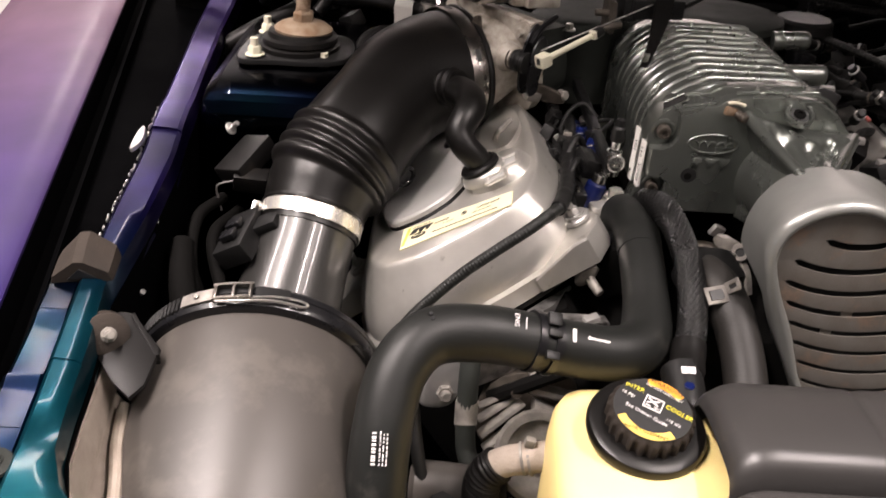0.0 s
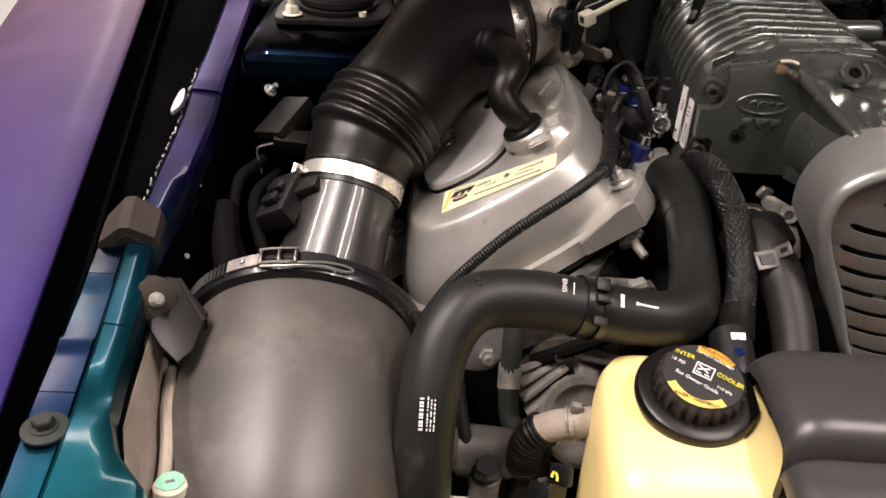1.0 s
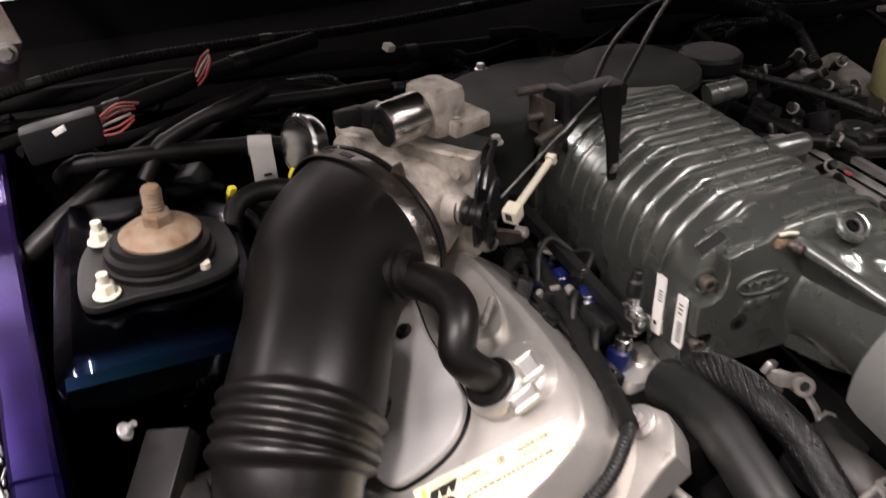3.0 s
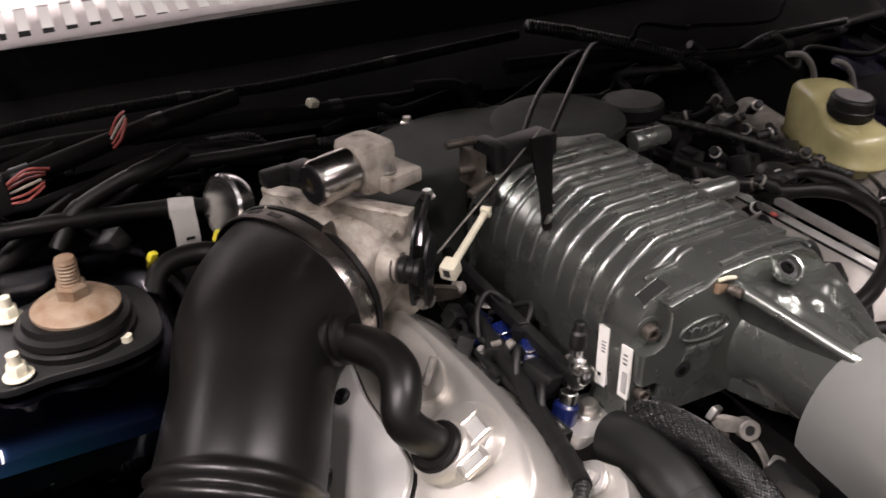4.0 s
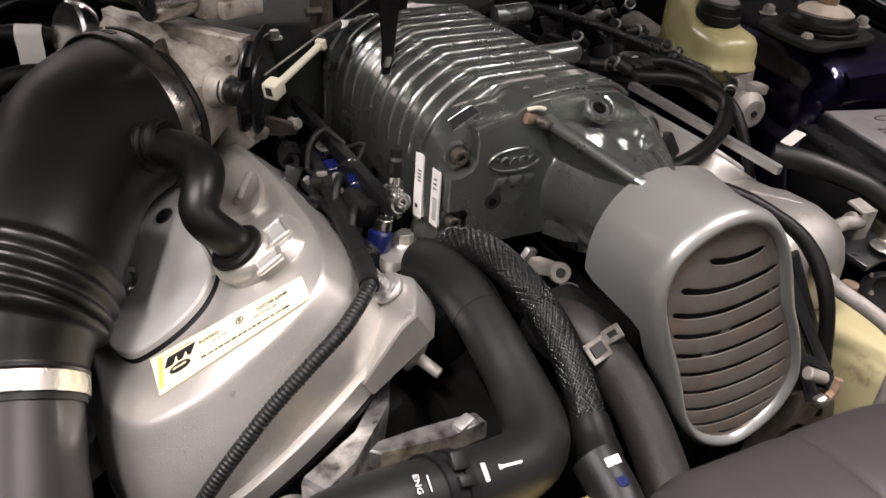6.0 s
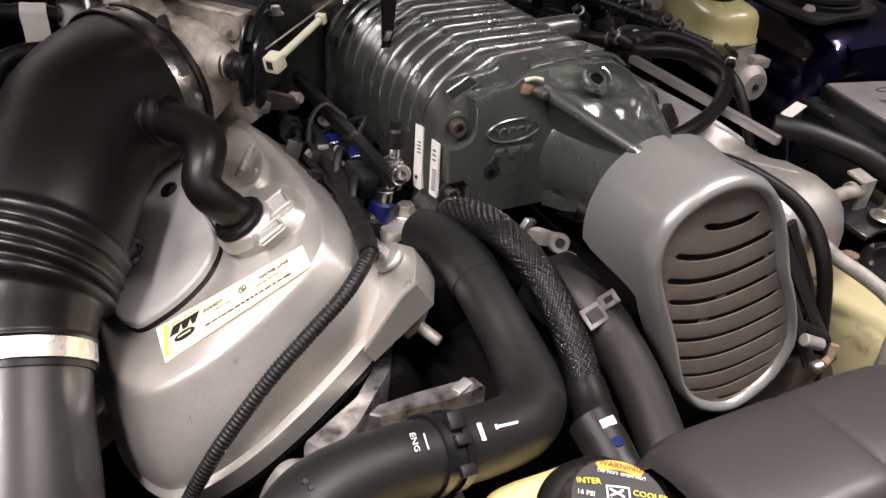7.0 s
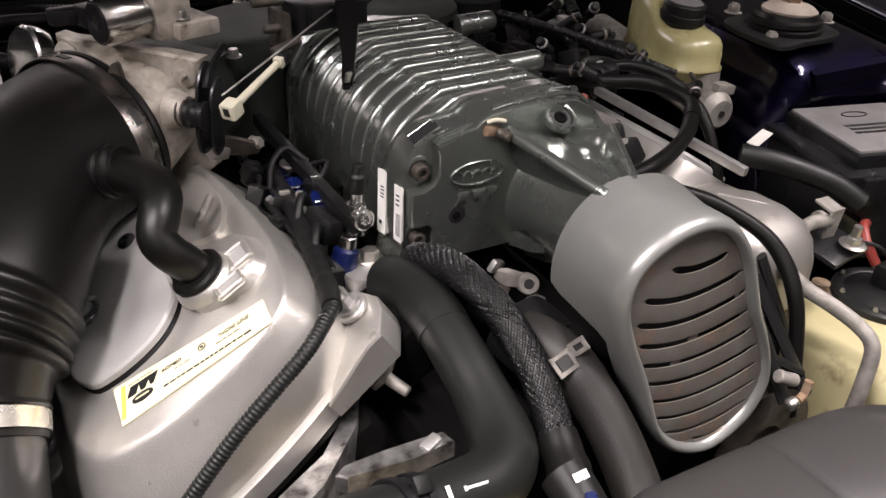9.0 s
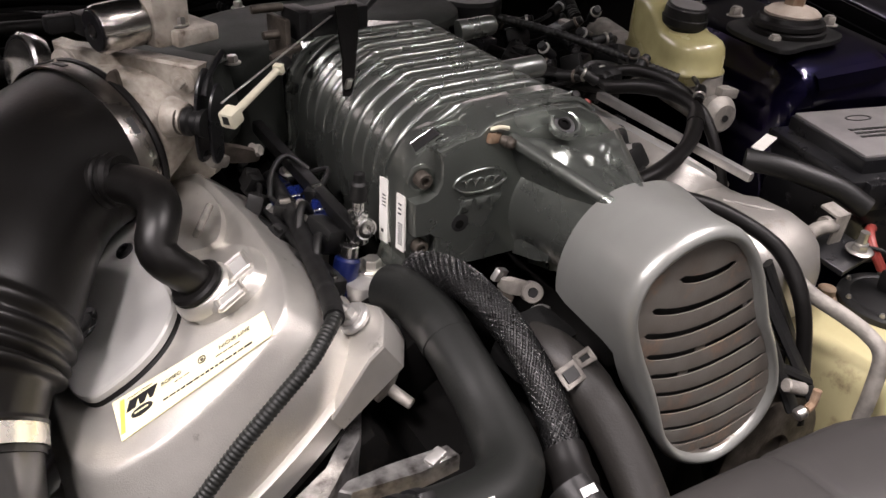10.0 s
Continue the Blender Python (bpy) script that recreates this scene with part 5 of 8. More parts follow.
    bm = bars(B(), V((0.1945, 0.7685, 0.876)), (0.16, -0.98, 0), (0.02, 0, 1), [(0.001, -0.018 + 0.0022 * j, 0.0055, 0.0007) for j in range(9)] + [(0.0, 0.008 + 0.004 * j, 0.004, 0.0012) for j in range(3)], 0.0006)
    part("bar_code", bm, "ink_shade", at)
    return at


supercharger()


def pulley_guard():
    """A hood of grey painted metal: deep above, a shallow flanged plate below, with curved slots in its face."""
    at = thing("pulley_guard", (0.34, 0.62, 0.72), "grey painted pulley guard with curved vent slots", "pulley guard")
    front = [(0.260, 0.888), (0.268, 0.855), (0.281, 0.822), (0.299, 0.782), (0.313, 0.754), (0.331, 0.732), (0.353, 0.7175), (0.379, 0.711), (0.402, 0.7185), (0.421, 0.7345), (0.4305, 0.759), (0.427, 0.784), (0.414, 0.816), (0.401, 0.841), (0.391, 0.865), (0.379, 0.891), (0.365, 0.912), (0.346, 0.929), (0.321, 0.936), (0.293, 0.931), (0.268, 0.914)]
    c = V((0.34, 0.835, 0))
    line = loop2(front, 0.004)
    back = []
    for x, z in line:
        d = V((x - 0.342, z - 0.848, 0))
        d.normalize()
        g = 1 + 0.22 * max(0, -d.x) * max(0, d.y)
        back.append((0.342 + 0.07 * g * d.x, 0.848 + 0.076 * g * d.y))

    def depth(z):
        k = max(0.0, min(1.0, (z - 0.841) / 0.008))
        return 0.010 + 0.066 * k * k * (3 - 2 * k)

    def ring(s, inset, y=None):
        """One ring of the shell: s is 0 at the face and 1 at the rear edge."""
        out = []
        for (x, z), (bx, bz) in zip(line, back):
            py = 0.592 + depth(z) * s if y is None else y
            g = max(0.0, min(1.0, (py - 0.588) / 0.08)) ** 0.85
            px, pz = x + (bx - x) * g, z + (bz - z) * g
            d = V((px - c.x, pz - c.y, 0))
            n = d.length
            d *= (n - inset) / n
            out.append(V((c.x + d.x, py, c.y + d.y)))
        return out
    rings = [ring(s, 0.0013) for s in (0.4, 0.75, 0.99)] + [ring(s, 0.0) for s in (1.0, 0.75, 0.5, 0.25, 0.0)]
    rings += [ring(0, i, y) for y, i in ((0.585, 0.0002), (0.5815, 0.0012), (0.579, 0.003), (0.5775, 0.0055), (0.5775, 0.0078), (0.579, 0.0103), (0.582, 0.0118), (0.590, 0.0123))]
    part("hood_shell", skin(B(), rings, (False, False)), "guard", at, sharp=60)
    # Black sheet set behind the slots as the guard's inner shade.
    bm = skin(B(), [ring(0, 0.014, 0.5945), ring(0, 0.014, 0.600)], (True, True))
    part("slot_shade", bm, "ink_shade", at, "black sheet for the shade behind the guard's slots")

    # the slotted face: strips between the slots, closed at both ends of each slot
    inside = [(p.x, p.z) for p in ring(0, 0.0112, 0.585)]

    def span(x):
        zs = []
        for (x0, z0), (x1, z1) in zip(inside, inside[1:] + inside[:1]):
            if (x0 - x) * (x1 - x) < 0:
                zs.append(z0 + (z1 - z0) * (x - x0) / (x1 - x0))
        return (min(zs), max(zs)) if len(zs) > 1 else None
    ends = [(0.304, 0.353), (0.284, 0.371), (0.281, 0.38), (0.286, 0.388), (0.293, 0.397), (0.301, 0.406), (0.308, 0.412), (0.316, 0.416), (0.328, 0.412), (0.360, 0.397)]
    slots = [(a, b, 0.9 - 0.0189 * j) for j, (a, b) in enumerate(ends)]

    def height(slot, x):
        a, b, z = slot
        t = (x - a) / (b - a)
        full = min(1.0, (b - a) / 0.098)
        return z - 0.0092 * full * 4 * max(0, t * (1 - t)) * (1.15 - 0.3 * t)

    def gap(slot, x):
        a, b, z = slot
        e = min(x - a, b - x) / 0.004
        return (0.0019 + 0.009 * max(0.0, z - 0.76)) * math.sqrt(max(0.0, min(1.0, e)))
    xs = [min(p[0] for p in inside) + 0.0006 + 0.0027 * q for q in range(60)]
    xs = [x for x in xs if x < max(p[0] for p in inside) - 0.0005]
    for j in range(len(slots) + 1):
        top, low = [], []
        for x in xs:
            lo, hi = span(x)
            za = hi if j == 0 else min(hi, max(lo, height(slots[j - 1], x) - gap(slots[j - 1], x)))
            zb = lo if j == len(slots) else max(lo, min(hi, height(slots[j], x) + gap(slots[j], x)))
            if za - zb > 0.0004:
                top.append((x, 0.5845, za))
                low.append((x, 0.5845, zb))
        if len(top) > 2:
            mid = [(p[0], 0.584, (p[2] + q[2]) / 2) for p, q in zip(top, low)]
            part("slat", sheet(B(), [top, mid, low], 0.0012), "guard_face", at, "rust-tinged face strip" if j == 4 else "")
    for x in (0.338, 0.326):
        k = 3 if x > 0.33 else 4
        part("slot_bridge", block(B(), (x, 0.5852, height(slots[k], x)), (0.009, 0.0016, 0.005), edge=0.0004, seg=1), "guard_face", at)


pulley_guard()


# ---- air intake ----
CAN0, CAN1 = V((-0.122, 0.33, 0.668)), V((-0.14, 0.592, 0.750))
CAN = (CAN1 - CAN0).normalized()
CU, CW = axes(CAN)


def around(p, r, deg):
    return p + CU * (r * math.cos(radians(deg))) + CW * (r * math.sin(radians(deg)))


def air_canister():
    at = thing("air_filter_canister", CAN0 + V((0, 0, -0.1)), "dark grey plastic air filter canister with a clamp ring", "air filter")
    L = (CAN1 - CAN0).length
    bm = lathe(B(), CAN0 - CAN * 0.08, CAN, [(0.10, 0.045), (0.105, 0.06), (0.118, 0.072), (0.14, 0.082), (0.17, 0.0895), (0.205, 0.0945), (0.24, 0.0965), (0.28, 0.096), (L + 0.03, 0.094), (L + 0.052, 0.0925), (L + 0.065, 0.09), (L + 0.072, 0.084)], 64)
    part("body", bm, "canister", at)
    rim = CAN1 - CAN * 0.013
    bm = lathe(B(), rim - CAN * 0.013, CAN, [(0, 0.092), (0.0005, 0.0965), (0.002, 0.099), (0.006, 0.1005), (0.011, 0.1005), (0.0115, 0.0995), (0.0125, 0.0995), (0.013, 0.1005), (0.018, 0.1005), (0.021, 0.098), (0.022, 0.094), (0.026, 0.085)], 64)
    ring = part("clamp_ring", bm, "gloss_black", at, "black clamp ring with a toggle latch")
    for i in range(17):
        a = 56 - 2.6 * i
        p = around(rim - CAN * 0.001, 0.101, a)
        d = around(V((0, 0, 0)), 1, a)
        bm = block(B(), p, (0.0032, 0.013, 0.0035), turn=Matrix((d.cross(CAN), CAN, d)).transposed(), edge=0.001, seg=1)
        part("ring_tooth", bm, "black_plastic", ring)

    def on_ring(name, deg, w, l, h, mat, r=0.1018, shift=-0.001, label=""):
        d = around(V((0, 0, 0)), 1, deg)
        t = d.cross(CAN)
        bm = block(B(), around(rim + CAN * shift, r, deg), (w, l, h), turn=Matrix((t, CAN, d)).transposed(), edge=0.001)
        return part(name, bm, mat, ring, label)
    # toggle latch: plate, frame and wire loop
    part("latch_plate", strap(B(), rim - CAN * 0.001, CAN, 0.1009, 0.011, 0.0018, 59, 76, 10), "dusty_alu", ring, "tarnished steel latch plate")
    on_ring("latch_rivet", 67, 0.004, 0.004, 0.002, "steel", 0.104)
    for sh in (-0.0075, 0.0055):
        part("latch_side", strap(B(), rim + CAN * sh, CAN, 0.1009, 0.0022, 0.005, 75, 92, 10), "dark_steel", ring)
    for deg in (91, 84, 76):
        on_ring("latch_pin", deg, 0.0028, 0.013, 0.004, "dark_steel", 0.1038)
    part("latch_lever", strap(B(), rim - CAN * 0.001, CAN, 0.1008, 0.012, 0.002, 93, 108, 10), "black_plastic", ring)
    run = [around(rim + CAN * sh, 0.1035, a + 12) for a, sh in ((64, -0.009), (72, -0.0105), (82, -0.0095), (92, -0.0085), (101, -0.009), (104, -0.006), (101, -0.0035), (92, -0.004), (82, -0.0065), (70, -0.008))]
    part("latch_wire", tube(B(), run, 0.0011, 8), "steel", ring, "bright wire loop")
    bm = lathe(B(), CAN1 - CAN * 0.008, CAN, [(0, 0.09), (0.006, 0.088), (0.009, 0.075), (0.012, 0.06), (0.016, 0.054)], 48)
    part("lid", bm, "black_plastic", at)
    # fibre heat shield beside it
    rows = []
    for i in range(14):
        f = i / 13
        y = 0.35 + 0.165 * f
        xi = along(RAIL, y)[2]
        w = -0.196 - 0.03 * f
        rows.append([(xi + 0.003, y, 0.80), (xi + 0.008, y, 0.778), ((xi + w) / 2 - 0.003, y, 0.763 + 0.002 * math.sin(9 * f)), (w - 0.006, y, 0.756), (w, y, 0.75), (w + 0.006, y, 0.72), (w + 0.007, y, 0.66)])
    sh = thing("heat_shield", (-0.22, 0.43, 0.66), "tan fibre heat shield between fender and canister", "heat shield")
    part("shield", sheet(B(), rows, 0.003), "tan", sh, sharp=60)
    part("shield_edge", tube(B(), [(-0.192, 0.37, 0.757), (-0.204, 0.42, 0.761), (-0.217, 0.46, 0.764), (-0.226, 0.5, 0.764)], 0.0048, 10), "tan", sh)
    clip = part("clip_barrel", rod(B(), (-0.191, 0.386, 0.735), (-0.191, 0.39, 0.765), 0.0125, 0.0115, edge=0.002), "cream", sh, "cream plastic push clip")
    part("clip_head", lathe(B(), (-0.191, 0.39, 0.765), (0, 0.1, 1), [(0, 0.0095), (0.0012, 0.0095), (0.0014, 0.006), (0.0006, 0.005)], 8), "green", clip, "pale green clip head")
    part("clip_slot", block(B(), (-0.191, 0.39, 0.7658), (0.006, 0.0022, 0.001), rot=(0, 0, 25), edge=0), "lid_grey", clip)


air_canister()


def canister_bracket():
    at = thing("canister_bracket", (-0.25, 0.55, 0.68), "black folded bracket with rubber bush and bolt holding the canister", "bracket")
    o = V((-0.245, 0.525, 0.814))
    u, v = V((0.944, -0.326, -0.052)), V((0.325, 0.893, 0.312))
    bm = slab(B(), [(-0.0, -0.011), (-0.008, 0.009), (0.004, 0.02), (0.014, 0.022), (0.052, 0.002), (0.06, -0.03), (0.056, -0.043), (0.036, -0.036), (0.01, -0.02)], o, u, v, 0.004, 0.001)
    part("plate", bm, "rubber", at)
    bm = slab(B(), [(0.0, -0.005), (0.046, -0.005), (0.046, 0.004), (0.0, 0.006)], o + u * 0.016 + v * 0.02, (u - v * 0.62).normalized(), (u.cross(v) + v * 0.3).normalized(), 0.003, 0.001)
    part("fold", bm, "rubber", at)
    d = V((0.5, -0.72, 0.48)).normalized()
    p = o + u * 0.002 + d * 0.009
    bm = lathe(B(), p - d * 0.012, d, [(0, 0.014), (0.002, 0.0175), (0.008, 0.0175), (0.010, 0.013), (0.014, 0.013), (0.016, 0.0165), (0.021, 0.016), (0.023, 0.012)], 28)
    part("rubber_bush", bm, "stop", at, "perished grey rubber bush")
    bm = hexbolt(B(), p + d * 0.011, d, 0.0045, 0.004, 1.3)
    rod(bm, p + d * 0.014, p + d * 0.02, 0.0025)
    part("bolt", bm, "dusty_alu", at)


canister_bracket()

CUFF, CUFF_D = V((-0.1243, 0.7515, 0.7963)), V((0.161, 0.732, 0.663)).normalized()
MAF0, MAF1 = CUFF - CUFF_D * 0.125, CUFF - CUFF_D * 0.004


def maf_tube():
    at = thing("mass_air_meter", MAF0, "glossy black mass air meter tube with sensor", "air meter")
    d = (MAF1 - MAF0).normalized()
    L = (MAF1 - MAF0).length
    bm = lathe(B(), MAF0, d, [(0, 0.0535), (0.05, 0.051), (0.075, 0.0487), (L - 0.01, 0.0478), (L + 0.01, 0.0478)], 48)
    part("tube", bm, "maf", at)
    d = V((0.014, 0.147, 0.025)).normalized()
    side, _ = axes(d)
    p = V((-0.178, 0.71, 0.7975))
    turn = Matrix((side, d, side.cross(d))).transposed() @ Euler((0, radians(-30), 0)).to_matrix()
    part("sensor_body", block(B(), p + V((-0.006, 0.002, 0)), (0.034, 0.062, 0.022), turn=turn, edge=0.003), "black_plastic", at)
    part("sensor_flange", block(B(), p + V((0.012, 0.008, 0.012)), (0.042, 0.022, 0.01), turn=turn, edge=0.003), "black_plastic", at)
    for k in (-0.5, 0.1):
        bm = block(B(), p + d * (0.03 * k) + V((-0.013, 0, 0.014)), (0.016, 0.012, 0.006), turn=turn, edge=0.0015)
        part("sensor_clip", bm, "gloss_black", at)
    bm = hexbolt(B(), p + d * 0.028 + V((0.004, 0.0, 0.016)), (-0.4, -0.3, 0.85), 0.0035, 0.004, 1.4)
    part("sensor_screw", bm, "steel", at)


maf_tube()

ELBOW = [CUFF - CUFF_D * 0.012, CUFF + CUFF_D * 0.022, V((-0.113, 0.787, 0.828)), V((-0.092, 0.822, 0.852)), V((-0.070, 0.868, 0.870)), V((-0.047, 0.92, 0.884)), V((-0.022, 0.96, 0.889)), V((0.004, 0.990, 0.8885))]
MOUTH = V((0.9, 0.43, 0.0)).normalized()


def elbow_ring(c, n, w, h, k=48):
    side = V((0, 0, 1)).cross(n).normalized()
    up = n.cross(side)
    return [c + side * (w * math.cos(2 * math.pi * j / k)) + up * (h * math.sin(2 * math.pi * j / k)) for j in range(k)]


def intake_elbow():
    at = thing("intake_elbow", ELBOW[2] + V((0, 0, -0.07)), "black rubber air intake elbow with bellows", "intake hose")
    line = spline(ELBOW, 0.0016)
    total = sum((b - a).length for a, b in zip(line, line[1:]))
    rings, s = [], 0.0
    for i, p in enumerate(line):
        if i:
            s += (p - line[i - 1]).length
        n = (line[min(i + 3, len(line) - 1)] - line[max(i - 3, 0)]).normalized()
        f = max(0, (s / total - 0.62) / 0.38)
        n = n.lerp(MOUTH, f * f).normalized()
        if s < 0.019:
            w = h = 0.0495
        elif s < 0.022:
            w = h = 0.0525
        elif s < 0.054:
            w = h = 0.0510 + 0.005 * (s - 0.022) / 0.032
        elif s < 0.102:
            w = h = 0.0575 + 0.003 * (s - 0.054) / 0.048 + 0.0052 * (0.5 - 0.5 * math.cos((s - 0.054) / 0.048 * 2 * math.pi * 4)) ** 0.6
        else:
            g = max(0, (s / total - 0.55) / 0.45)
            w = 0.0605 + 0.030 * g ** 1.3
            h = 0.0605 + 0.006 * g
        rings.append(elbow_ring(p, n, w, h))
    part("duct", skin(B(), rings), "elbow", at, sharp=70)
    # moulded port for the breather
    bm = lathe(B(), (-0.014, 0.894, 0.894), (0.7, -0.62, 0.32), [(0, 0.021), (0.016, 0.0195), (0.020, 0.0185), (0.022, 0.0205), (0.026, 0.0205), (0.028, 0.0175), (0.031, 0.0205), (0.035, 0.0205), (0.037, 0.017), (0.042, 0.017)], 28)
    part("port", bm, "rubber", at)
    bm = lathe(B(), (-0.036, 0.822, 0.822), (0.6, -0.72, -0.05), [(0, 0.012), (0.003, 0.012), (0.0045, 0.009), (0.002, 0.007), (0.003, 0.004)], 20)
    part("moulded_dot", bm, "gloss_black", at)


intake_elbow()


def band_clamp(name, c, d, r, w, label, screw):
    at = thing(name, V(c) - V((0, 0, r)), label, "hose clamp")
    d = V(d).normalized()
    a, b = axes(d)
    rings = []
    k = 56
    for s, rr in ((-w / 2, r), (-w / 2, r + 0.0014), (w / 2, r + 0.0014), (w / 2, r)):
        rings.append([V(c) + d * s + a * (rr * math.cos(2 * math.pi * j / k)) + b * (rr * math.sin(2 * math.pi * j / k)) for j in range(k)])
    part("band", skin(B(), rings + rings[:1], (False, False)), "band", at)
    o = V(screw) - d * V(screw).dot(d)
    o.normalize()
    p = V(c) + o * (r + 0.006)
    t = d.cross(o)
    part("housing", block(B(), p, (0.016, w * 0.95, 0.008), turn=Matrix((t, d, o)).transposed(), edge=0.0015), "steel", at)
    part("screw", rod(B(), p - t * 0.016, p + t * 0.004, 0.0042, edge=0.0008), "steel", at)
    return at


band_clamp("hose_clamp", CUFF, CUFF_D, 0.0502, 0.0135, "bright steel band clamp round the black intake hose", (-0.056, 0.0035, 0.015))


def mouth_clamp():
    """An oval band round the elbow's mouth, with punched slots."""
    c = ELBOW[-1]
    at = thing("hose_clamp", c - V((0, 0, 0.07)), "steel band clamp where the elbow meets the throttle body", "hose clamp")
    rings = [elbow_ring(c + MOUTH * s, MOUTH, 0.0905 + r, 0.0665 + r, 64) for s, r in ((-0.012, 0.0005), (-0.012, 0.0022), (-0.009, 0.0028), (0.003, 0.0028), (0.006, 0.0022), (0.006, 0.0005))]
    band = part("band", skin(B(), rings + rings[:1], (False, False)), "dark_steel", at, "dull steel band with punched slots")
    rings = [elbow_ring(c + MOUTH * s, MOUTH, 0.0905 + r, 0.0665 + r, 64) for s, r in ((0.0065, 0.0), (0.007, 0.0035), (0.010, 0.0045), (0.013, 0.003), (0.014, -0.002))]
    part("rubber_lip", skin(B(), rings, (False, False)), "rubber", at, "black rubber lip behind the band")
    ring = elbow_ring(c - MOUTH * 0.003, MOUTH, 0.0934, 0.0694, 64)
    for j in (0, 4, 12, 15, 26, 60):
        p, q = ring[j], ring[(j + 1) % 64]
        d = (q - p).normalized()
        part("band_slot", block(B(), p, (0.015, 0.006, 0.0012), turn=Matrix((d, MOUTH, d.cross(MOUTH))).transposed(), edge=0.0004, seg=1), "ink_shade", band)


mouth_clamp()


def breather():
    at = thing("breather_hose", NC(0.04, 0.05, 0.0), "black rubber breather hose from elbow to cam cover", "hose")
    pts = [(0.006, 0.876, 0.9), (0.015, 0.86, 0.906), (0.026, 0.836, 0.908), (0.0285, 0.814, 0.906), (0.023, 0.798, 0.899), (0.018, 0.789, 0.888), (0.023, 0.783, 0.878), (0.033, 0.781, 0.868), (0.043, 0.782, 0.856)]
    part("tube", tube(B(), pts, lambda s, f: 0.0145 + 0.001 * math.sin(f * 5), 20, 0.004), "elbow", at)
    n = NC.way(0, 0, 1)
    part("end_cuff", lathe(B(), NC(0.036, 0.052, 0.0155), n, [(0, 0.0195), (0.001, 0.0205), (0.004, 0.0205), (0.006, 0.0185), (0.0065, 0.015)], 32), "rubber", at, "black rubber grommet round the hose end")


breather()


# ---- throttle body and plenum ----
def throttle_body():
    at = thing("throttle_unit", (0.07, 0.98, 0.85), "stained cast aluminium throttle body", "throttle body")
    n, side, up = V((0.714, 0.7, 0)).normalized(), V((-0.7, 0.714, 0)).normalized(), V((0, 0, 1))
    c = V((0.0445, 0.9865, 0.91))
    plate = loop2([(-0.068, -0.05), (-0.068, 0.04), (-0.058, 0.051), (0.056, 0.054), (0.068, 0.046), (0.07, -0.05)], 0.005)
    rings = [[c + n * s + side * (u * f) + up * (v * f) for u, v in plate] for s, f in ((0.0, 0.96), (0.002, 1.0), (0.015, 1.0), (0.017, 0.97))]
    part("flange", skin(B(), rings), "cast", at, "stained pale cast flange", sharp=40)
    # bell between the rubber elbow and the flange
    rings = []
    for f in (0.0, 0.25, 0.5, 0.75, 1.0):
        q = (ELBOW[-1] + MOUTH * 0.004).lerp(c + n * 0.004 + up * 0.0, f)
        rings.append(elbow_ring(q, MOUTH.lerp(n, f).normalized(), 0.086 - 0.022 * f, 0.062 - 0.018 * f, 48))
    part("bell", skin(B(), rings), "cast", at, sharp=60)
    rings = [[c + n * s + side * (u * f) + up * (v * f - 0.006) for u, v in plate] for s, f in ((0.017, 0.8), (0.05, 0.78), (0.08, 0.75))]
    part("bore", skin(B(), rings), "plenum", at, "dark grey throttle bore", sharp=40)
    for u, v in ((-0.056, 0.038), (0.058, 0.04)):
        bm = lathe(B(), c + side * u + up * v, -n, [(0, 0.012), (0.003, 0.0115), (0.004, 0.009)], 20)
        hexbolt(bm, c - n * 0.003 + side * u + up * v, -n, 0.005, 0.006, 1.3)
        part("bolt", bm, "cast", at, "stained flange bolt on its boss")
    rnd = random.Random(8)
    for k in range(7):
        u = -0.03 + 0.011 * k
        part("cast_mark", block(B(), c - n * 0.0005 + side * u + up * (0.036 + rnd.uniform(-0.003, 0.003)), (0.005, 0.003, 0.005), rot=(0, 0, 45), edge=0.001), "cast", at)
    bm = slab(B(), loop2([(-0.005, -0.012), (0.005, -0.012), (0.006, 0.006), (-0.002, 0.012)], 0.002), V((0.03, 0.955, 0.948)), side, up, 0.006, 0.001)
    part("cast_tab", bm, "stained", at)
    part("shaft_boss", lathe(B(), V((0.066, 0.93, 0.925)), -side, [(0, 0.017), (0.006, 0.0155), (0.016, 0.0125), (0.018, 0.008)], 24), "cast", at)
    # idle valve on top
    d = V((-0.93, -0.32, -0.03)).normalized()
    p = V((0.062, 0.985, 0.99))
    bm = lathe(B(), p, d, [(0, 0.0195), (0.002, 0.02), (0.036, 0.0195), (0.039, 0.018), (0.04, 0.012), (0.036, 0.0118), (0.0365, 0.006), (0.041, 0.0055)], 36)
    valve = thing("idle_air_valve", p - V((0, 0, 0.03)), "bright metal idle air valve on the throttle body", "valve")
    part("can", bm, "brushed", valve)
    part("end_face", lathe(B(), p + d * 0.0395, d, [(0, 0.0165), (0.0012, 0.016), (0.0014, 0.007), (0.0005, 0.0065)], 28), "gloss_black", valve, "black end face of the valve")
    bm = block(B(), p - d * 0.018, (0.036, 0.044, 0.044), rot=(0, 0, 19), edge=0.008)
    block(bm, p - d * 0.03 + V((0.005, 0.0, -0.014)), (0.04, 0.06, 0.014), rot=(0, 0, 19), edge=0.003)
    part("base", bm, "cast", valve)
    for s in (-0.02, 0.024):
        part("base_bolt", hexbolt(B(), p - d * 0.03 + V((0.002, s, -0.006)), (0, 0, 1), 0.005, 0.006, 1.5), "steel", valve)
    q = p + d * 0.028 + V((-0.01, 0.022, 0.0))
    bm = block(B(), q, (0.022, 0.022, 0.018), rot=(0, 0, 19), edge=0.003)
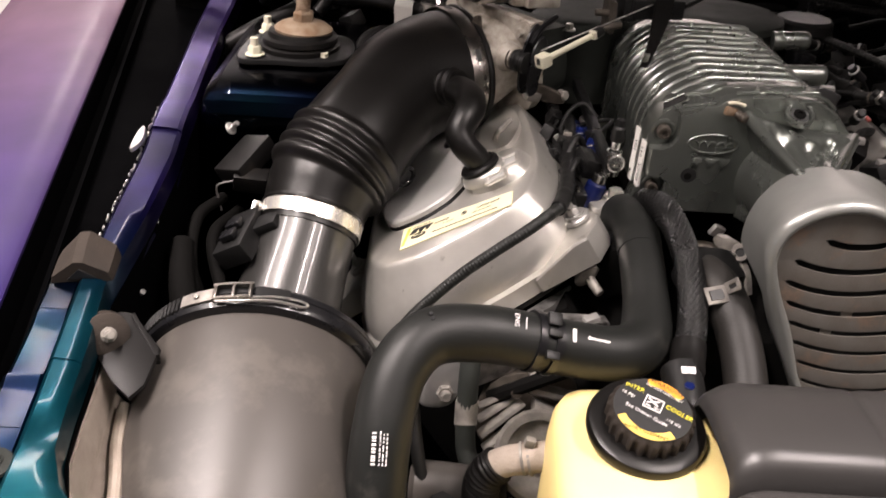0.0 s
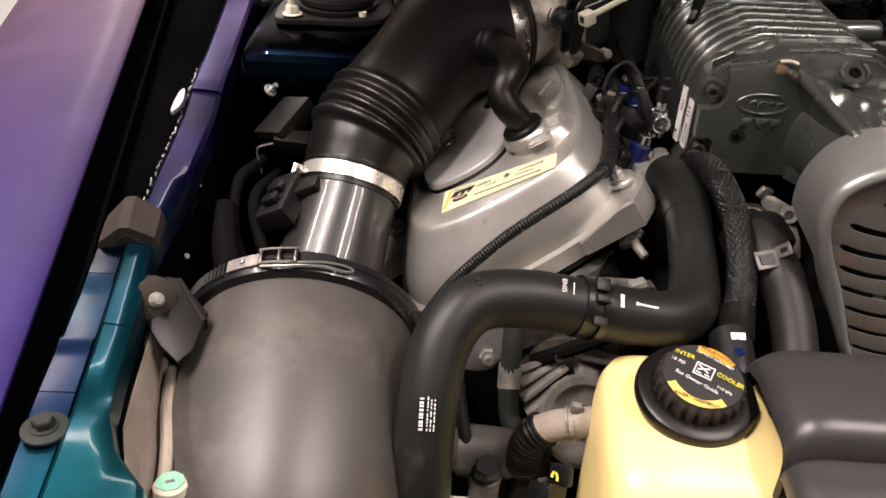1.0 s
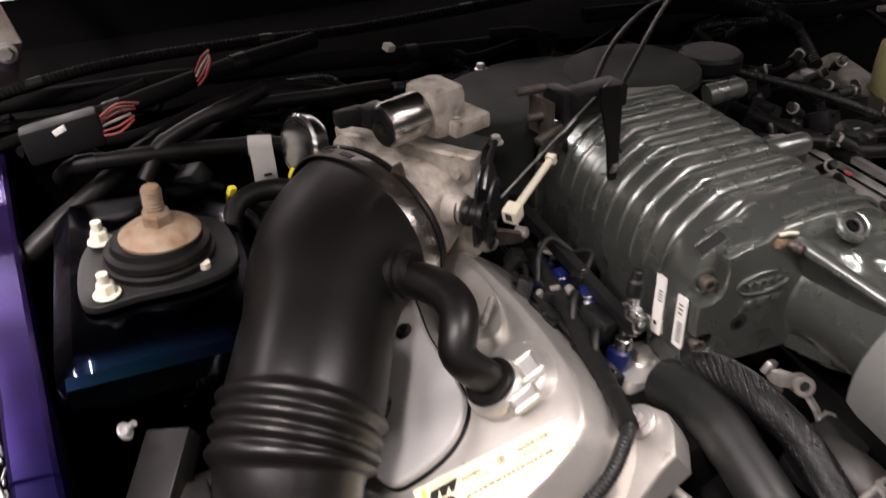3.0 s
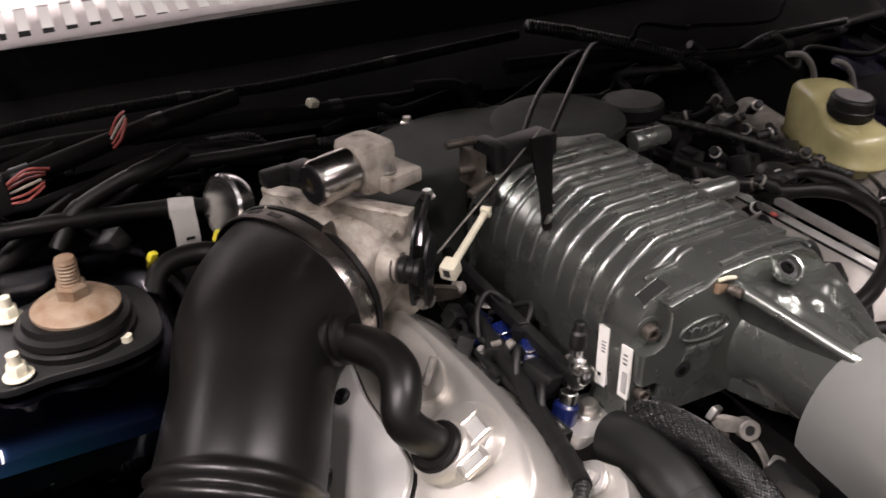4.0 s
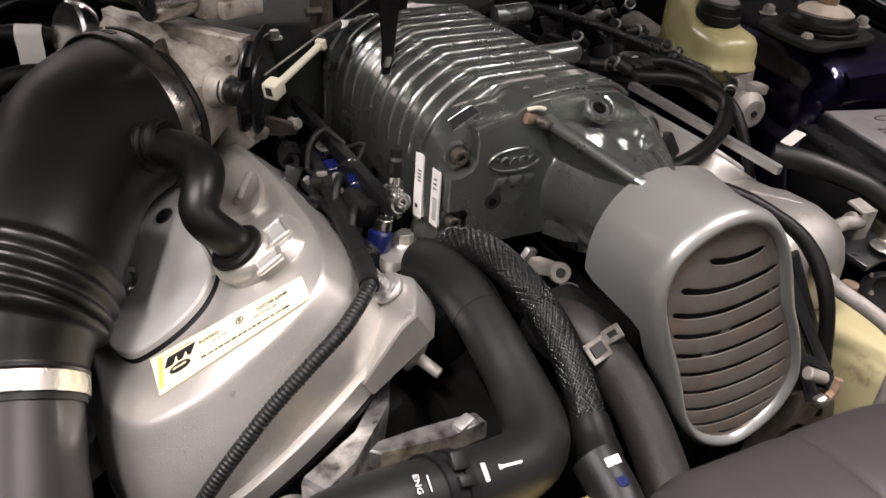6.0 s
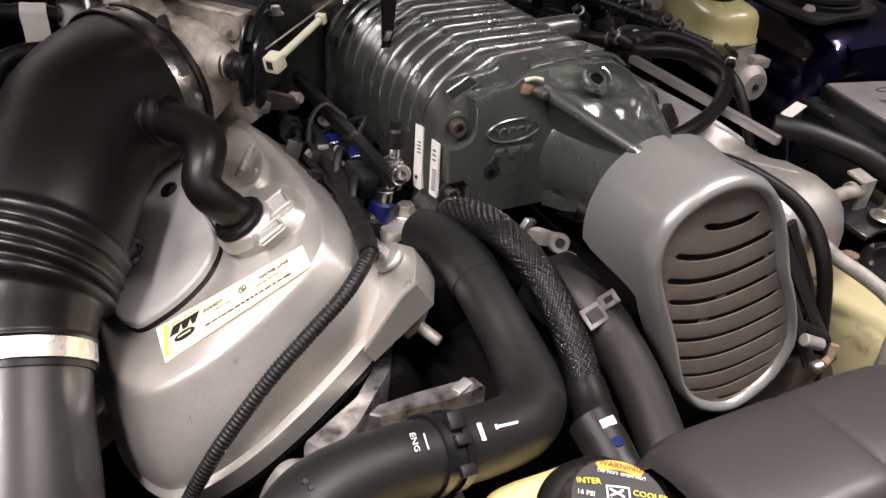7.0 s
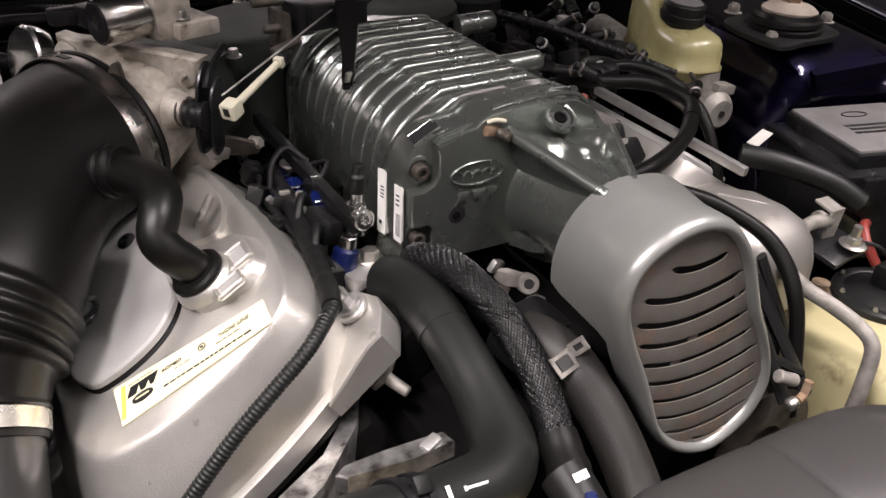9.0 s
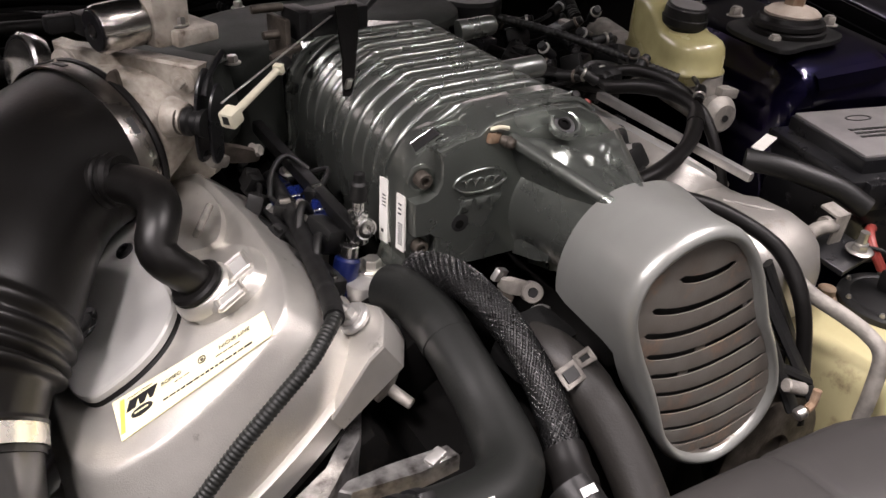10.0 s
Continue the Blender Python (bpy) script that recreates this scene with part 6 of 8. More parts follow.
    block(bm, q + V((-0.02, 0.006, 0)), (0.028, 0.016, 0.014), rot=(0, 0, 10), edge=0.004)
    part("connector", bm, "black_plastic", valve)
    # chrome cap at the side
    bm = lathe(B(), (-0.01, 1.1, 0.925), (-0.75, -0.3, 0.2), [(0, 0.018), (0.004, 0.028), (0.012, 0.031), (0.02, 0.031), (0.0225, 0.0285), (0.0225, 0.0265)], 36)
    part("dome", bm, "chrome", at, "bright chrome cup")
    part("dome_face", lathe(B(), V((-0.01, 1.1, 0.925)) + V((-0.75, -0.3, 0.2)).normalized() * 0.0222, (-0.75, -0.3, 0.2), [(0, 0.0265), (0.0006, 0.026), (-0.004, 0.01)], 32), "gloss_black", at)
    bm = hexbolt(B(), (-0.033, 1.02, 0.90), (-0.6, -0.5, 0.4), 0.006, 0.008, 1.4)
    part("clamp_screw", bm, "chrome", at)


throttle_body()


def plenum():
    at = thing("intake_plenum", (0.2, 1.1, 0.85), "dark grey cast intake plenum behind the supercharger", "plenum")
    o = loop2([(0.085, 1.07), (0.12, 1.03), (0.165, 1.02), (0.195, 1.03), (0.21, 1.055), (0.3, 1.06), (0.4, 1.06), (0.41, 1.12), (0.36, 1.18), (0.25, 1.21), (0.15, 1.18), (0.1, 1.12)], 0.01)
    cx, cy = 0.24, 1.08
    rings = [[V((cx + (x - cx) * f, cy + (y - cy) * f, z)) for x, y in o] for z, f in ((0.84, 0.92), (0.86, 0.97), (0.915, 0.98), (0.93, 0.94), (0.938, 0.87), (0.942, 0.75))]
    part("casting", skin(B(), rings), "plenum", at, sharp=50)
    bm = lathe(B(), (0.345, 1.1, 0.935), (0, 0, 1), [(0, 0.075), (0.008, 0.074), (0.013, 0.066), (0.014, 0.04)], 40)
    part("round_cover", bm, "plenum", at)
    for x, y in ((0.14, 1.0), (0.12, 1.1), (0.2, 1.18)):
        part("bolt", hexbolt(B(), (x, y, 0.939), (0, 0, 1), 0.005, 0.006, 1.5), "steel", at)


plenum()


def throttle_linkage():
    at = thing("throttle_linkage", (0.1, 0.9, 0.87), "black throttle lever and cable quadrant with a cream snap rod", "linkage")
    a, b = V((0.1015, 0.876, 0.9385)), V((0.157, 0.918, 0.9575))
    d = (b - a).normalized()
    turn = Matrix((*axes(d), d)).transposed()
    bm = B()
    block(bm, a, (0.0135, 0.0135, 0.014), turn=turn, edge=0.0022)
    block(bm, b, (0.009, 0.009, 0.01), turn=turn, edge=0.002)
    rod(bm, a, b, 0.0034, 0.0031, 12)
    rod_ob = part("snap_rod", bm, "cream", at, "cream plastic snap rod")
    # Black patch on the head for the shade of its socket hole.
    part("rod_hole_shade", block(B(), a - d * 0.0072 + V((0, 0, 0.001)), (0.006, 0.0075, 0.0006), turn=turn, edge=0.0002, seg=1), "ink_shade", rod_ob)
    part("ball_stud", rod(B(), b, b + d * 0.012, 0.006, 0.005, 14, 0.001), "black_plastic", at)
    # quadrant: two curved dark plates and a drum between them
    nn = V((0.7, -0.714, 0)).normalized()
    for off, z, o in ((0.0, 0.0, [(-0.008, -0.036), (0.008, -0.037), (0.012, -0.016), (0.02, 0.006), (0.022, 0.026), (0.012, 0.036), (-0.002, 0.022), (-0.010, -0.005)]), (0.012, -0.003, [(-0.007, -0.032), (0.007, -0.033), (0.01, -0.016), (0.017, 0.004), (0.017, 0.022), (0.008, 0.028), (-0.006, 0.01)])):
        bm = slab(B(), loop2(o, 0.003), V((0.086, 0.915, 0.928 + z)) + nn * off, (0.714, 0.7, 0), (0, 0, 1), 0.0025, 0.0008)
        part("quadrant", bm, "gloss_black", at)
    part("drum", lathe(B(), V((0.074, 0.915, 0.926)), nn, [(0, 0.009), (0.003, 0.012), (0.007, 0.012), (0.009, 0.0095), (0.014, 0.0095), (0.016, 0.0115), (0.02, 0.0115)], 28), "black_plastic", at)
    part("return_spring", tube(B(), [V((0.07, 0.92, 0.925)) + nn * (0.0006 * i) + V((0.714, 0.7, 0)) * (0.0108 * math.cos(i * 0.8)) + V((0, 0, 0.0108 * math.sin(i * 0.8))) for i in range(18)], 0.001, 6, 0.004), "stained", at)
    # stop arm with its roller, and the dull foot
    bm = slab(B(), loop2([(-0.006, -0.006), (0.03, -0.006), (0.036, 0.0), (0.03, 0.007), (-0.006, 0.012)], 0.002), V((0.1, 0.925, 0.888)), V((0.95, 0.0, -0.2)), V((0.1, -0.3, 0.9)), 0.004, 0.001)
    part("stop_arm", bm, "stained", at)
    part("stop_roller", hexbolt(B(), V((0.13, 0.928, 0.884)), (0.55, -0.7, 0.2), 0.0055, 0.008, 1.2), "dusty_alu", at)
    part("stop_foot", block(B(), (0.098, 0.922, 0.884), (0.018, 0.014, 0.012), rot=(10, 15, 25), edge=0.004), "dusty_alu", at)
    # cables up to the bracket
    part("cable", rod(B(), (0.1, 0.896, 0.943), (0.25, 0.985, 0.988), 0.0009), "steel", at, "thin bare steel throttle cable")
    part("cable", tube(B(), [(0.09, 0.91, 0.945), (0.1, 0.925, 0.958), (0.118, 0.95, 0.966)], 0.003, 8), "gloss_black", at)
    bm = block(B(), (0.232, 0.985, 0.974), (0.06, 0.028, 0.022), rot=(0, 0, 10), edge=0.003)
    block(bm, (0.2, 0.99, 0.972), (0.016, 0.034, 0.028), rot=(0, 0, 10), edge=0.004)
    part("cable_bracket", bm, "black_plastic", at)
    bm = skin(B(), [[p + V((u, v, 0)) for u, v in ((-w, -0.002), (w, -0.002), (w, 0.002), (-w, 0.002))] for p, w in ((V((0.237, 0.965, 0.99)), 0.01), (V((0.235, 0.957, 0.975)), 0.01), (V((0.226, 0.935, 0.95)), 0.006), (V((0.218, 0.92, 0.932)), 0.0045), (V((0.214, 0.914, 0.926)), 0.003))])
    part("bracket_leg", bm, "dark", at)
    part("leg_tip", block(B(), (0.2155, 0.9125, 0.937), (0.006, 0.003, 0.011), rot=(25, 0, 10), edge=0.001), "steel", at, "worn bright tip")
    for p, q in (((0.165, 0.985, 0.965), (0.19, 0.985, 0.965)), ((0.16, 1.0, 0.985), (0.19, 1.0, 0.985)), ((0.165, 0.965, 0.95), (0.195, 0.975, 0.955))):
        part("adjuster", rod(B(), p, q, 0.004, edge=0.001), "stained", at, "dull cable adjuster")
    part("adjuster_plate", block(B(), (0.182, 0.99, 0.962), (0.006, 0.034, 0.036), rot=(0, 0, 10), edge=0.002), "stained", at)
    for pts in ([(0.268, 0.995, 0.975), (0.33, 1.06, 0.985), (0.41, 1.15, 0.984), (0.475, 1.22, 0.976), (0.55, 1.28, 0.95)], [(0.235, 0.995, 0.975), (0.3, 1.07, 0.986), (0.38, 1.15, 0.984), (0.438, 1.2, 0.976), (0.5, 1.26, 0.95)]):
        part("cable", tube(B(), pts, 0.0028, 8), "black_plastic", at)


throttle_linkage()


# ---- hoses at the front ----
def radiator_hose():
    at = thing("radiator_hose", (0.09, 0.54, 0.77), "thick black rubber coolant hose with white print and spring clamp", "hose")
    pts = [(0.184, 0.76, 0.822), (0.1875, 0.728, 0.832), (0.188, 0.69, 0.830), (0.187, 0.645, 0.819), (0.185, 0.608, 0.807), (0.178, 0.577, 0.8), (0.158, 0.558, 0.801), (0.127, 0.549, 0.807), (0.089, 0.541, 0.818), (0.04, 0.532, 0.83), (0.003, 0.520, 0.831), (-0.018, 0.497, 0.815), (-0.026, 0.468, 0.782), (-0.028, 0.445, 0.74), (-0.027, 0.43, 0.69), (-0.02, 0.42, 0.62)]
    line = spline(pts, 0.005)
    part("tube", tube(B(), line, lambda s, f: 0.0197 + 0.0025 * max(0, min(1, (s - 0.14) / 0.05)) + 0.002 * math.exp(-(s / 0.03) ** 2), 28, smooth=False), "hose", at)
    # joint and cuff near the blower
    part("cuff", tube(B(), [(0.188, 0.715, 0.8318), (0.188, 0.694, 0.831), (0.1877, 0.676, 0.8268)], lambda s, f: 0.0208 - 0.0004 * f, 28), "hose", at)
    d = V((-0.95, -0.16, 0.28)).normalized()
    a, b = axes(d)
    c = V((0.09, 0.5412, 0.8178))
    for s in (-0.006, 0.008):
        rings = []
        for w, rr in ((-0.003, 0.0222), (-0.003, 0.0242), (0.003, 0.0242), (0.003, 0.0222)):
            rings.append([c + d * (s + w) + a * (rr * math.cos(2 * math.pi * j / 36)) + b * (rr * math.sin(2 * math.pi * j / 36)) for j in range(36)])
        part("clamp_band", skin(B(), rings + rings[:1], (False, False)), "gloss_black", at)
    up = V((-0.05, -0.55, 0.83)).normalized()
    up = (up - d * up.dot(d)).normalized()
    t = d.cross(up)
    for o, h, w in ((0.012, 0.0265, 0.018), (0.0, 0.025, 0.011), (-0.018, 0.0262, 0.012)):
        part("clamp_ear", block(B(), c + (up * math.cos(o * 38) + t * math.sin(o * 38)) * h, (0.0115, w * 0.6, 0.004), turn=Matrix((d, t, up)).transposed(), edge=0.0015), "black_plastic", at)
    r = 0.0223

    def on(p, deg, fwd):
        o = (up * math.cos(radians(deg)) + t * math.sin(radians(deg)))
        return V(p) + o * r, o
    # print: word, lines
    q, o = on(V((0.089, 0.541, 0.818)) + d * 0.03, 12, 0)
    write("word", "ENG", 0.0054, q + o * 0.0006, -t, -d, "print_white", at)
    for s, deg, w, h in ((0.022, 10, 0.009, 0.0008), (-0.018, 6, 0.0105, 0.0032), (-0.04, 8, 0.0016, 0.018), (-0.031, 8, 0.003, 0.002)):
        q, o = on(V((0.089, 0.541, 0.818)) + d * s - V((0, 0, 0.0)), deg, 0)
        if s < -0.03:
            q += V((0, 0.001, -0.001))
        part("print_line", bars(B(), q, -t, -d, [(0, 0, w, h)], 0.0006), "print_white", at)
    # rows of unreadable print on the falling run
    e = V((-0.001, -0.5, -0.86)).normalized()
    f = V((0, -0.86, 0.5)).normalized()
    rnd = random.Random(7)
    for col, hgt in ((0.0, 0.0048), (0.0044, 0.0016), (0.0068, 0.0016), (0.0092, 0.0016)):
        y = 0
        while y < 0.022:
            w = rnd.uniform(0.0014, 0.0032)
            part("print_bar", bars(B(), V((-0.0245, 0.463, 0.779)) + f * 0.0222, V((1, 0, 0)), -e, [(-0.005 + col, y - 0.011, hgt * 0.6, w * 0.8)], 0.0004), "print_white", at)
            y += w + 0.0007
    for x in (0.0, 0.0075):
        pp = V((0.004 + x * 0.2, 0.519 - x * 0.5, 0.8535 - x * 0.2))
        part("pin_mark", rod(B(), pp, pp + V((0, -0.001, 0.0016)), 0.0019, 0.0014, 10), "gloss_black", at)


radiator_hose()


def braided_hose():
    at = thing("braided_hose", (0.21, 0.6, 0.78), "black hose in a braided nylon sleeve with a clamped end", "hose")
    pts = [(0.203, 0.752, 0.838), (0.208, 0.725, 0.851), (0.212, 0.69, 0.8575), (0.2175, 0.648, 0.849), (0.2195, 0.61, 0.83), (0.2165, 0.582, 0.812), (0.211, 0.564, 0.803)]

    def girth(f):
        return 0.0116 + 0.0048 * max(0.0, 1 - f / 0.42) ** 1.4
    line = spline(pts, 0.0005)
    part("tube", tube(B(), line, lambda s, f: girth(f) - 0.0003, 20, smooth=False), "ink_shade", at)
    # two crossing sets of strands, each over and under the other
    total = len(line)
    for turn in (1, -1):
        for k in range(30):
            run = []
            d = (line[1] - line[0]).normalized()
            a, b = axes(d)
            for i, p in enumerate(line):
                nd = (line[min(i + 1, total - 1)] - line[max(i - 1, 0)]).normalized()
                q = d.rotation_difference(nd)
                a, b, d = q @ a, q @ b, nd
                w = 2 * math.pi * k / 30 + turn * i * 0.03
                rr = girth(i / (total - 1)) + 0.00055 * math.sin(i * 0.9 + k * math.pi + (0 if turn > 0 else math.pi))
                run.append(p + a * (rr * math.cos(w)) + b * (rr * math.sin(w)))
            part("strand", tube(B(), run, 0.00036, 4, smooth=False), "braid", at)
    pts = [(0.2125, 0.569, 0.805), (0.2095, 0.554, 0.799), (0.2055, 0.54, 0.796)]
    part("sleeve", tube(B(), pts, lambda s, f: 0.0142 + 0.0006 * math.sin(s * 330), 20), "rubber", at)
    part("boot", tube(B(), [(0.2025, 0.546, 0.797), (0.203, 0.528, 0.791), (0.201, 0.507, 0.783), (0.198, 0.49, 0.775)], 0.0158, 20), "black_plastic", at)
    part("end_ring", tube(B(), [(0.202, 0.512, 0.785), (0.2005, 0.505, 0.782)], 0.0178, 20), "black_plastic", at)
    bm = bars(B(), V((0.2035, 0.5305, 0.8085)), (1, 0.05, 0), (0, 0.8, 0.5), [(0, 0, 0.011, 0.0055)], 0.0004)
    part("paint_mark", bm, "print_white", at)
    bm = rod(B(), (0.2025, 0.518, 0.8015), (0.2025, 0.5175, 0.8045), 0.004, edge=0.0005)
    part("paint_dot", bm, "blue", at)


braided_hose()


def lower_hose():
    at = thing("coolant_hose", (0.255, 0.57, 0.75), "worn black coolant hose with a pale spring clamp", "hose")
    part("tube", tube(B(), [(0.236, 0.655, 0.825), (0.244, 0.628, 0.828), (0.252, 0.602, 0.818), (0.259, 0.572, 0.795), (0.26, 0.54, 0.768), (0.255, 0.5, 0.735), (0.25, 0.46, 0.68)], lambda s, f: 0.0174 + (0.001 if s < 0.065 else 0), 24), "worn_hose", at)
    d = V((0.24, -0.75, -0.6)).normalized()
    a, b = axes(d)
    c = V((0.2465, 0.613, 0.8215))
    rings = [[c + d * w + a * (rr * math.cos(2 * math.pi * j / 32)) + b * (rr * math.sin(2 * math.pi * j / 32)) for j in range(32)] for w, rr in ((-0.0042, 0.018), (-0.0042, 0.0194), (0.0042, 0.0194), (0.0042, 0.018))]
    part("clamp_band", skin(B(), rings + rings[:1], (False, False)), "stained", at)
    up = (V((-0.05, -0.35, 0.93)) - d * V((-0.05, -0.35, 0.93)).dot(d)).normalized()
    t = d.cross(up)

    def leaf(name, o, u, v, w, h):
        """A pale spring leaf with an open slot through it."""
        for q, size in ((-v * (h - 0.0018) / 2, (w, 0.0036, 0.0016)), (v * (h - 0.0018) / 2, (w, 0.0036, 0.0016)), (-u * (w - 0.0034) / 2, (0.0034, h, 0.0016)), (u * (w - 0.0034) / 2, (0.0034, h, 0.0016))):
            part(name, block(B(), o + q, size, turn=Matrix((u, v, u.cross(v))).transposed(), edge=0.0006, seg=1), "dusty_alu", at, "pale grey spring clamp leaf")
        part("leaf_slot", block(B(), o - u.cross(v) * 0.001, (w * 0.6, h * 0.6, 0.0006), turn=Matrix((u, v, u.cross(v))).transposed(), edge=0), "ink_shade", at)
    side = t if t.x > 0 else -t
    leaf("clamp_leaf", c + up * 0.0205 - side * 0.0115, side, d, 0.0185, 0.0135)
    leaf("clamp_ear", c + up * 0.0255 + side * 0.002 - d * 0.004, d, (up * 0.8 + side * 0.5).normalized(), 0.0105, 0.0125)
    part("paint_mark", bars(B(), c + d * 0.013 + up * 0.0182, t, d, [(0, 0, 0.012, 0.005)], 0.0003), "print_white", at)


lower_hose()


# ---- coolant tank ----
def coolant_tank():
    at = thing("coolant_tank", (0.155, 0.45, 0.55), "yellowed translucent coolant tank with a black pressure cap", "coolant tank")
    o = [(-0.068, -0.075), (0.0, -0.082), (0.068, -0.075), (0.078, 0.0), (0.066, 0.07), (0.0, 0.078), (-0.066, 0.07), (-0.077, 0.0)]
    line = loop2(o, 0.008)
    rings = []
    for z, f, dx, dy in ((0.55, 0.98, 0.0, -0.03), (0.56, 1.0, 0.0, -0.03), (0.68, 0.98, 0.0, -0.022), (0.73, 0.95, 0.0, -0.012), (0.757, 0.935, 0.0, -0.004), (0.774, 0.9, 0.0, 0.0), (0.784, 0.83, 0.0, 0.003), (0.789, 0.7, 0.002, 0.005), (0.794, 0.5, 0.003, 0.007)):
        rings.append([V((0.163 + dx + x * f * 0.93, 0.462 + dy + y * f, z)) for x, y in line])
    part("bottle", skin(B(), rings), "yellowed", at, sharp=60)
    # mould line on the front
    part("mould_line", tube(B(), [(0.1, 0.362, 0.70), (0.157, 0.3545, 0.703), (0.214, 0.362, 0.70)], 0.002, 8), "yellowed", at)
    p, d = V((0.1605, 0.468, 0.8)), V((0.03, -0.2, 0.98)).normalized()
    part("cap_skirt", lathe(B(), p, d, [(-0.008, 0.034), (-0.003, 0.04), (0.0, 0.0422), (0.004, 0.0426), (0.008, 0.0408), (0.0095, 0.038), (0.0095, 0.033)], 48), "elbow", at, "grubby black cap skirt")
    a = V((1, 0.02, 0)) - d * V((1, 0.02, 0)).dot(d)
    a.normalize()
    b = d.cross(a)
    rings = []
    k = 96
    for s, r, g in ((0.008, 0.0298, 1), (0.0185, 0.0298, 1), (0.0215, 0.0288, 0.7), (0.0238, 0.0268, 0)):
        rings.append([p + d * s + (a * math.cos(w) + b * math.sin(w)) * (r + 0.0011 * g * (1 if math.sin(w * 22) > 0 else -1)) for w in (2 * math.pi * j / k for j in range(k))])
    part("cap_knob", skin(B(), rings), "stop", at, "ridged black pressure cap")
    top = p + d * 0.0244
    part("cap_disc", lathe(B(), p + d * 0.0237, d, [(0, 0.0272), (0.0007, 0.0272)], 48), "ink_shade", at)

    def arc(r0, r1, w0, w1):
        bm = B()
        k = 18
        rows = []
        for j in range(k + 1):
            w = radians(w0 + (w1 - w0) * j / k)
            e = a * math.cos(w) + b * math.sin(w)
            rows.append([top + e * r0 + d * 0.0004, top + e * r1 + d * 0.0004])
        return sheet(bm, rows, 0.0003)
    part("print_arc", arc(0.0205, 0.0265, 25, 88), "orange", at, "orange printed band")
    part("print_arc", arc(0.0205, 0.0265, 195, 295), "amber_print", at, "amber printed band")

    def say(text, size, x, y, turn, mat):
        w = radians(turn)
        write("word", text, size * 0.82, top + a * (x * 0.95) + b * (y * 0.95) + d * 0.0006, a * math.cos(w) + b * math.sin(w), b * math.cos(w) - a * math.sin(w), mat, at)
    say("WARNING", 0.0062, 0.0133, 0.0199, -34, "ink_shade")
    say("DO NOT OPEN HOT", 0.0036, 0.0108, 0.0148, -34, "print_white")
    say("INTER", 0.0062, -0.0105, 0.0185, -25, "yellow_print")
    say("COOLER", 0.0062, 0.0185, -0.0035, -34, "yellow_print")
    say("16 PSI", 0.005, -0.0165, 0.0125, -34, "print_white")
    say("See Owner Guide", 0.0052, -0.006, -0.006, -34, "print_white")
    say("AVERTISSEMENT", 0.0052, -0.0085, -0.0218, -22, "ink_shade")
    say("110 kPa", 0.0042, 0.0125, -0.0125, -34, "print_white")
    bm = B()
    w = radians(-28)
    e, f = a * math.cos(w) + b * math.sin(w), b * math.cos(w) - a * math.sin(w)
    bars(bm, top + a * 0.001 + b * 0.004 + d * 0.0003, e, f, [(0, 0.0052, 0.013, 0.0009), (0, -0.0052, 0.013, 0.0009), (-0.0062, 0, 0.0009, 0.0105), (0.0062, 0, 0.0009, 0.0105)], 0.0006)
    for s in (0, 1):
        e2, f2 = (e + f * (0.55 if s else -0.55)).normalized(), d.cross((e + f * (0.55 if s else -0.55)).normalized())
        bars(bm, top + a * 0.001 + b * 0.0055 + d * 0.0003, e2, f2, [(0, 0, 0.009, 0.0012)], 0.0006)
    bars(bm, top + a * 0.001 + b * 0.004 + d * 0.0003, e, f, [(-0.003, -0.003, 0.004, 0.0008), (0.003, -0.003, 0.004, 0.0008)], 0.0006)
    part("pictogram", bm, "print_white", at)
    # side outlet with clamp
    out = part("outlet", tube(B(), [(0.112, 0.5, 0.743), (0.09, 0.5, 0.738), (0.07, 0.502, 0.731), (0.058, 0.503, 0.722)], 0.0122, 18), "tan", at, "dusty tan outlet hose")
    for x in (0.083, 0.0885):
        part("outlet_clamp", tube(B(), [(x, 0.5005, 0.7362), (x - 0.002, 0.5006, 0.7356)], 0.0134, 20), "dusty_alu", out)
    part("clamp_ear", block(B(), (0.0855, 0.5, 0.7535), (0.008, 0.006, 0.007), rot=(0, 15, 0), edge=0.001), "dusty_alu", out)


coolant_tank()


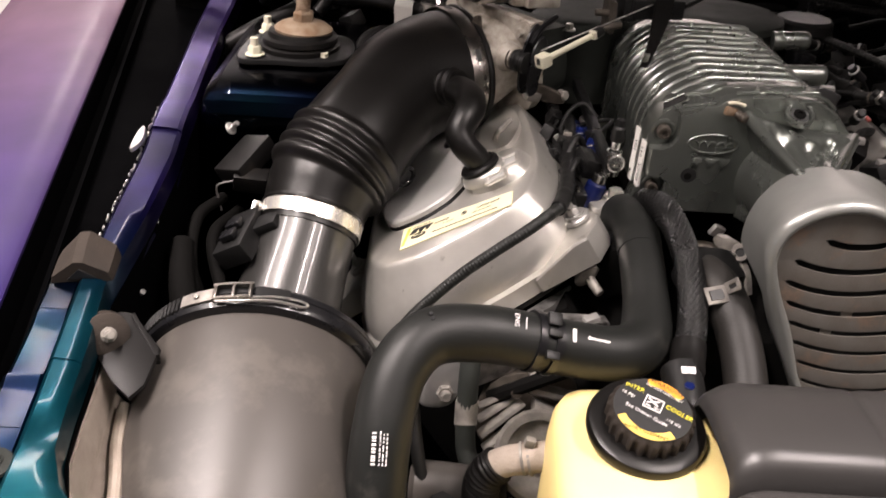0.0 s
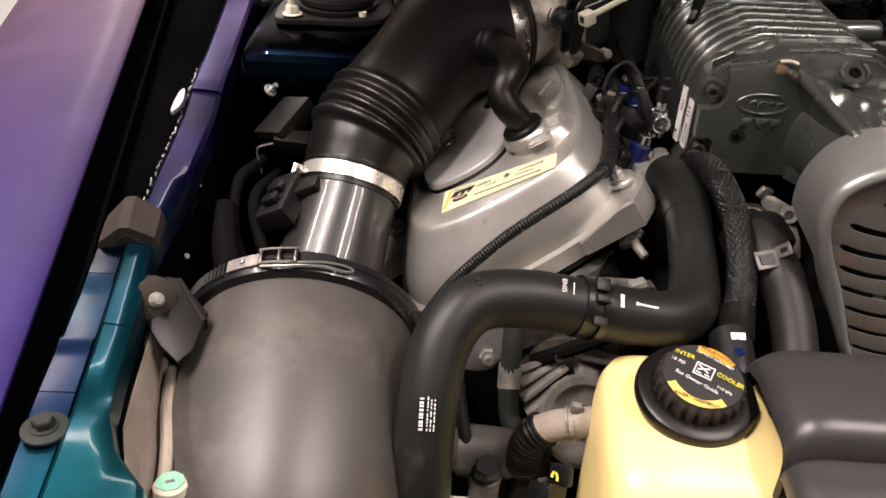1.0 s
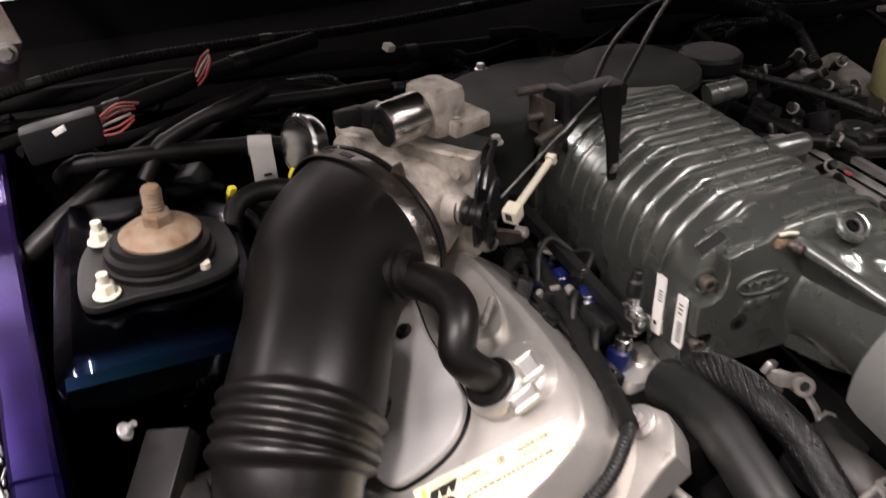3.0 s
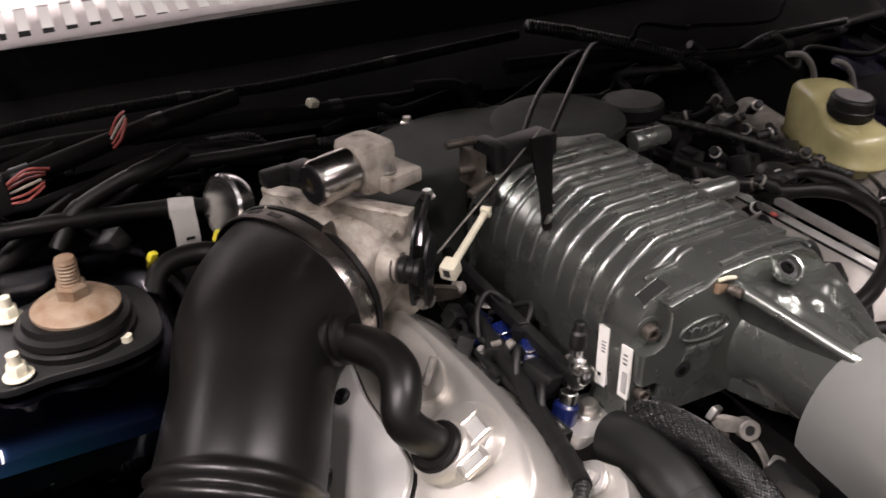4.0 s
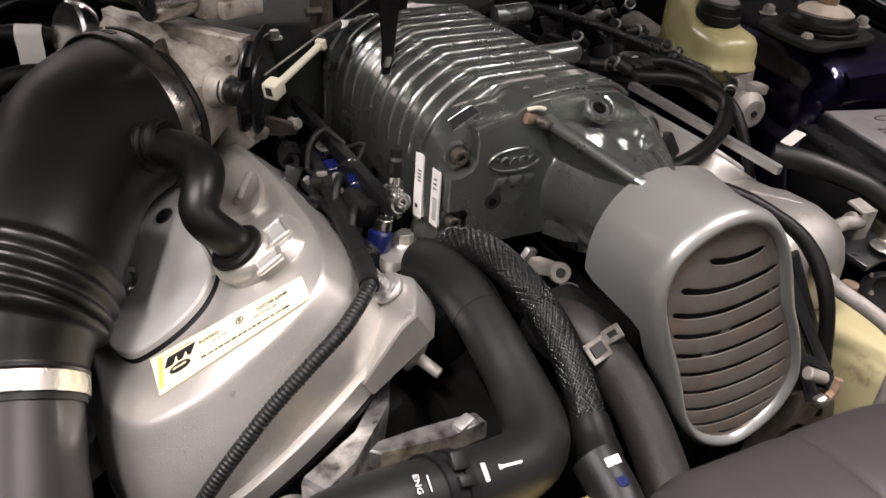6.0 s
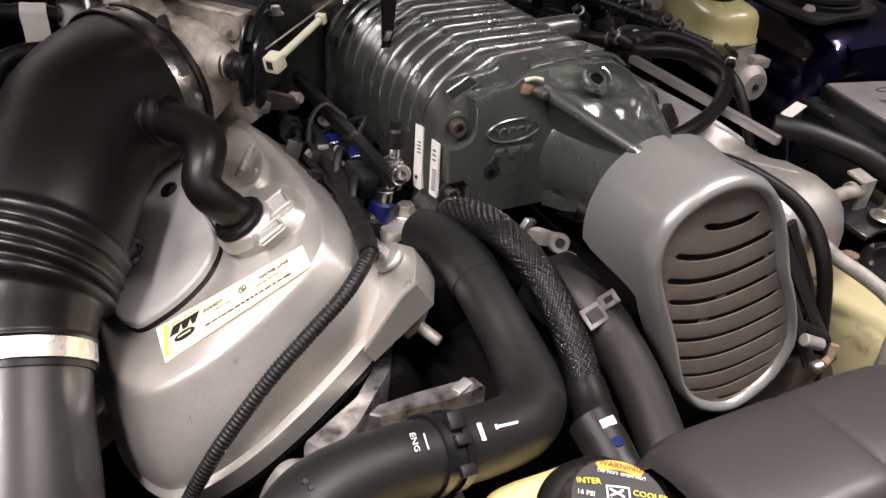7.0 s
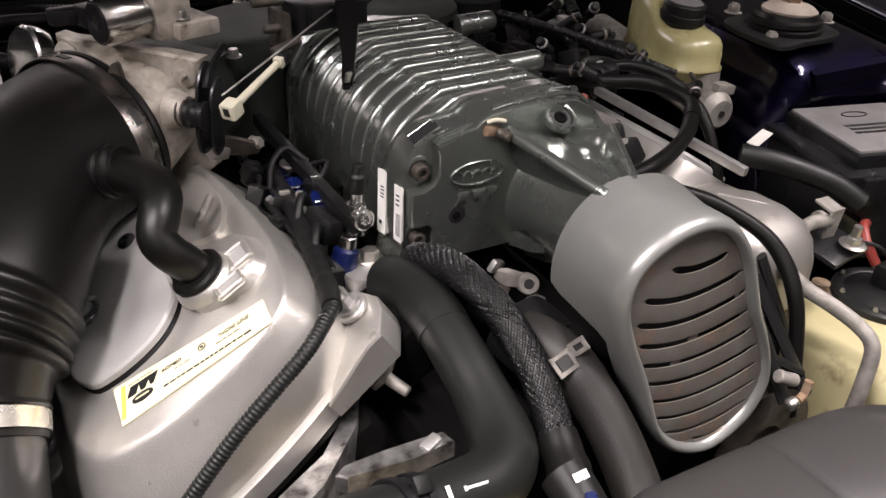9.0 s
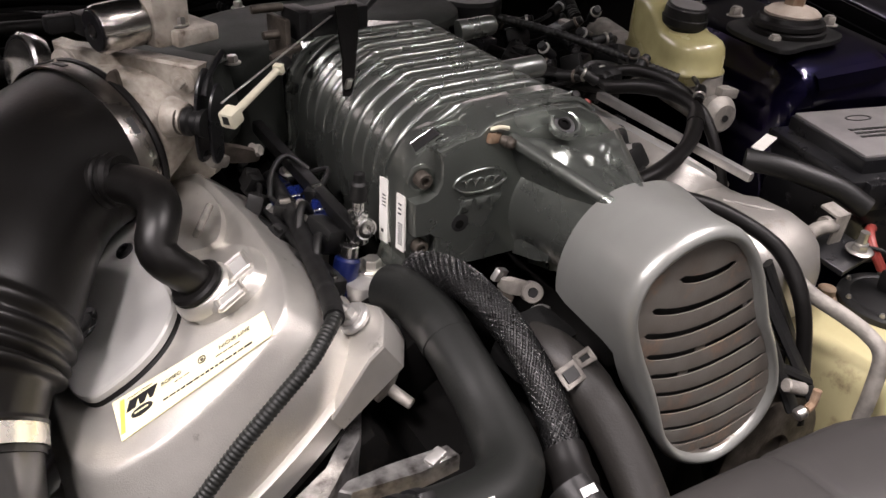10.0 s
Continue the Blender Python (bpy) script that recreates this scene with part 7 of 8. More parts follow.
def front_cover():
    """Black moulded cover beside the tank: a raised rear box and a lower front shelf."""
    at = thing("radiator_cover", (0.33, 0.42, 0.6), "smooth black moulded plastic cover with a raised step", "cover")

    def shell(name, prof, xs, r):
        rows = []
        x0, x1 = xs[0], xs[-1]
        for x in xs:
            dx = min(x - x0, (x1 - x) * 0.6)
            t = max(0, 1 - dx / r)
            drop = r * 0.9 * (1 - math.sqrt(max(0, 1 - t * t)))
            back = 0.6 * max(0, x - 0.36) ** 2 / 0.08
            seam = 0.0022 * math.exp(-((x - 0.302) / 0.003) ** 2)
            rows.append([(x, y - back, max(0.6, z - drop - seam)) if z > 0.65 else (x, y - back, z) for y, z in prof])
        part(name, sheet(B(), rows, 0.003), "cover_black", at, sharp=60)
    xs = [0.2, 0.2015, 0.205, 0.211, 0.219, 0.229, 0.24, 0.26, 0.28, 0.295, 0.299, 0.302, 0.305, 0.309, 0.33, 0.35, 0.37, 0.39, 0.41, 0.43, 0.445, 0.455, 0.46]
    shell("rear_box", [(0.505, 0.6), (0.503, 0.78), (0.5, 0.806), (0.494, 0.824), (0.484, 0.835), (0.468, 0.840), (0.44, 0.842), (0.412, 0.842), (0.404, 0.840), (0.399, 0.834), (0.397, 0.824), (0.397, 0.6)], xs, 0.024)
    xs = [0.2, 0.2015, 0.205, 0.211, 0.219, 0.229, 0.24, 0.26, 0.28, 0.295, 0.299, 0.302, 0.305, 0.309, 0.33, 0.37, 0.41, 0.44, 0.455]
    shell("front_shelf", [(0.3965, 0.6), (0.3965, 0.82), (0.392, 0.823), (0.37, 0.821), (0.32, 0.812), (0.27, 0.80), (0.24, 0.78), (0.23, 0.6)], xs, 0.022)


front_cover()


# ---- far side of the bay ----
def master_cylinder():
    at = thing("brake_reservoir", (0.69, 0.99, 0.84), "yellowed translucent brake fluid reservoir with a black cap", "reservoir")
    line = loop2([(-0.034, 0.05), (-0.036, -0.03), (-0.026, -0.056), (0.0, -0.064), (0.028, -0.058), (0.037, -0.03), (0.036, 0.05), (0.026, 0.085), (0.0, 0.094), (-0.024, 0.088)], 0.006)
    line = [(x * 0.93, y * 0.93) for x, y in line]
    turn = Euler((0, 0, radians(-10))).to_matrix()
    c = V((0.683, 1.0, 0))

    def top(y):
        """The rear lobe stands higher than the front one."""
        return 0.03 / (1 + math.exp((0.012 - y) / 0.008))
    rings = []
    for z, f, g in ((0.852, 0.72, 0), (0.858, 0.9, 0), (0.868, 0.99, 0), (0.870, 1.05, 0), (0.873, 1.05, 0), (0.875, 1.0, 0), (0.89, 1.0, 0.5), (0.899, 0.97, 1), (0.905, 0.9, 1), (0.908, 0.78, 1), (0.9085, 0.5, 1)):
        rings.append([c + turn @ V((x * f, y * f, 0)) + V((0, 0, z + g * top(y * f))) for x, y in line])
    part("bottle", skin(B(), rings), "reservoir", at, sharp=60)
    bm = lathe(B(), c + V((0.003, 0.004, 0.914)), (0.05, -0.1, 1), [(-0.022, 0.023), (-0.002, 0.024), (0.002, 0.0275), (0.01, 0.0275), (0.011, 0.0255), (0.021, 0.025), (0.023, 0.0235), (0.0235, 0.018)], 36)
    cap = part("cap", bm, "black_plastic", at, "black screw cap")
    part("cap_top", lathe(B(), c + V((0.0042, 0.0016, 0.9375)), (0.05, -0.1, 1), [(0, 0.021), (0.0006, 0.021)], 30), "lid_grey", cap, "dusty worn cap top")
    body = thing("master_cylinder", (0.69, 0.96, 0.8), "grey aluminium brake master cylinder under its reservoir", "master cylinder")
    part("barrel", rod(B(), (0.69, 0.925, 0.826), (0.72, 1.2, 0.845), 0.022, 0.026, edge=0.003), "dusty_alu", body)
    part("nose", rod(B(), (0.689, 0.915, 0.826), (0.69, 0.93, 0.826), 0.02, 0.024, edge=0.004), "dusty_alu", body)
    part("neck", rod(B(), (0.69, 0.955, 0.84), (0.69, 0.957, 0.868), 0.02, edge=0.002), "dusty_alu", body)
    part("plug", rod(B(), (0.6885, 0.913, 0.826), (0.689, 0.916, 0.826), 0.004), "ink_shade", body)
    part("side_lug", block(B(), (0.702, 0.935, 0.85), (0.028, 0.02, 0.012), rot=(0, 10, 0), edge=0.003), "dusty_alu", body)
    for pts in ([(0.722, 1.09, 0.915), (0.718, 1.09, 0.935), (0.705, 1.09, 0.953), (0.69, 1.092, 0.963), (0.676, 1.1, 0.962)], [(0.798, 1.09, 0.9), (0.788, 1.09, 0.922), (0.77, 1.09, 0.938), (0.752, 1.092, 0.944)]):
        single("vacuum_hose", tube(B(), pts, 0.0038, 10), "lid_grey", "thin grey vacuum hose behind the reservoir", "hose")


master_cylinder()


def fuse_box():
    at = thing("fuse_box", (0.8, 0.82, 0.7), "black power distribution box with a pale grey printed lid", "fuse box")
    turn = (0, 0, -14)
    c = V((0.778, 0.783, 0.79))
    m = Euler([radians(w) for w in turn]).to_matrix()
    part("box", block(B(), c + V((0, 0, -0.02)), (0.15, 0.142, 0.1), rot=turn, edge=0.006), "gloss_black", at)
    part("lid_rim", block(B(), c + V((0, 0, 0.03)), (0.158, 0.15, 0.01), rot=turn, edge=0.003), "gloss_black", at)
    part("lid_body", block(B(), c + m @ V((0.008, 0.006, 0.04)), (0.132, 0.129, 0.02), rot=turn, edge=0.003), "gloss_black", at)
    part("lid", block(B(), c + m @ V((0.009, 0.008, 0.0505)), (0.126, 0.122, 0.005), rot=turn, edge=0.002), "lid_grey", at, "pale grey lid with worn print")
    right, up = m @ V((1, 0, 0)), m @ V((0, 1, 0))
    top = c + m @ V((0.008, 0.006, 0.0532))
    k = 24
    bm = B()
    ring = []
    for r, h in ((1.0, 0.0), (1.0, 0.0006), (0.85, 0.0006), (0.85, 0.0)):
        ring.append([top + right * (0.0 + 0.017 * r * math.cos(2 * math.pi * j / k)) + up * (0.034 + 0.0075 * r * math.sin(2 * math.pi * j / k)) + V((0, 0, h)) for j in range(k)])
    skin(bm, ring + ring[:1], (False, False))
    part("oval", bm, "ink_shade", at)
    spec = []
    rnd = random.Random(3)
    for row in range(3):
        x = -0.034
        while x < 0.034:
            w = rnd.uniform(0.004, 0.008)
            spec.append((x + w / 2, 0.004 - 0.0095 * row, w, 0.0048))
            x += w + 0.0018
    part("lid_print", bars(B(), top, right, up, spec, 0.0004), "ink_shade", at)
    for x, y in ((-0.05, -0.078), (0.03, -0.078)):
        part("lid_clip", block(B(), c + m @ V((x, y, 0.02)), (0.03, 0.012, 0.03), rot=turn, edge=0.003), "gloss_black", at)
    # tagged cable beside it
    tg = thing("tagged_cable", (0.64, 0.8, 0.8), "black cable with a cream paper tag beside the fuse box", "cable")
    part("cable", tube(B(), [(0.6, 0.8, 0.838), (0.622, 0.778, 0.836), (0.645, 0.755, 0.829), (0.667, 0.732, 0.82), (0.685, 0.71, 0.805)], 0.0115, 14), "black_plastic", tg)
    part("tag", block(B(), (0.634, 0.808, 0.847), (0.046, 0.012, 0.0012), rot=(8, 0, 24), edge=0), "paper", tg)


fuse_box()


def fuel_rail(x0, y0, x1, y1, z, w, mat, label):
    at = thing("fuel_rail", ((x0 + x1) / 2, (y0 + y1) / 2, z - 0.012), label, "fuel rail")
    d = V((x1 - x0, y1 - y0, -0.02)).normalized()
    a, b = axes(d)
    p, q = V((x0, y0, z)), V((x1, y1, z - 0.012))
    part("bar", block(B(), (p + q) / 2, (w, 1.2 * w, (q - p).length), turn=Matrix((a, b, d)).transposed(), edge=0.0025), mat, at)
    return at


fuel_rail(0.508, 0.93, 0.537, 0.735, 0.874, 0.0078, "alu", "bright square aluminium fuel rail")


def far_cover_parts():
    """Heater pipe, bracket and dull castings on the far bank."""
    at = thing("coil_rail", (0.5, 0.78, 0.82), "dull aluminium cover rail on the far bank", "coil rail")
    rings = []
    k = 40
    for y, cx, w, h, zc in ((0.96, 0.508, 0.026, 0.036, 0.806), (0.9, 0.509, 0.027, 0.036, 0.806), (0.82, 0.51, 0.029, 0.037, 0.805), (0.76, 0.511, 0.031, 0.038, 0.804), (0.737, 0.512, 0.034, 0.039, 0.804), (0.728, 0.514, 0.045, 0.04, 0.803), (0.7, 0.516, 0.052, 0.041, 0.8), (0.68, 0.517, 0.053, 0.04, 0.796), (0.667, 0.517, 0.049, 0.037, 0.791), (0.656, 0.516, 0.041, 0.031, 0.785), (0.649, 0.515, 0.026, 0.019, 0.779)):
        ring = []
        for j in range(k):
            a = 2 * math.pi * j / k
            ca, sa = math.cos(a), math.sin(a)
            ring.append(V((cx + w * math.copysign(abs(ca) ** 0.55, ca), y, zc + h * math.copysign(abs(sa) ** 0.6, sa))))
        rings.append(ring)
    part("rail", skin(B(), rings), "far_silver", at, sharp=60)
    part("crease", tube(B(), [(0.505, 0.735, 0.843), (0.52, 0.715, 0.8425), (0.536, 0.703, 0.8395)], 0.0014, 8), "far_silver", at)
    br = thing("pipe_bracket", (0.6, 0.68, 0.78), "pale zinc bracket holding a pipe on the far side", "bracket")
    bm = block(B(), (0.615, 0.688, 0.804), (0.017, 0.003, 0.044), rot=(6, 0, 0), edge=0.001)
    block(bm, (0.615, 0.697, 0.8255), (0.017, 0.02, 0.003), rot=(10, 0, 0), edge=0.001)
    lathe(bm, (0.602, 0.695, 0.813), (1, 0, 0), [(0, 0.0085), (0.005, 0.0085), (0.006, 0.007)], 20)
    part("plate", bm, "dusty_alu", br, "pale zinc strap")
    part("tray", block(B(), (0.612, 0.68, 0.79), (0.06, 0.045, 0.006), rot=(10, 0, 10), edge=0.002), "gloss_black", br, "black folded tray")
    bm = hexbolt(B(), (0.622, 0.666, 0.796), (0, -0.1, 1), 0.0075, 0.007, 1.7)
    rod(bm, (0.622, 0.666, 0.802), (0.622, 0.665, 0.816), 0.0042)
    part("bolt", bm, "steel", br)
    pipe = thing("heater_pipe", (0.52, 0.6, 0.7), "bent grey aluminium heater pipe", "pipe")
    part("pipe", tube(B(), [(0.61, 0.69, 0.813), (0.585, 0.69, 0.815), (0.56, 0.682, 0.815), (0.53, 0.668, 0.813), (0.511, 0.651, 0.81), (0.514, 0.63, 0.80), (0.53, 0.608, 0.788), (0.544, 0.589, 0.775), (0.545, 0.573, 0.764), (0.541, 0.568, 0.735), (0.537, 0.567, 0.70)], 0.0068, 14), "dusty_alu", pipe)


far_cover_parts()


def far_tank():
    at = thing("washer_tank", (0.66, 0.64, 0.5), "yellowed plastic tank with a black round pump cap", "tank")
    line = loop2([(-0.09, -0.09), (0.0, -0.1), (0.09, -0.09), (0.1, 0.0), (0.09, 0.08), (0.0, 0.09), (-0.085, 0.08), (-0.1, 0.0)], 0.01)
    rings = [[V((0.665 + x * f, 0.62 + y * f, z)) for x, y in line] for z, f in ((0.5, 1.0), (0.70, 1.0), (0.715, 0.97), (0.722, 0.9), (0.724, 0.8))]
    part("bottle", skin(B(), rings), "tank", at, sharp=60)
    c = V((0.682, 0.655, 0.722))
    bm = lathe(B(), c, (0, 0, 1), [(0, 0.05), (0.008, 0.05), (0.010, 0.047), (0.0105, 0.04), (0.0095, 0.038), (0.0105, 0.036), (0.011, 0.01)], 44)
    cap = part("cap", bm, "black_plastic", at, "flat black pump cap with small screws")
    for k in range(7):
        q = c + V((0.044 * math.cos(k * 0.9), 0.044 * math.sin(k * 0.9), 0.0105))
        part("cap_screw", hexbolt(B(), q, (0, 0, 1), 0.0022, 0.002, 1.2), "steel", cap)
    part("plug", lathe(B(), (0.637, 0.695, 0.722), (0, 0, 1), [(0, 0.014), (0.003, 0.014), (0.004, 0.009), (0.011, 0.009), (0.012, 0.006)], 16), "rust", at, "rusty flanged plug")
    part("terminal", block(B(), c + V((0.012, 0.008, 0.022)), (0.026, 0.022, 0.024), edge=0.005), "black_plastic", at)
    part("lead", tube(B(), [c + V((0.004, 0.02, 0.03)), c + V((0.0, 0.035, 0.05)), c + V((0.02, 0.055, 0.055)), c + V((0.09, 0.09, 0.02))], 0.005, 10), "red", at, "red lead")
    part("lead", tube(B(), [c + V((0.014, 0.008, 0.03)), c + V((0.002, 0.02, 0.05)), c + V((-0.012, 0.04, 0.05)), c + V((-0.02, 0.07, 0.03))], 0.002, 8), "black_plastic", at)


far_tank()


def far_strap():
    at = thing("drive_belt", (0.45, 0.6, 0.6), "ribbed drive belt running round a dark pulley", "belt")
    c = V((0.46, 0.6, 0.66))
    part("pulley", lathe(B(), c + V((-0.004, 0.012, 0.02)), (0, -1, 0), [(0, 0.05), (0.003, 0.056), (0.006, 0.05), (0.02, 0.05), (0.023, 0.056), (0.026, 0.05), (0.026, 0.02), (0.02, 0.018)], 40), "stained", at)
    rings = []
    k = 48
    for w, r in ((0.0, 0.0505), (0.0, 0.0545), (0.018, 0.0545), (0.018, 0.0505)):
        rings.append([c + V((r * math.cos(2 * math.pi * j / k), 0.006 - w, r * math.sin(2 * math.pi * j / k))) for j in range(k)])
    part("belt", skin(B(), rings + rings[:1], (False, False)), "stop", at)
    f = thing("fuel_fitting", (0.43, 0.545, 0.74), "small brass and zinc fitting behind the black cover", "fitting")
    part("body", rod(B(), (0.426, 0.556, 0.758), (0.435, 0.555, 0.761), 0.005, edge=0.0015), "steel", f)
    part("nipple", tube(B(), [(0.436, 0.555, 0.761), (0.443, 0.556, 0.764), (0.446, 0.557, 0.775)], 0.0035, 10), "rust", f)


far_strap()


def cable_run(name, pts, r, mat, label, category="cable", seg=10, loom=False, bands=0):
    """A run of hose or cable, with bands of tape round it where asked."""
    if loom:
        bm = tube(B(), pts, lambda s, f: r + r * 0.1 * math.sin(s * 2 * math.pi / 0.005), seg, 0.0013)
    else:
        ph = random.Random(len(name) + int(pts[0][0] * 997)).uniform(0, 6)
        bm = tube(B(), pts, lambda s, f: r * (1 + 0.05 * math.sin(s * 60 + ph)), seg)
    if not bands:
        return single(name, bm, mat, label, category, sharp=60)
    at = thing(name, pts[len(pts) // 2], label, category)
    part("sleeve", bm, mat, at, sharp=60)
    line = spline(pts, 0.004)
    for k in range(bands):
        i = int(len(line) * (k + 0.6) / (bands + 0.3))
        i = min(max(i, 3), len(line) - 5)
        part("tape_band", tube(B(), line[i - 2:i + 3], r * 1.12, seg + 4, smooth=False), "rubber", at)
    return at


def rear_clutter():
    """Wiring and hoses along the firewall and between the banks."""
    cable_run("wiring_harness", [(-0.25, 1.15, 0.915), (-0.236, 1.135, 0.931), (-0.22, 1.13, 0.934), (-0.151, 1.13, 0.93), (-0.1, 1.13, 0.926), (-0.059, 1.125, 0.922), (-0.02, 1.12, 0.918)], 0.0085, "rubber", "black sleeved wiring harness beside the strut tower", "wiring", bands=3)
    cable_run("wiring_harness", [(-0.175, 1.12, 0.91), (-0.152, 1.135, 0.936), (-0.115, 1.14, 0.952), (-0.08, 1.14, 0.962), (-0.045, 1.15, 0.97)], 0.0085, "rubber", "black harness branch rising to the firewall", "wiring", bands=2)
    cable_run("wiring_harness", [(-0.26, 1.15, 0.965), (-0.2, 1.15, 0.972), (-0.14, 1.155, 0.982), (-0.08, 1.17, 0.99), (0.02, 1.2, 0.995)], 0.009, "dark", "thick dark harness above the others", "wiring", bands=2)
    cable_run("wiring_harness", [(-0.45, 1.27, 0.95), (-0.2, 1.25, 0.96), (0.0, 1.245, 0.955), (0.12, 1.25, 0.945), (0.3, 1.27, 0.93)], 0.010, "dark", "black wiring harness along the firewall", "wiring", bands=3)
    cable_run("wiring_harness", [(-0.4, 1.2, 0.965), (-0.22, 1.24, 0.985), (-0.05, 1.27, 0.98), (0.1, 1.275, 0.975), (0.4, 1.28, 0.985)], 0.006, "dark", "dark cable bundle on the firewall", "wiring", bands=3, loom=True)
    cable_run("vacuum_hose", [(-0.3, 1.1, 0.86), (-0.22, 1.14, 0.9), (-0.12, 1.2, 0.93), (-0.02, 1.22, 0.935), (0.06, 1.2, 0.92)], 0.012, "rubber", "black hose curving behind the strut tower", "hose")
    cable_run("vacuum_hose", [(-0.12, 1.0, 0.86), (-0.1, 1.05, 0.9), (-0.06, 1.06, 0.905), (-0.03, 1.04, 0.9)], 0.01, "rubber", "short black hose beside the elbow", "hose")
    cable_run("vacuum_hose", [(-0.13, 1.1, 0.88), (-0.1, 1.08, 0.885), (-0.08, 1.04, 0.87), (-0.09, 0.98, 0.84)], 0.005, "black_plastic", "thin black wire run beside the elbow", "cable")
    # loose thin cables wandering along the firewall
    rnd = random.Random(21)
    for k in range(16):
        x = -0.46 + 0.085 * k + rnd.uniform(-0.03, 0.03)
        y, z = 1.2 + rnd.uniform(-0.03, 0.06), 0.93 + rnd.uniform(-0.04, 0.05)
        pts = []
        for i in range(6):
            pts.append((x + 0.05 * i * rnd.uniform(0.7, 1.3), y + rnd.uniform(-0.025, 0.02), z + rnd.uniform(-0.02, 0.02)))
        cable_run("loose_cable", pts, rnd.choice((0.003, 0.0042, 0.0055, 0.007)), rnd.choice(("dark", "black_plastic", "dark", "rubber")), "thin black cable loose along the black firewall", "cable", loom=k % 4 == 1)
    tag = thing("cable_tag", (-0.07, 1.11, 0.89), "white paper tag wrapped round the harness", "tag")
    part("wrap", tube(B(), [(-0.073, 1.1265, 0.9235), (-0.05, 1.1235, 0.9215)], 0.0102, 20), "paper", tag)
    rows = [[(x, 1.1145 - 0.004 * math.sin(2.5 * k / 5), 0.924 - 0.0075 * k) for x in (-0.0735, -0.062, -0.0505)] for k in range(6)]
    part("flap", sheet(B(), rows, 0.0006), "paper", tag)
    part("print_bar", block(B(), (-0.06, 1.1085, 0.897), (0.008, 0.0006, 0.003), edge=0), "ink_shade", tag)
    for p, mat, s in (((-0.1, 1.09, 0.895), "yellow_print", (0.008, 0.006, 0.014)), ((-0.093, 1.075, 0.89), "cream", (0.008, 0.008, 0.018)), ((-0.035, 1.085, 0.9), "yellow_print", (0.006, 0.02, 0.012)), ((-0.113, 1.045, 0.87), "yellow_print", (0.006, 0.006, 0.004)), ((0.107, 1.222, 0.966), "cream", (0.012, 0.01, 0.008))):
        single("wire_clip", block(B(), p, s, rot=(20, 15, 30), edge=0.0015), mat, {"cream": "cream plastic clip on the harness", "yellow_print": "yellow connector clip on the harness"}[mat], "clip")
    rnd = random.Random(11)
    for x, y, z in ((-0.12, 1.06, 0.875), (-0.15, 1.08, 0.88), (-0.07, 1.075, 0.875), (-0.18, 1.1, 0.885), (-0.05, 1.15, 0.91), (-0.13, 1.13, 0.9)):
        c = thing("connector", (x, y, z - 0.015), "small black electrical connector", "connector", group="harness connectors")
        part("shell", block(B(), (x, y, z), (0.022, 0.03, 0.02), rot=(rnd.uniform(-30, 30), rnd.uniform(-20, 20), rnd.uniform(0, 90)), edge=0.003), "black_plastic", c)
        part("boot", rod(B(), (x, y, z), (x + rnd.uniform(-0.02, 0.02), y + 0.03, z + 0.004), 0.008, 0.006, 12, 0.001), "rubber", c)
    # frayed ends of red wires at the harness mouths
    for base, way, n in ((V((-0.2, 1.126, 0.972)), V((0.03, 0.004, 0.006)), 6), (V((-0.108, 1.13, 1.0)), V((0.014, 0.0, 0.018)), 4)):
        w = thing("wire_bundle", base, "bundle of thin faded red wires at the harness end", "wiring")
        for k in range(n):
            o = V((0.0, -0.004 * math.cos(k), 0.0034 * (k - n / 2)))
            tip = way * rnd.uniform(0.9, 1.25)
            part("wire", tube(B(), [base + o, base + o * 1.2 + tip * 0.5 + V((0, -0.002, 0.001 * k)), base + o * 0.7 + tip], 0.0014, 6), "red" if k != 2 else "tan", w)
    # grey connector block
    g = thing("connector", (-0.2, 1.25, 0.94), "black plastic connector block with a torn white patch", "connector")
    part("shell", block(B(), (-0.235, 1.13, 0.965), (0.07, 0.024, 0.034), rot=(0, -6, 4), edge=0.006), "black_plastic", g)
    part("worn_patch", block(B(), (-0.236, 1.119, 0.975), (0.012, 0.003, 0.006), rot=(0, -20, 4), edge=0.001), "white", g)
    # hidden relay module by the rail
    r = thing("relay_module", (-0.197, 0.812, 0.83), "square black relay module with a plugged lead", "module")
    part("case", block(B(), (-0.199, 0.804, 0.838), (0.037, 0.056, 0.02), rot=(22, -14, -32), edge=0.002), "rubber", r)
    part("plug", block(B(), (-0.19, 0.782, 0.825), (0.034, 0.018, 0.02), rot=(18, 8, 8), edge=0.002), "rubber", r)
    part("boot", rod(B(), (-0.18, 0.79, 0.823), (-0.158, 0.798, 0.822), 0.011, 0.01, 16, 0.001), "rubber", r)
    part("lead", tube(B(), [(-0.206, 0.776, 0.826), (-0.219, 0.772, 0.824), (-0.224, 0.776, 0.815), (-0.222, 0.78, 0.79)], 0.0010, 6), "lid_grey", r)
    for pts in ([(-0.222, 0.79, 0.8), (-0.235, 0.74, 0.8), (-0.228, 0.69, 0.77), (-0.2, 0.66, 0.72)], [(-0.21, 0.8, 0.78), (-0.215, 0.72, 0.79), (-0.19, 0.66, 0.745), (-0.185, 0.64, 0.7)]):
        cable_run("side_cable", pts, 0.006, "dark", "black cable hanging beside the air meter", "cable")
    cable_run("side_hose", [(-0.235, 0.69, 0.8), (-0.225, 0.65, 0.785), (-0.215, 0.62, 0.755), (-0.22, 0.6, 0.7)], 0.012, "dark", "black hose beside the rail", "hose")


rear_clutter()


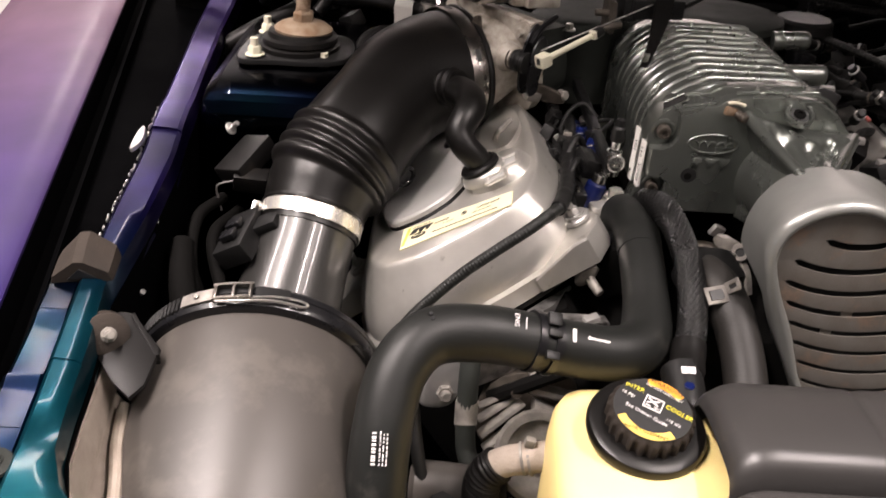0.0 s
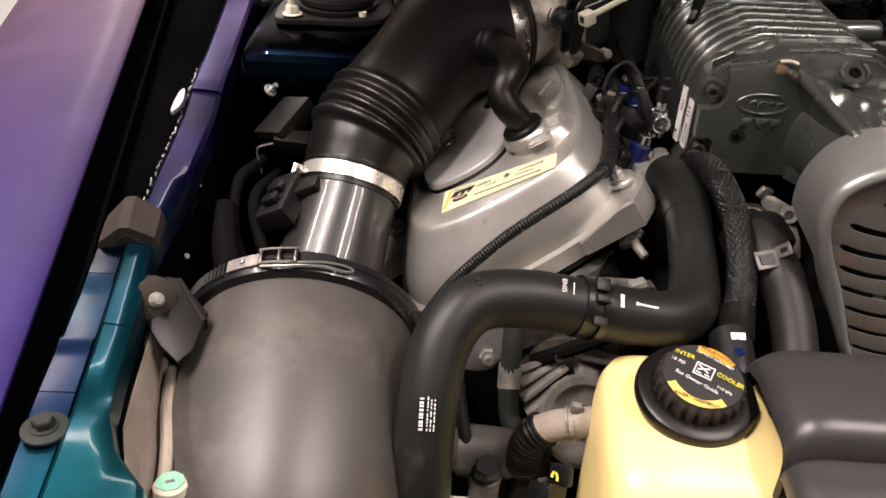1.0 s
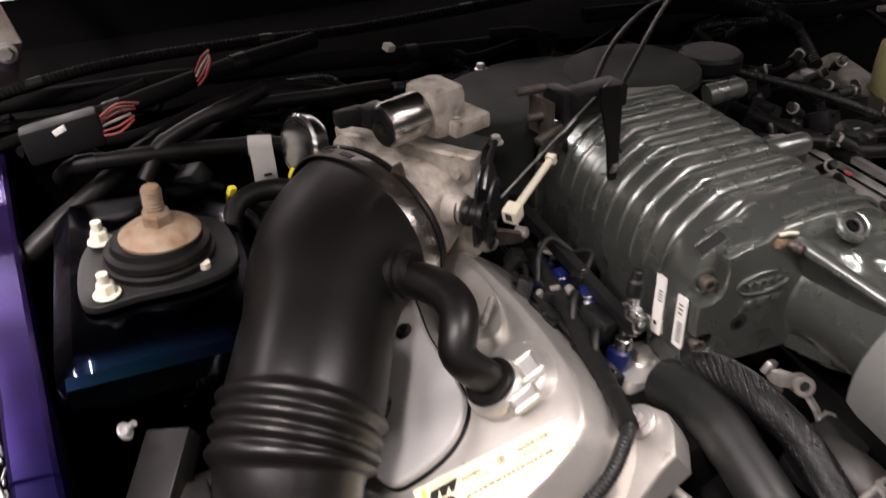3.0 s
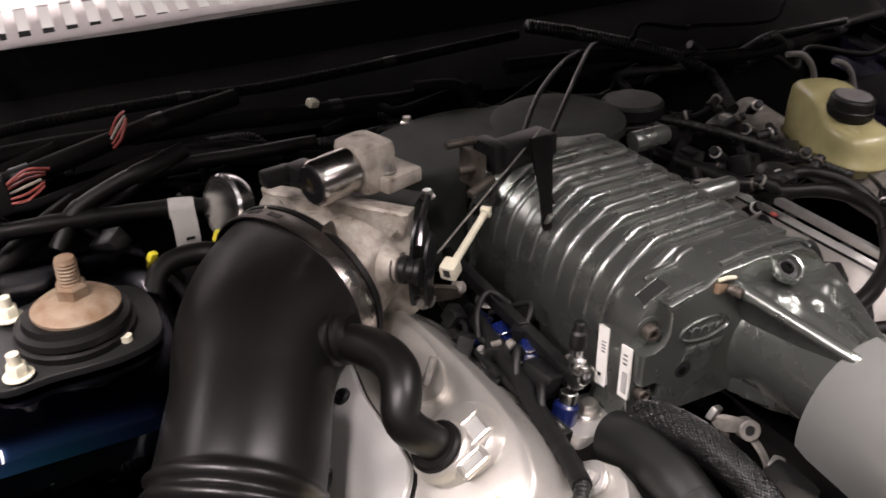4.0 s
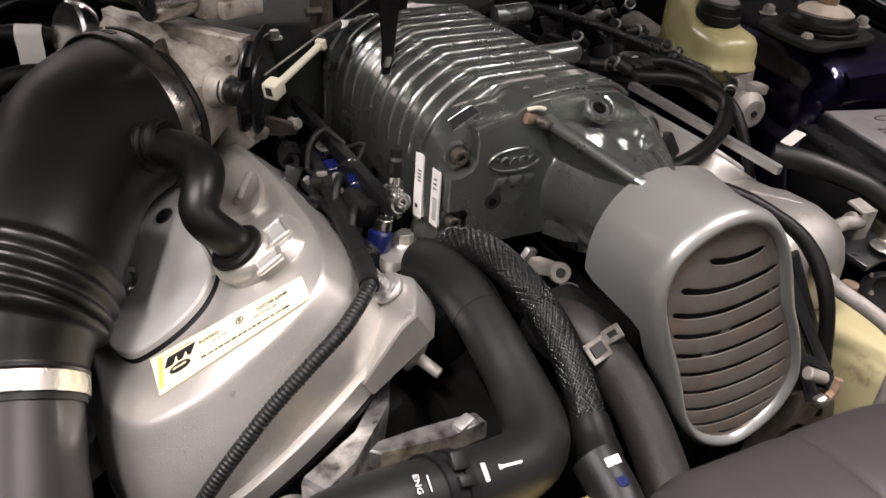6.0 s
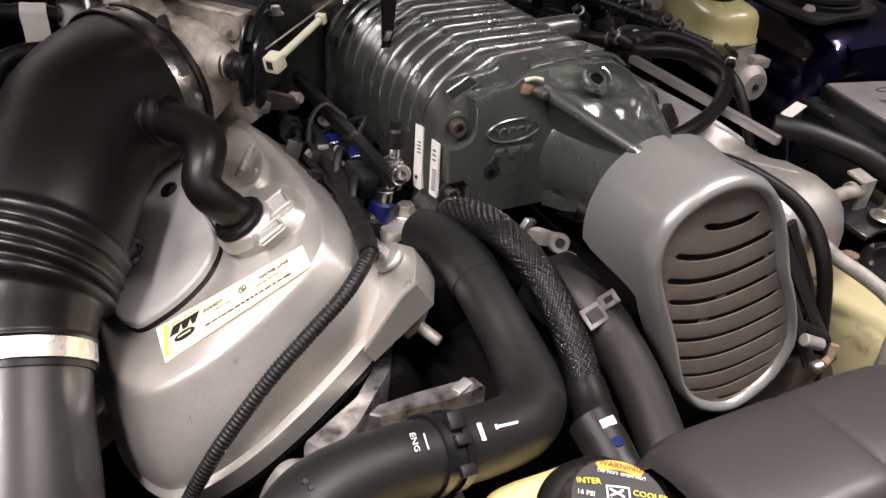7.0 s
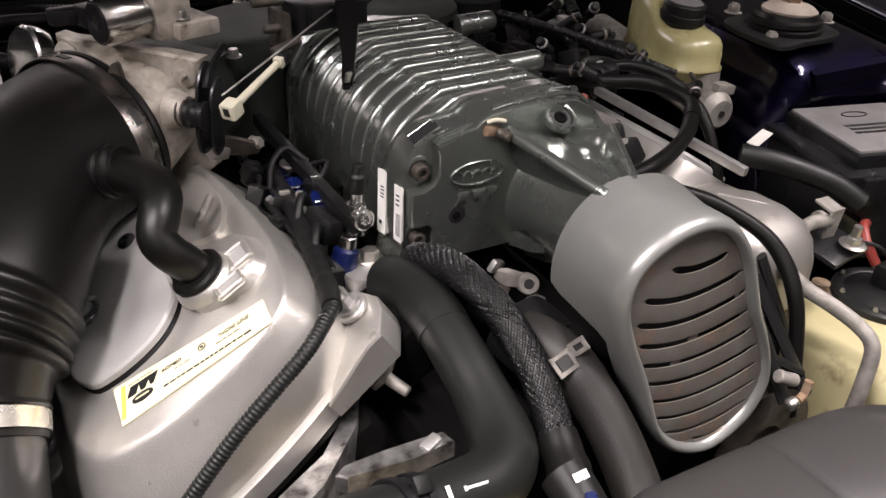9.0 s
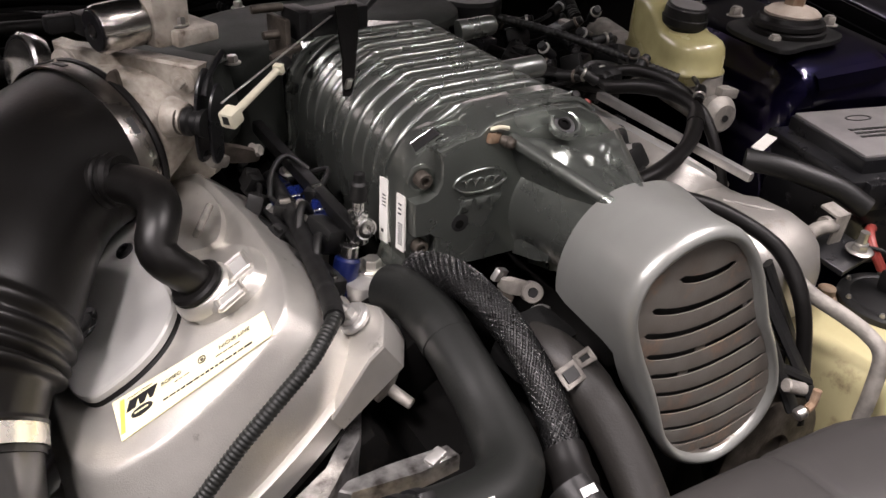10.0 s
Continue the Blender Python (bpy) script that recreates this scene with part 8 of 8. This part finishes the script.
def valley():
    """Injectors, rail and sensor in the valley between cam cover and blower."""
    fuel_rail(0.157, 1.0, 0.172, 0.795, 0.872, 0.0105, "black_plastic", "flat black fuel rail in the valley")
    for x, y in ((0.15, 0.79), (0.142, 0.84), (0.135, 0.9)):
        inj = thing("fuel_injector", (x, y, 0.80), "blue fuel injector with chrome collar", "injector", group="fuel injectors")
        part("body", rod(B(), (x, y, 0.80), (x + 0.012, y + 0.005, 0.84), 0.0115, 0.0105, 18, 0.002), "blue", inj)
        part("collar", rod(B(), (x + 0.0122, y + 0.005, 0.84), (x + 0.0142, y + 0.006, 0.85), 0.0075, 0.0075, 16, 0.001), "chrome", inj)
        part("plug", block(B(), (x - 0.012, y + 0.006, 0.828), (0.02, 0.024, 0.02), rot=(0, 30, 10), edge=0.003), "black_plastic", inj)
    v = thing("schrader_valve", (0.176, 0.812, 0.85), "chrome fuel test valve with a black cap", "valve")
    part("base", lathe(B(), (0.175, 0.806, 0.846), (0.05, 0, 1), [(0, 0.009), (0.006, 0.009), (0.008, 0.0065), (0.018, 0.0065), (0.02, 0.0085), (0.026, 0.0085), (0.028, 0.005), (0.036, 0.005)], 20), "chrome", v)
    part("side_ring", lathe(B(), (0.176, 0.800, 0.862), (0.1, -1, 0.1), [(0, 0.009), (0.008, 0.009), (0.009, 0.0075), (0.009, 0.004), (0.005, 0.004)], 20), "chrome", v)
    part("cap", lathe(B(), (0.1768, 0.806, 0.882), (0.05, 0, 1), [(0, 0.0068), (0.003, 0.0075), (0.014, 0.0065), (0.016, 0.0048), (0.023, 0.0045), (0.024, 0.003)], 18), "black_plastic", v)
    for pts in ([(0.12, 0.93, 0.85), (0.125, 0.86, 0.85), (0.13, 0.8, 0.845), (0.135, 0.75, 0.83)], [(0.15, 0.81, 0.84), (0.14, 0.8, 0.862), (0.13, 0.78, 0.85), (0.128, 0.76, 0.83)], [(0.155, 0.85, 0.85), (0.142, 0.84, 0.87), (0.13, 0.82, 0.852)]):
        cable_run("valley_wire", pts, 0.0034, "black_plastic", "taped black wiring in the valley", "wiring")
    for x, y, z, spin in ((0.153, 0.886, 0.852, 20), (0.16, 0.853, 0.852, -15), (0.148, 0.915, 0.85, 40)):
        c = thing("coil_connector", (x, y, z - 0.014), "deep blue two-pin connector with a wire lock in the valley", "connector", group="blue valley connectors")
        part("shell", block(B(), (x, y, z), (0.013, 0.019, 0.015), rot=(25, 10, spin), edge=0.002), "blue", c)
        part("collar", rod(B(), (x, y + 0.007, z - 0.003), (x + 0.003, y + 0.017, z - 0.009), 0.0065, 0.006, 14, 0.001), "black_plastic", c)
        part("lock", tube(B(), [(x - 0.006, y - 0.008, z + 0.007), (x, y - 0.0105, z + 0.0085), (x + 0.006, y - 0.008, z + 0.007)], 0.0009, 6), "chrome", c)
    part("hex_bolt", hexbolt(B(), (0.166, 0.938, 0.852), (0.1, -0.2, 1), 0.007, 0.008, 1.4), "silver_dull", thing("manifold_bolt", (0.166, 0.938, 0.845), "pale zinc manifold bolt in the valley", "bolt"))
    t = thing("wire_tag", (0.155, 0.832, 0.85), "small white tag with dark bars on the valley wiring", "tag")
    part("flag", block(B(), (0.155, 0.832, 0.854), (0.009, 0.001, 0.009), rot=(35, 0, 25), edge=0.0003), "white", t)
    part("print_bar", block(B(), (0.155, 0.8313, 0.8548), (0.006, 0.0008, 0.0016), rot=(35, 0, 25), edge=0), "ink_shade", t)
    single("wire_clip", block(B(), (0.148, 0.862, 0.858), (0.008, 0.007, 0.009), rot=(20, 20, 30), edge=0.002), "dusty_alu", "pale clip in the valley wiring", "clip")
    rnd = random.Random(31)
    for x, y, z in ((0.128, 0.8, 0.84), (0.12, 0.84, 0.845), (0.135, 0.865, 0.855), (0.118, 0.885, 0.855), (0.165, 0.87, 0.86), (0.14, 0.775, 0.832), (0.125, 0.92, 0.86)):
        c = thing("connector", (x, y, z - 0.012), "small black connector among the valley wiring", "connector", group="valley connectors")
        part("shell", block(B(), (x, y, z), (rnd.uniform(0.012, 0.02), rnd.uniform(0.014, 0.024), 0.016), rot=(rnd.uniform(-30, 30), rnd.uniform(-30, 30), rnd.uniform(0, 90)), edge=0.002), rnd.choice(("black_plastic", "gloss_black")), c)
        part("latch", block(B(), (x, y - 0.003, z + 0.009), (0.004, 0.009, 0.004), rot=(0, 0, rnd.uniform(0, 90)), edge=0.0008), rnd.choice(("dusty_alu", "black_plastic", "chrome")), c)
        part("lead", tube(B(), [(x, y, z), (x + rnd.uniform(-0.02, 0.02), y + 0.02, z + rnd.uniform(0.004, 0.014)), (x + rnd.uniform(-0.02, 0.02), y + 0.045, z - 0.004)], 0.0024, 8), "black_plastic", c)
    for pts in ([(0.17, 0.9, 0.87), (0.155, 0.91, 0.882), (0.138, 0.9, 0.875), (0.128, 0.88, 0.86)],):
        cable_run("valley_wire", pts, 0.0026, "black_plastic", "thin black wire looping in the valley", "wiring")
    c = thing("relay_module", (0.15, 0.80, 0.84), "small black coil connector in the valley", "connector")
    part("shell", block(B(), (0.152, 0.82, 0.85), (0.02, 0.03, 0.022), rot=(10, 20, 20), edge=0.003), "black_plastic", c)
    # front below the blower
    b = thing("idler_bracket", (0.29, 0.74, 0.76), "pale cast bracket below the blower snout", "bracket")
    bm = skin(B(), [[V((0.3, 0.735, 0.802)) + V((-0.016 * f, 0.012 * f, 0.006 * f)) + V((0.008 * x * g, -0.002 * x, 0.0085 * z * g)) for x, z in ((-1, -0.7), (0.2, -1), (1, -0.4), (0.9, 0.6), (0, 1), (-0.9, 0.7))] for f, g in ((0.25, 0.8), (0.5, 1.0), (0.9, 0.9), (1.2, 0.6))])
    part("casting", bm, "dusty_alu", b, sharp=20)
    part("ear", block(B(), (0.278, 0.752, 0.8155), (0.014, 0.006, 0.012), rot=(15, 25, 20), edge=0.002), "silver_dull", b)
    eye = part("eye", lathe(B(), (0.3, 0.735, 0.802), (-0.35, -0.8, 0.45), [(-0.008, 0.009), (0.006, 0.009), (0.007, 0.008), (0.007, 0.0045), (0.0, 0.0045)], 22), "dusty_alu", b, "pale bored eye")
    # Flat black disc closes the eye and gives its inner shade.
    part("bore", lathe(B(), V((0.3, 0.735, 0.802)) + V((-0.35, -0.8, 0.45)).normalized() * 0.0045, (-0.35, -0.8, 0.45), [(0, 0.0044), (0.0006, 0.0044)], 16), "ink_shade", eye)
    part("leg", tube(B(), [(0.302, 0.732, 0.796), (0.307, 0.722, 0.784), (0.309, 0.712, 0.768)], 0.0048, 8, flat=0.5), "dusty_alu", b)
    part("arm", tube(B(), [(0.285, 0.74, 0.795), (0.275, 0.75, 0.80), (0.262, 0.755, 0.798)], 0.005, 8, flat=0.5), "stained", b)
    o = thing("hose_outlet", (0.238, 0.65, 0.8), "black hose outlet housing with a pale lug", "outlet")
    part("housing", block(B(), (0.244, 0.652, 0.822), (0.05, 0.04, 0.04), rot=(15, 10, 20), edge=0.01), "black_plastic", o)
    part("lug", block(B(), (0.262, 0.672, 0.833), (0.022, 0.01, 0.008), rot=(0, 20, 30), edge=0.003), "silver_dull", o)


valley()


def far_clutter():
    """Hoses and connectors between blower, reservoir and far bank."""
    cable_run("vacuum_hose", [(0.42, 1.12, 0.9), (0.46, 1.02, 0.895), (0.49, 0.95, 0.888), (0.518, 0.926, 0.886), (0.55, 0.915, 0.885), (0.574, 0.895, 0.882), (0.572, 0.855, 0.88), (0.54, 0.818, 0.878), (0.5, 0.786, 0.876), (0.45, 0.762, 0.872), (0.41, 0.755, 0.868)], 0.0078, "rubber", "black vacuum hose looping over the far bank", "hose", bands=2)
    cable_run("vacuum_hose", [(0.5, 0.95, 0.875), (0.53, 0.945, 0.892), (0.56, 0.935, 0.895), (0.59, 0.905, 0.885), (0.6, 0.87, 0.865), (0.6, 0.84, 0.835), (0.6, 0.815, 0.78), (0.6, 0.81, 0.7)], 0.006, "rubber", "second black hose looping beside the first", "hose", bands=1)
    cable_run("wire_loom", [(0.38, 1.18, 0.94), (0.45, 1.1, 0.93), (0.52, 1.03, 0.915), (0.58, 0.97, 0.895), (0.62, 0.93, 0.88)], 0.0046, "black_plastic", "black corrugated loom behind the blower", "wire loom", loom=True)
    cable_run("vacuum_hose", [(0.4, 0.735, 0.862), (0.43, 0.72, 0.868), (0.465, 0.69, 0.858), (0.49, 0.65, 0.835), (0.492, 0.615, 0.79), (0.485, 0.59, 0.70)], 0.0068, "rubber", "black hose behind the pulley guard", "hose")
    cable_run("wiring_harness", [(0.36, 1.24, 0.96), (0.5, 1.23, 0.955), (0.62, 1.2, 0.94), (0.75, 1.2, 0.93), (0.9, 1.22, 0.93)], 0.009, "dark", "black harness along the firewall behind the reservoir", "wiring", bands=3)
    cable_run("wiring_harness", [(0.4, 1.26, 1.0), (0.46, 1.25, 0.985), (0.55, 1.22, 0.96), (0.62, 1.18, 0.93), (0.6, 1.1, 0.905)], 0.008, "black_plastic", "black cable dropping from the firewall", "wiring", bands=3, loom=True)
    rnd = random.Random(5)
    for x, y, z, mat in ((0.44, 0.97, 0.885, "black_plastic"), (0.47, 1.03, 0.89, "black_plastic"), (0.5, 1.08, 0.9, "rubber"), (0.53, 1.0, 0.885, "black_plastic"), (0.44, 1.07, 0.9, "gloss_black"), (0.56, 1.07, 0.9, "black_plastic"), (0.42, 0.9, 0.87, "black_plastic"), (0.432, 0.85, 0.87, "rubber"), (0.45, 0.81, 0.862, "black_plastic"), (0.44, 0.77, 0.85, "black_plastic"), (0.6, 1.02, 0.88, "black_plastic")):
        c = thing("connector", (x, y, z - 0.015), "black electrical connector on the far bank", "connector", group="far bank connectors")
        part("shell", block(B(), (x, y, z), (rnd.uniform(0.02, 0.035), rnd.uniform(0.025, 0.04), 0.024), rot=(rnd.uniform(-25, 25), rnd.uniform(-20, 20), rnd.uniform(0, 90)), edge=0.004), mat, c)
        part("latch", block(B(), (x, y - 0.004, z + 0.013), (0.01, 0.018, 0.006), rot=(0, 0, rnd.uniform(0, 90)), edge=0.001), "silver_dull" if rnd.random() < 0.4 else "black_plastic", c)
        part("lead", tube(B(), [(x, y, z), (x + 0.02, y + 0.03, z + 0.008), (x + rnd.uniform(0.02, 0.06), y + 0.07, z - 0.004)], 0.005, 8), "black_plastic", c)
    for k in range(22):
        x, y = rnd.uniform(0.43, 0.6), rnd.uniform(0.86, 1.14)
        z = 0.9 + 0.1 * (y - 0.95) + rnd.uniform(-0.012, 0.012)
        c = thing("wire_fitting", (x, y, z - 0.012), "small dark fitting with a bright clip among the far wiring", "fitting", group="far bank fittings")
        d = V((rnd.uniform(-1, 1), rnd.uniform(-1, 0.4), rnd.uniform(-0.2, 0.8))).normalized()
        part("barrel", rod(B(), V((x, y, z)) - d * 0.014, V((x, y, z)) + d * 0.012, 0.0062, 0.005, 12, 0.001), rnd.choice(("gloss_black", "black_plastic", "rubber")), c)
        part("clip", rod(B(), V((x, y, z)) + d * 0.003, V((x, y, z)) + d * 0.006, 0.0068, 0.0068, 12, 0.0006), rnd.choice(("gloss_black", "silver_dull", "steel", "stained")), c)
        part("lead", tube(B(), [V((x, y, z)) - d * 0.012, V((x, y, z)) - d * 0.028 + V((0, 0.006, -0.002)), V((x, y, z)) - d * 0.04 + V((rnd.uniform(-0.02, 0.02), 0.03, -0.012))], 0.0026, 8), "black_plastic", c)
    single("wire_clip", block(B(), (0.458, 0.885, 0.893), (0.004, 0.007, 0.004), rot=(20, 20, 40), edge=0.0015), "red", "faded red clip on the far wiring", "clip")
    f = thing("oil_filler_cap", (0.45, 1.105, 0.905), "round black filler cap behind the blower", "cap")
    part("cap", lathe(B(), (0.45, 1.105, 0.905), (0, 0, 1), [(0, 0.03), (0.02, 0.03), (0.024, 0.036), (0.036, 0.036), (0.04, 0.032), (0.041, 0.01)], 32), "black_plastic", f)
    s = thing("solenoid", (0.56, 0.99, 0.87), "black round solenoid with leads", "solenoid")
    part("can", lathe(B(), (0.53, 0.955, 0.865), (0.05, 0, 1), [(0, 0.022), (0.03, 0.022), (0.034, 0.018), (0.036, 0.01)], 24), "black_plastic", s)
    st = thing("support_strut", (0.5, 0.57, 0.7), "dark folded brackets beside the pulley guard", "bracket")
    for p, q in (((0.435, 0.63, 0.83), (0.45, 0.575, 0.74)), ((0.46, 0.64, 0.82), (0.485, 0.58, 0.73)), ((0.43, 0.6, 0.78), (0.48, 0.59, 0.75)), ((0.475, 0.65, 0.83), (0.505, 0.6, 0.72))):
        part("arm", tube(B(), [p, q], 0.008, 8, flat=0.5), "black_plastic", st)
    part("pin", rod(B(), (0.432, 0.575, 0.772), (0.45, 0.571, 0.764), 0.0055, edge=0.001), "dusty_alu", st)


far_clutter()


def low_front():
    """Alternator bracket, pipes, big bolt and plug seen between hose and tank."""
    at = thing("accessory_bracket", (0.05, 0.63, 0.6), "dull cast aluminium accessory bracket with bolts", "bracket")
    bm = slab(B(), loop2([(-0.02, -0.016), (0.004, -0.02), (0.018, -0.004), (0.03, 0.03), (0.01, 0.04), (-0.01, 0.02)], 0.004), (0.015, 0.634, 0.70), (1, 0.1, 0), (0, 0.3, 1), 0.014, 0.004)
    part("casting", bm, "alu", at, "pale bare casting")
    part("bolt", hexbolt(B(), (0.018, 0.627, 0.697), (0.15, -1, 0.25), 0.0085, 0.010, 1.35), "dusty_alu", at)
    part("bolt_end", rod(B(), (0.0195, 0.618, 0.6995), (0.021, 0.609, 0.7015), 0.0048, edge=0.0008), "dusty_alu", at)
    bm = slab(B(), loop2([(-0.03, -0.03), (0.0, -0.05), (0.05, -0.02), (0.06, 0.02), (0.02, 0.03), (-0.02, 0.02)], 0.005), (0.08, 0.635, 0.685), (1, 0.1, 0), (0, 0.3, 1), 0.012, 0.003)
    part("rear_web", bm, "stained", at)
    for a, b, r in (((0.05, 0.603, 0.7), (0.079, 0.62, 0.704), 0.004), ((0.05, 0.598, 0.688), (0.085, 0.618, 0.702), 0.005), ((0.053, 0.593, 0.675), (0.09, 0.612, 0.70), 0.006), ((0.058, 0.588, 0.662), (0.096, 0.606, 0.69), 0.007)):
        part("rib", tube(B(), [a, (V(a) + V(b)) / 2 + V((0, -0.002, 0.002)), b], r, 8, flat=0.6), "dusty_alu", at)
    for p in ((0.083, 0.615, 0.712), (0.1, 0.61, 0.675)):
        part("stud", hexbolt(B(), p, (0.1, -1, 0.3), 0.0065, 0.008, 1.3), "stained", at)
    for a, b in (((0.095, 0.615, 0.715), (0.15, 0.62, 0.70)), ((0.1, 0.61, 0.70), (0.15, 0.615, 0.68)), ((0.095, 0.62, 0.725), (0.15, 0.63, 0.735))):
        part("arm", tube(B(), [a, b], 0.008, 8, flat=0.6), "dusty_alu", at)
    pipe = thing("water_pipe", (0.04, 0.57, 0.66), "dull metal water pipe with a pale painted joint", "pipe")
    part("pipe", tube(B(), [(0.04, 0.606, 0.75), (0.0392, 0.6, 0.736), (0.039, 0.592, 0.70), (0.0395, 0.583, 0.68), (0.042, 0.573, 0.667), (0.049, 0.56, 0.664), (0.056, 0.55, 0.662)], 0.0092, 16), "plenum", pipe)
    part("joint", tube(B(), [(0.0391, 0.596, 0.711), (0.039, 0.591, 0.695), (0.0391, 0.588, 0.69)], 0.0103, 16), "dusty_alu", pipe, "pale painted band")
    alt = thing("alternator", (0.104, 0.565, 0.66), "dull round alternator end with a pale rim", "alternator")
    ad = V((0.1, -0.62, 0.78)).normalized()
    part("rim", lathe(B(), V((0.104, 0.56, 0.682)), ad, [(0, 0.04), (0.008, 0.041), (0.011, 0.038), (0.011, 0.031), (0.004, 0.03)], 36), "dusty_alu", alt)
    part("core", lathe(B(), V((0.104, 0.56, 0.68)), ad, [(0, 0.03), (0.004, 0.03), (0.006, 0.012)], 30), "stained", alt)
    low = thing("lower_hose", (0.05, 0.5, 0.64), "black lower hose with a ribbed cuff", "hose")
    part("tube", tube(B(), [(0.056, 0.545, 0.672), (0.06, 0.53, 0.676), (0.059, 0.518, 0.669), (0.054, 0.508, 0.65), (0.05, 0.5, 0.61)], 0.0155, 18), "rubber", low)
    part("cuff", tube(B(), [(0.064, 0.503, 0.727), (0.056, 0.503, 0.717), (0.052, 0.504, 0.702), (0.052, 0.507, 0.68)], lambda s, f: 0.0148 + 0.0007 * math.sin(s * 2 * math.pi / 0.004), 18, 0.001), "rubber", low, "black corrugated cuff")
    sup = thing("pivot_bolt", (0.02, 0.5, 0.65), "large dark hex bolt in a grey rounded casting", "bolt")
    part("pivot", rod(B(), (-0.006, 0.53, 0.67), (0.05, 0.526, 0.672), 0.0225, 0.0215, 24, 0.005), "canister", sup)
    part("boss", rod(B(), (0.02, 0.5, 0.64), (0.021, 0.492, 0.682), 0.0125, 0.0125, 22, 0.001), "stained", sup)
    part("hex_head", hexbolt(B(), (0.0212, 0.4912, 0.683), (0.02, -0.2, 1), 0.0112, 0.013, 1.16), "black_plastic", sup, "black hex head with flange")
    plug = thing("sensor_plug", (0.07, 0.47, 0.68), "black two-pin plug with a yellow lock", "connector")
    tw = (-30, -20, -35)
    part("shell", block(B(), (0.068, 0.467, 0.694), (0.02, 0.026, 0.018), rot=tw, edge=0.003), "gloss_black", plug)
    part("mouth", block(B(), (0.0785, 0.479, 0.702), (0.018, 0.008, 0.016), rot=tw, edge=0.0015), "gloss_black", plug)
    part("lock", tube(B(), [(0.0705, 0.473, 0.705), (0.072, 0.476, 0.7075), (0.0745, 0.4735, 0.707), (0.0745, 0.469, 0.705)], 0.0013, 6), "yellow_print", plug, "yellow plug lock")
    part("latch", block(B(), (0.064, 0.472, 0.702), (0.004, 0.01, 0.004), rot=tw, edge=0.001), "canister", plug)
    # bare metal tray below the hose
    tr = thing("bracket_tray", (0.11, 0.6, 0.76), "scuffed bare aluminium bracket below the coolant hose", "bracket")
    line = [(0.074, 0.608), (0.081, 0.6125), (0.108, 0.6125), (0.128, 0.611), (0.151, 0.609), (0.1535, 0.598), (0.126, 0.596), (0.08, 0.602)]
    bm = skin(B(), [[V((0.113 + (x - 0.113) * f, 0.604 + (y - 0.604) * f, z + 0.05 * (x - 0.113))) for x, y in line] for z, f in ((0.786, 1.0), (0.7985, 1.0), (0.8, 0.96))])
    part("plate", bm, "scuffed", tr)
    part("tab", block(B(), (0.138, 0.602, 0.8025), (0.014, 0.009, 0.005), rot=(0, -10, 20), edge=0.002), "silver_dull", tr)
    sw = thing("casting_edge", (0.09, 0.65, 0.72), "bare scuffed casting edge under the cam cover", "casting")
    top = [(0.136, 0.712, 0.768), (0.117, 0.674, 0.768), (0.075, 0.633, 0.764), (0.05, 0.622, 0.758), (0.04, 0.64, 0.757), (0.086, 0.662, 0.763), (0.108, 0.684, 0.766)]
    mid = V((0.088, 0.662, 0.76))
    part("edge", skin(B(), [[mid + (V(p) - mid) * f + V((0, 0, z)) for p in top] for z, f in ((-0.05, 1.02), (-0.004, 1.02), (0.0, 0.97), (0.0005, 0.8))]), "scuffed", sw, sharp=25)
    wl = thing("radiator_support", (0.1, 0.35, 0.55), "pale painted radiator support panel", "panel")
    part("panel", block(B(), (0.03, 0.467, 0.645), (0.11, 0.06, 0.012), edge=0.004), "white", wl)
    cable_run("side_cable", [(-0.01, 0.56, 0.74), (0.0, 0.53, 0.70), (0.012, 0.51, 0.66), (0.03, 0.49, 0.6)], 0.006, "black_plastic", "thin black lead beside the coolant hose", "cable")
    hb = thing("stud_bracket", (0.155, 0.71, 0.78), "thin black arm holding the harness stud", "bracket")
    part("arm", tube(B(), [(0.145, 0.695, 0.8), (0.158, 0.705, 0.815), (0.17, 0.725, 0.82)], 0.006, 8, flat=0.4), "black_plastic", hb)


low_front()
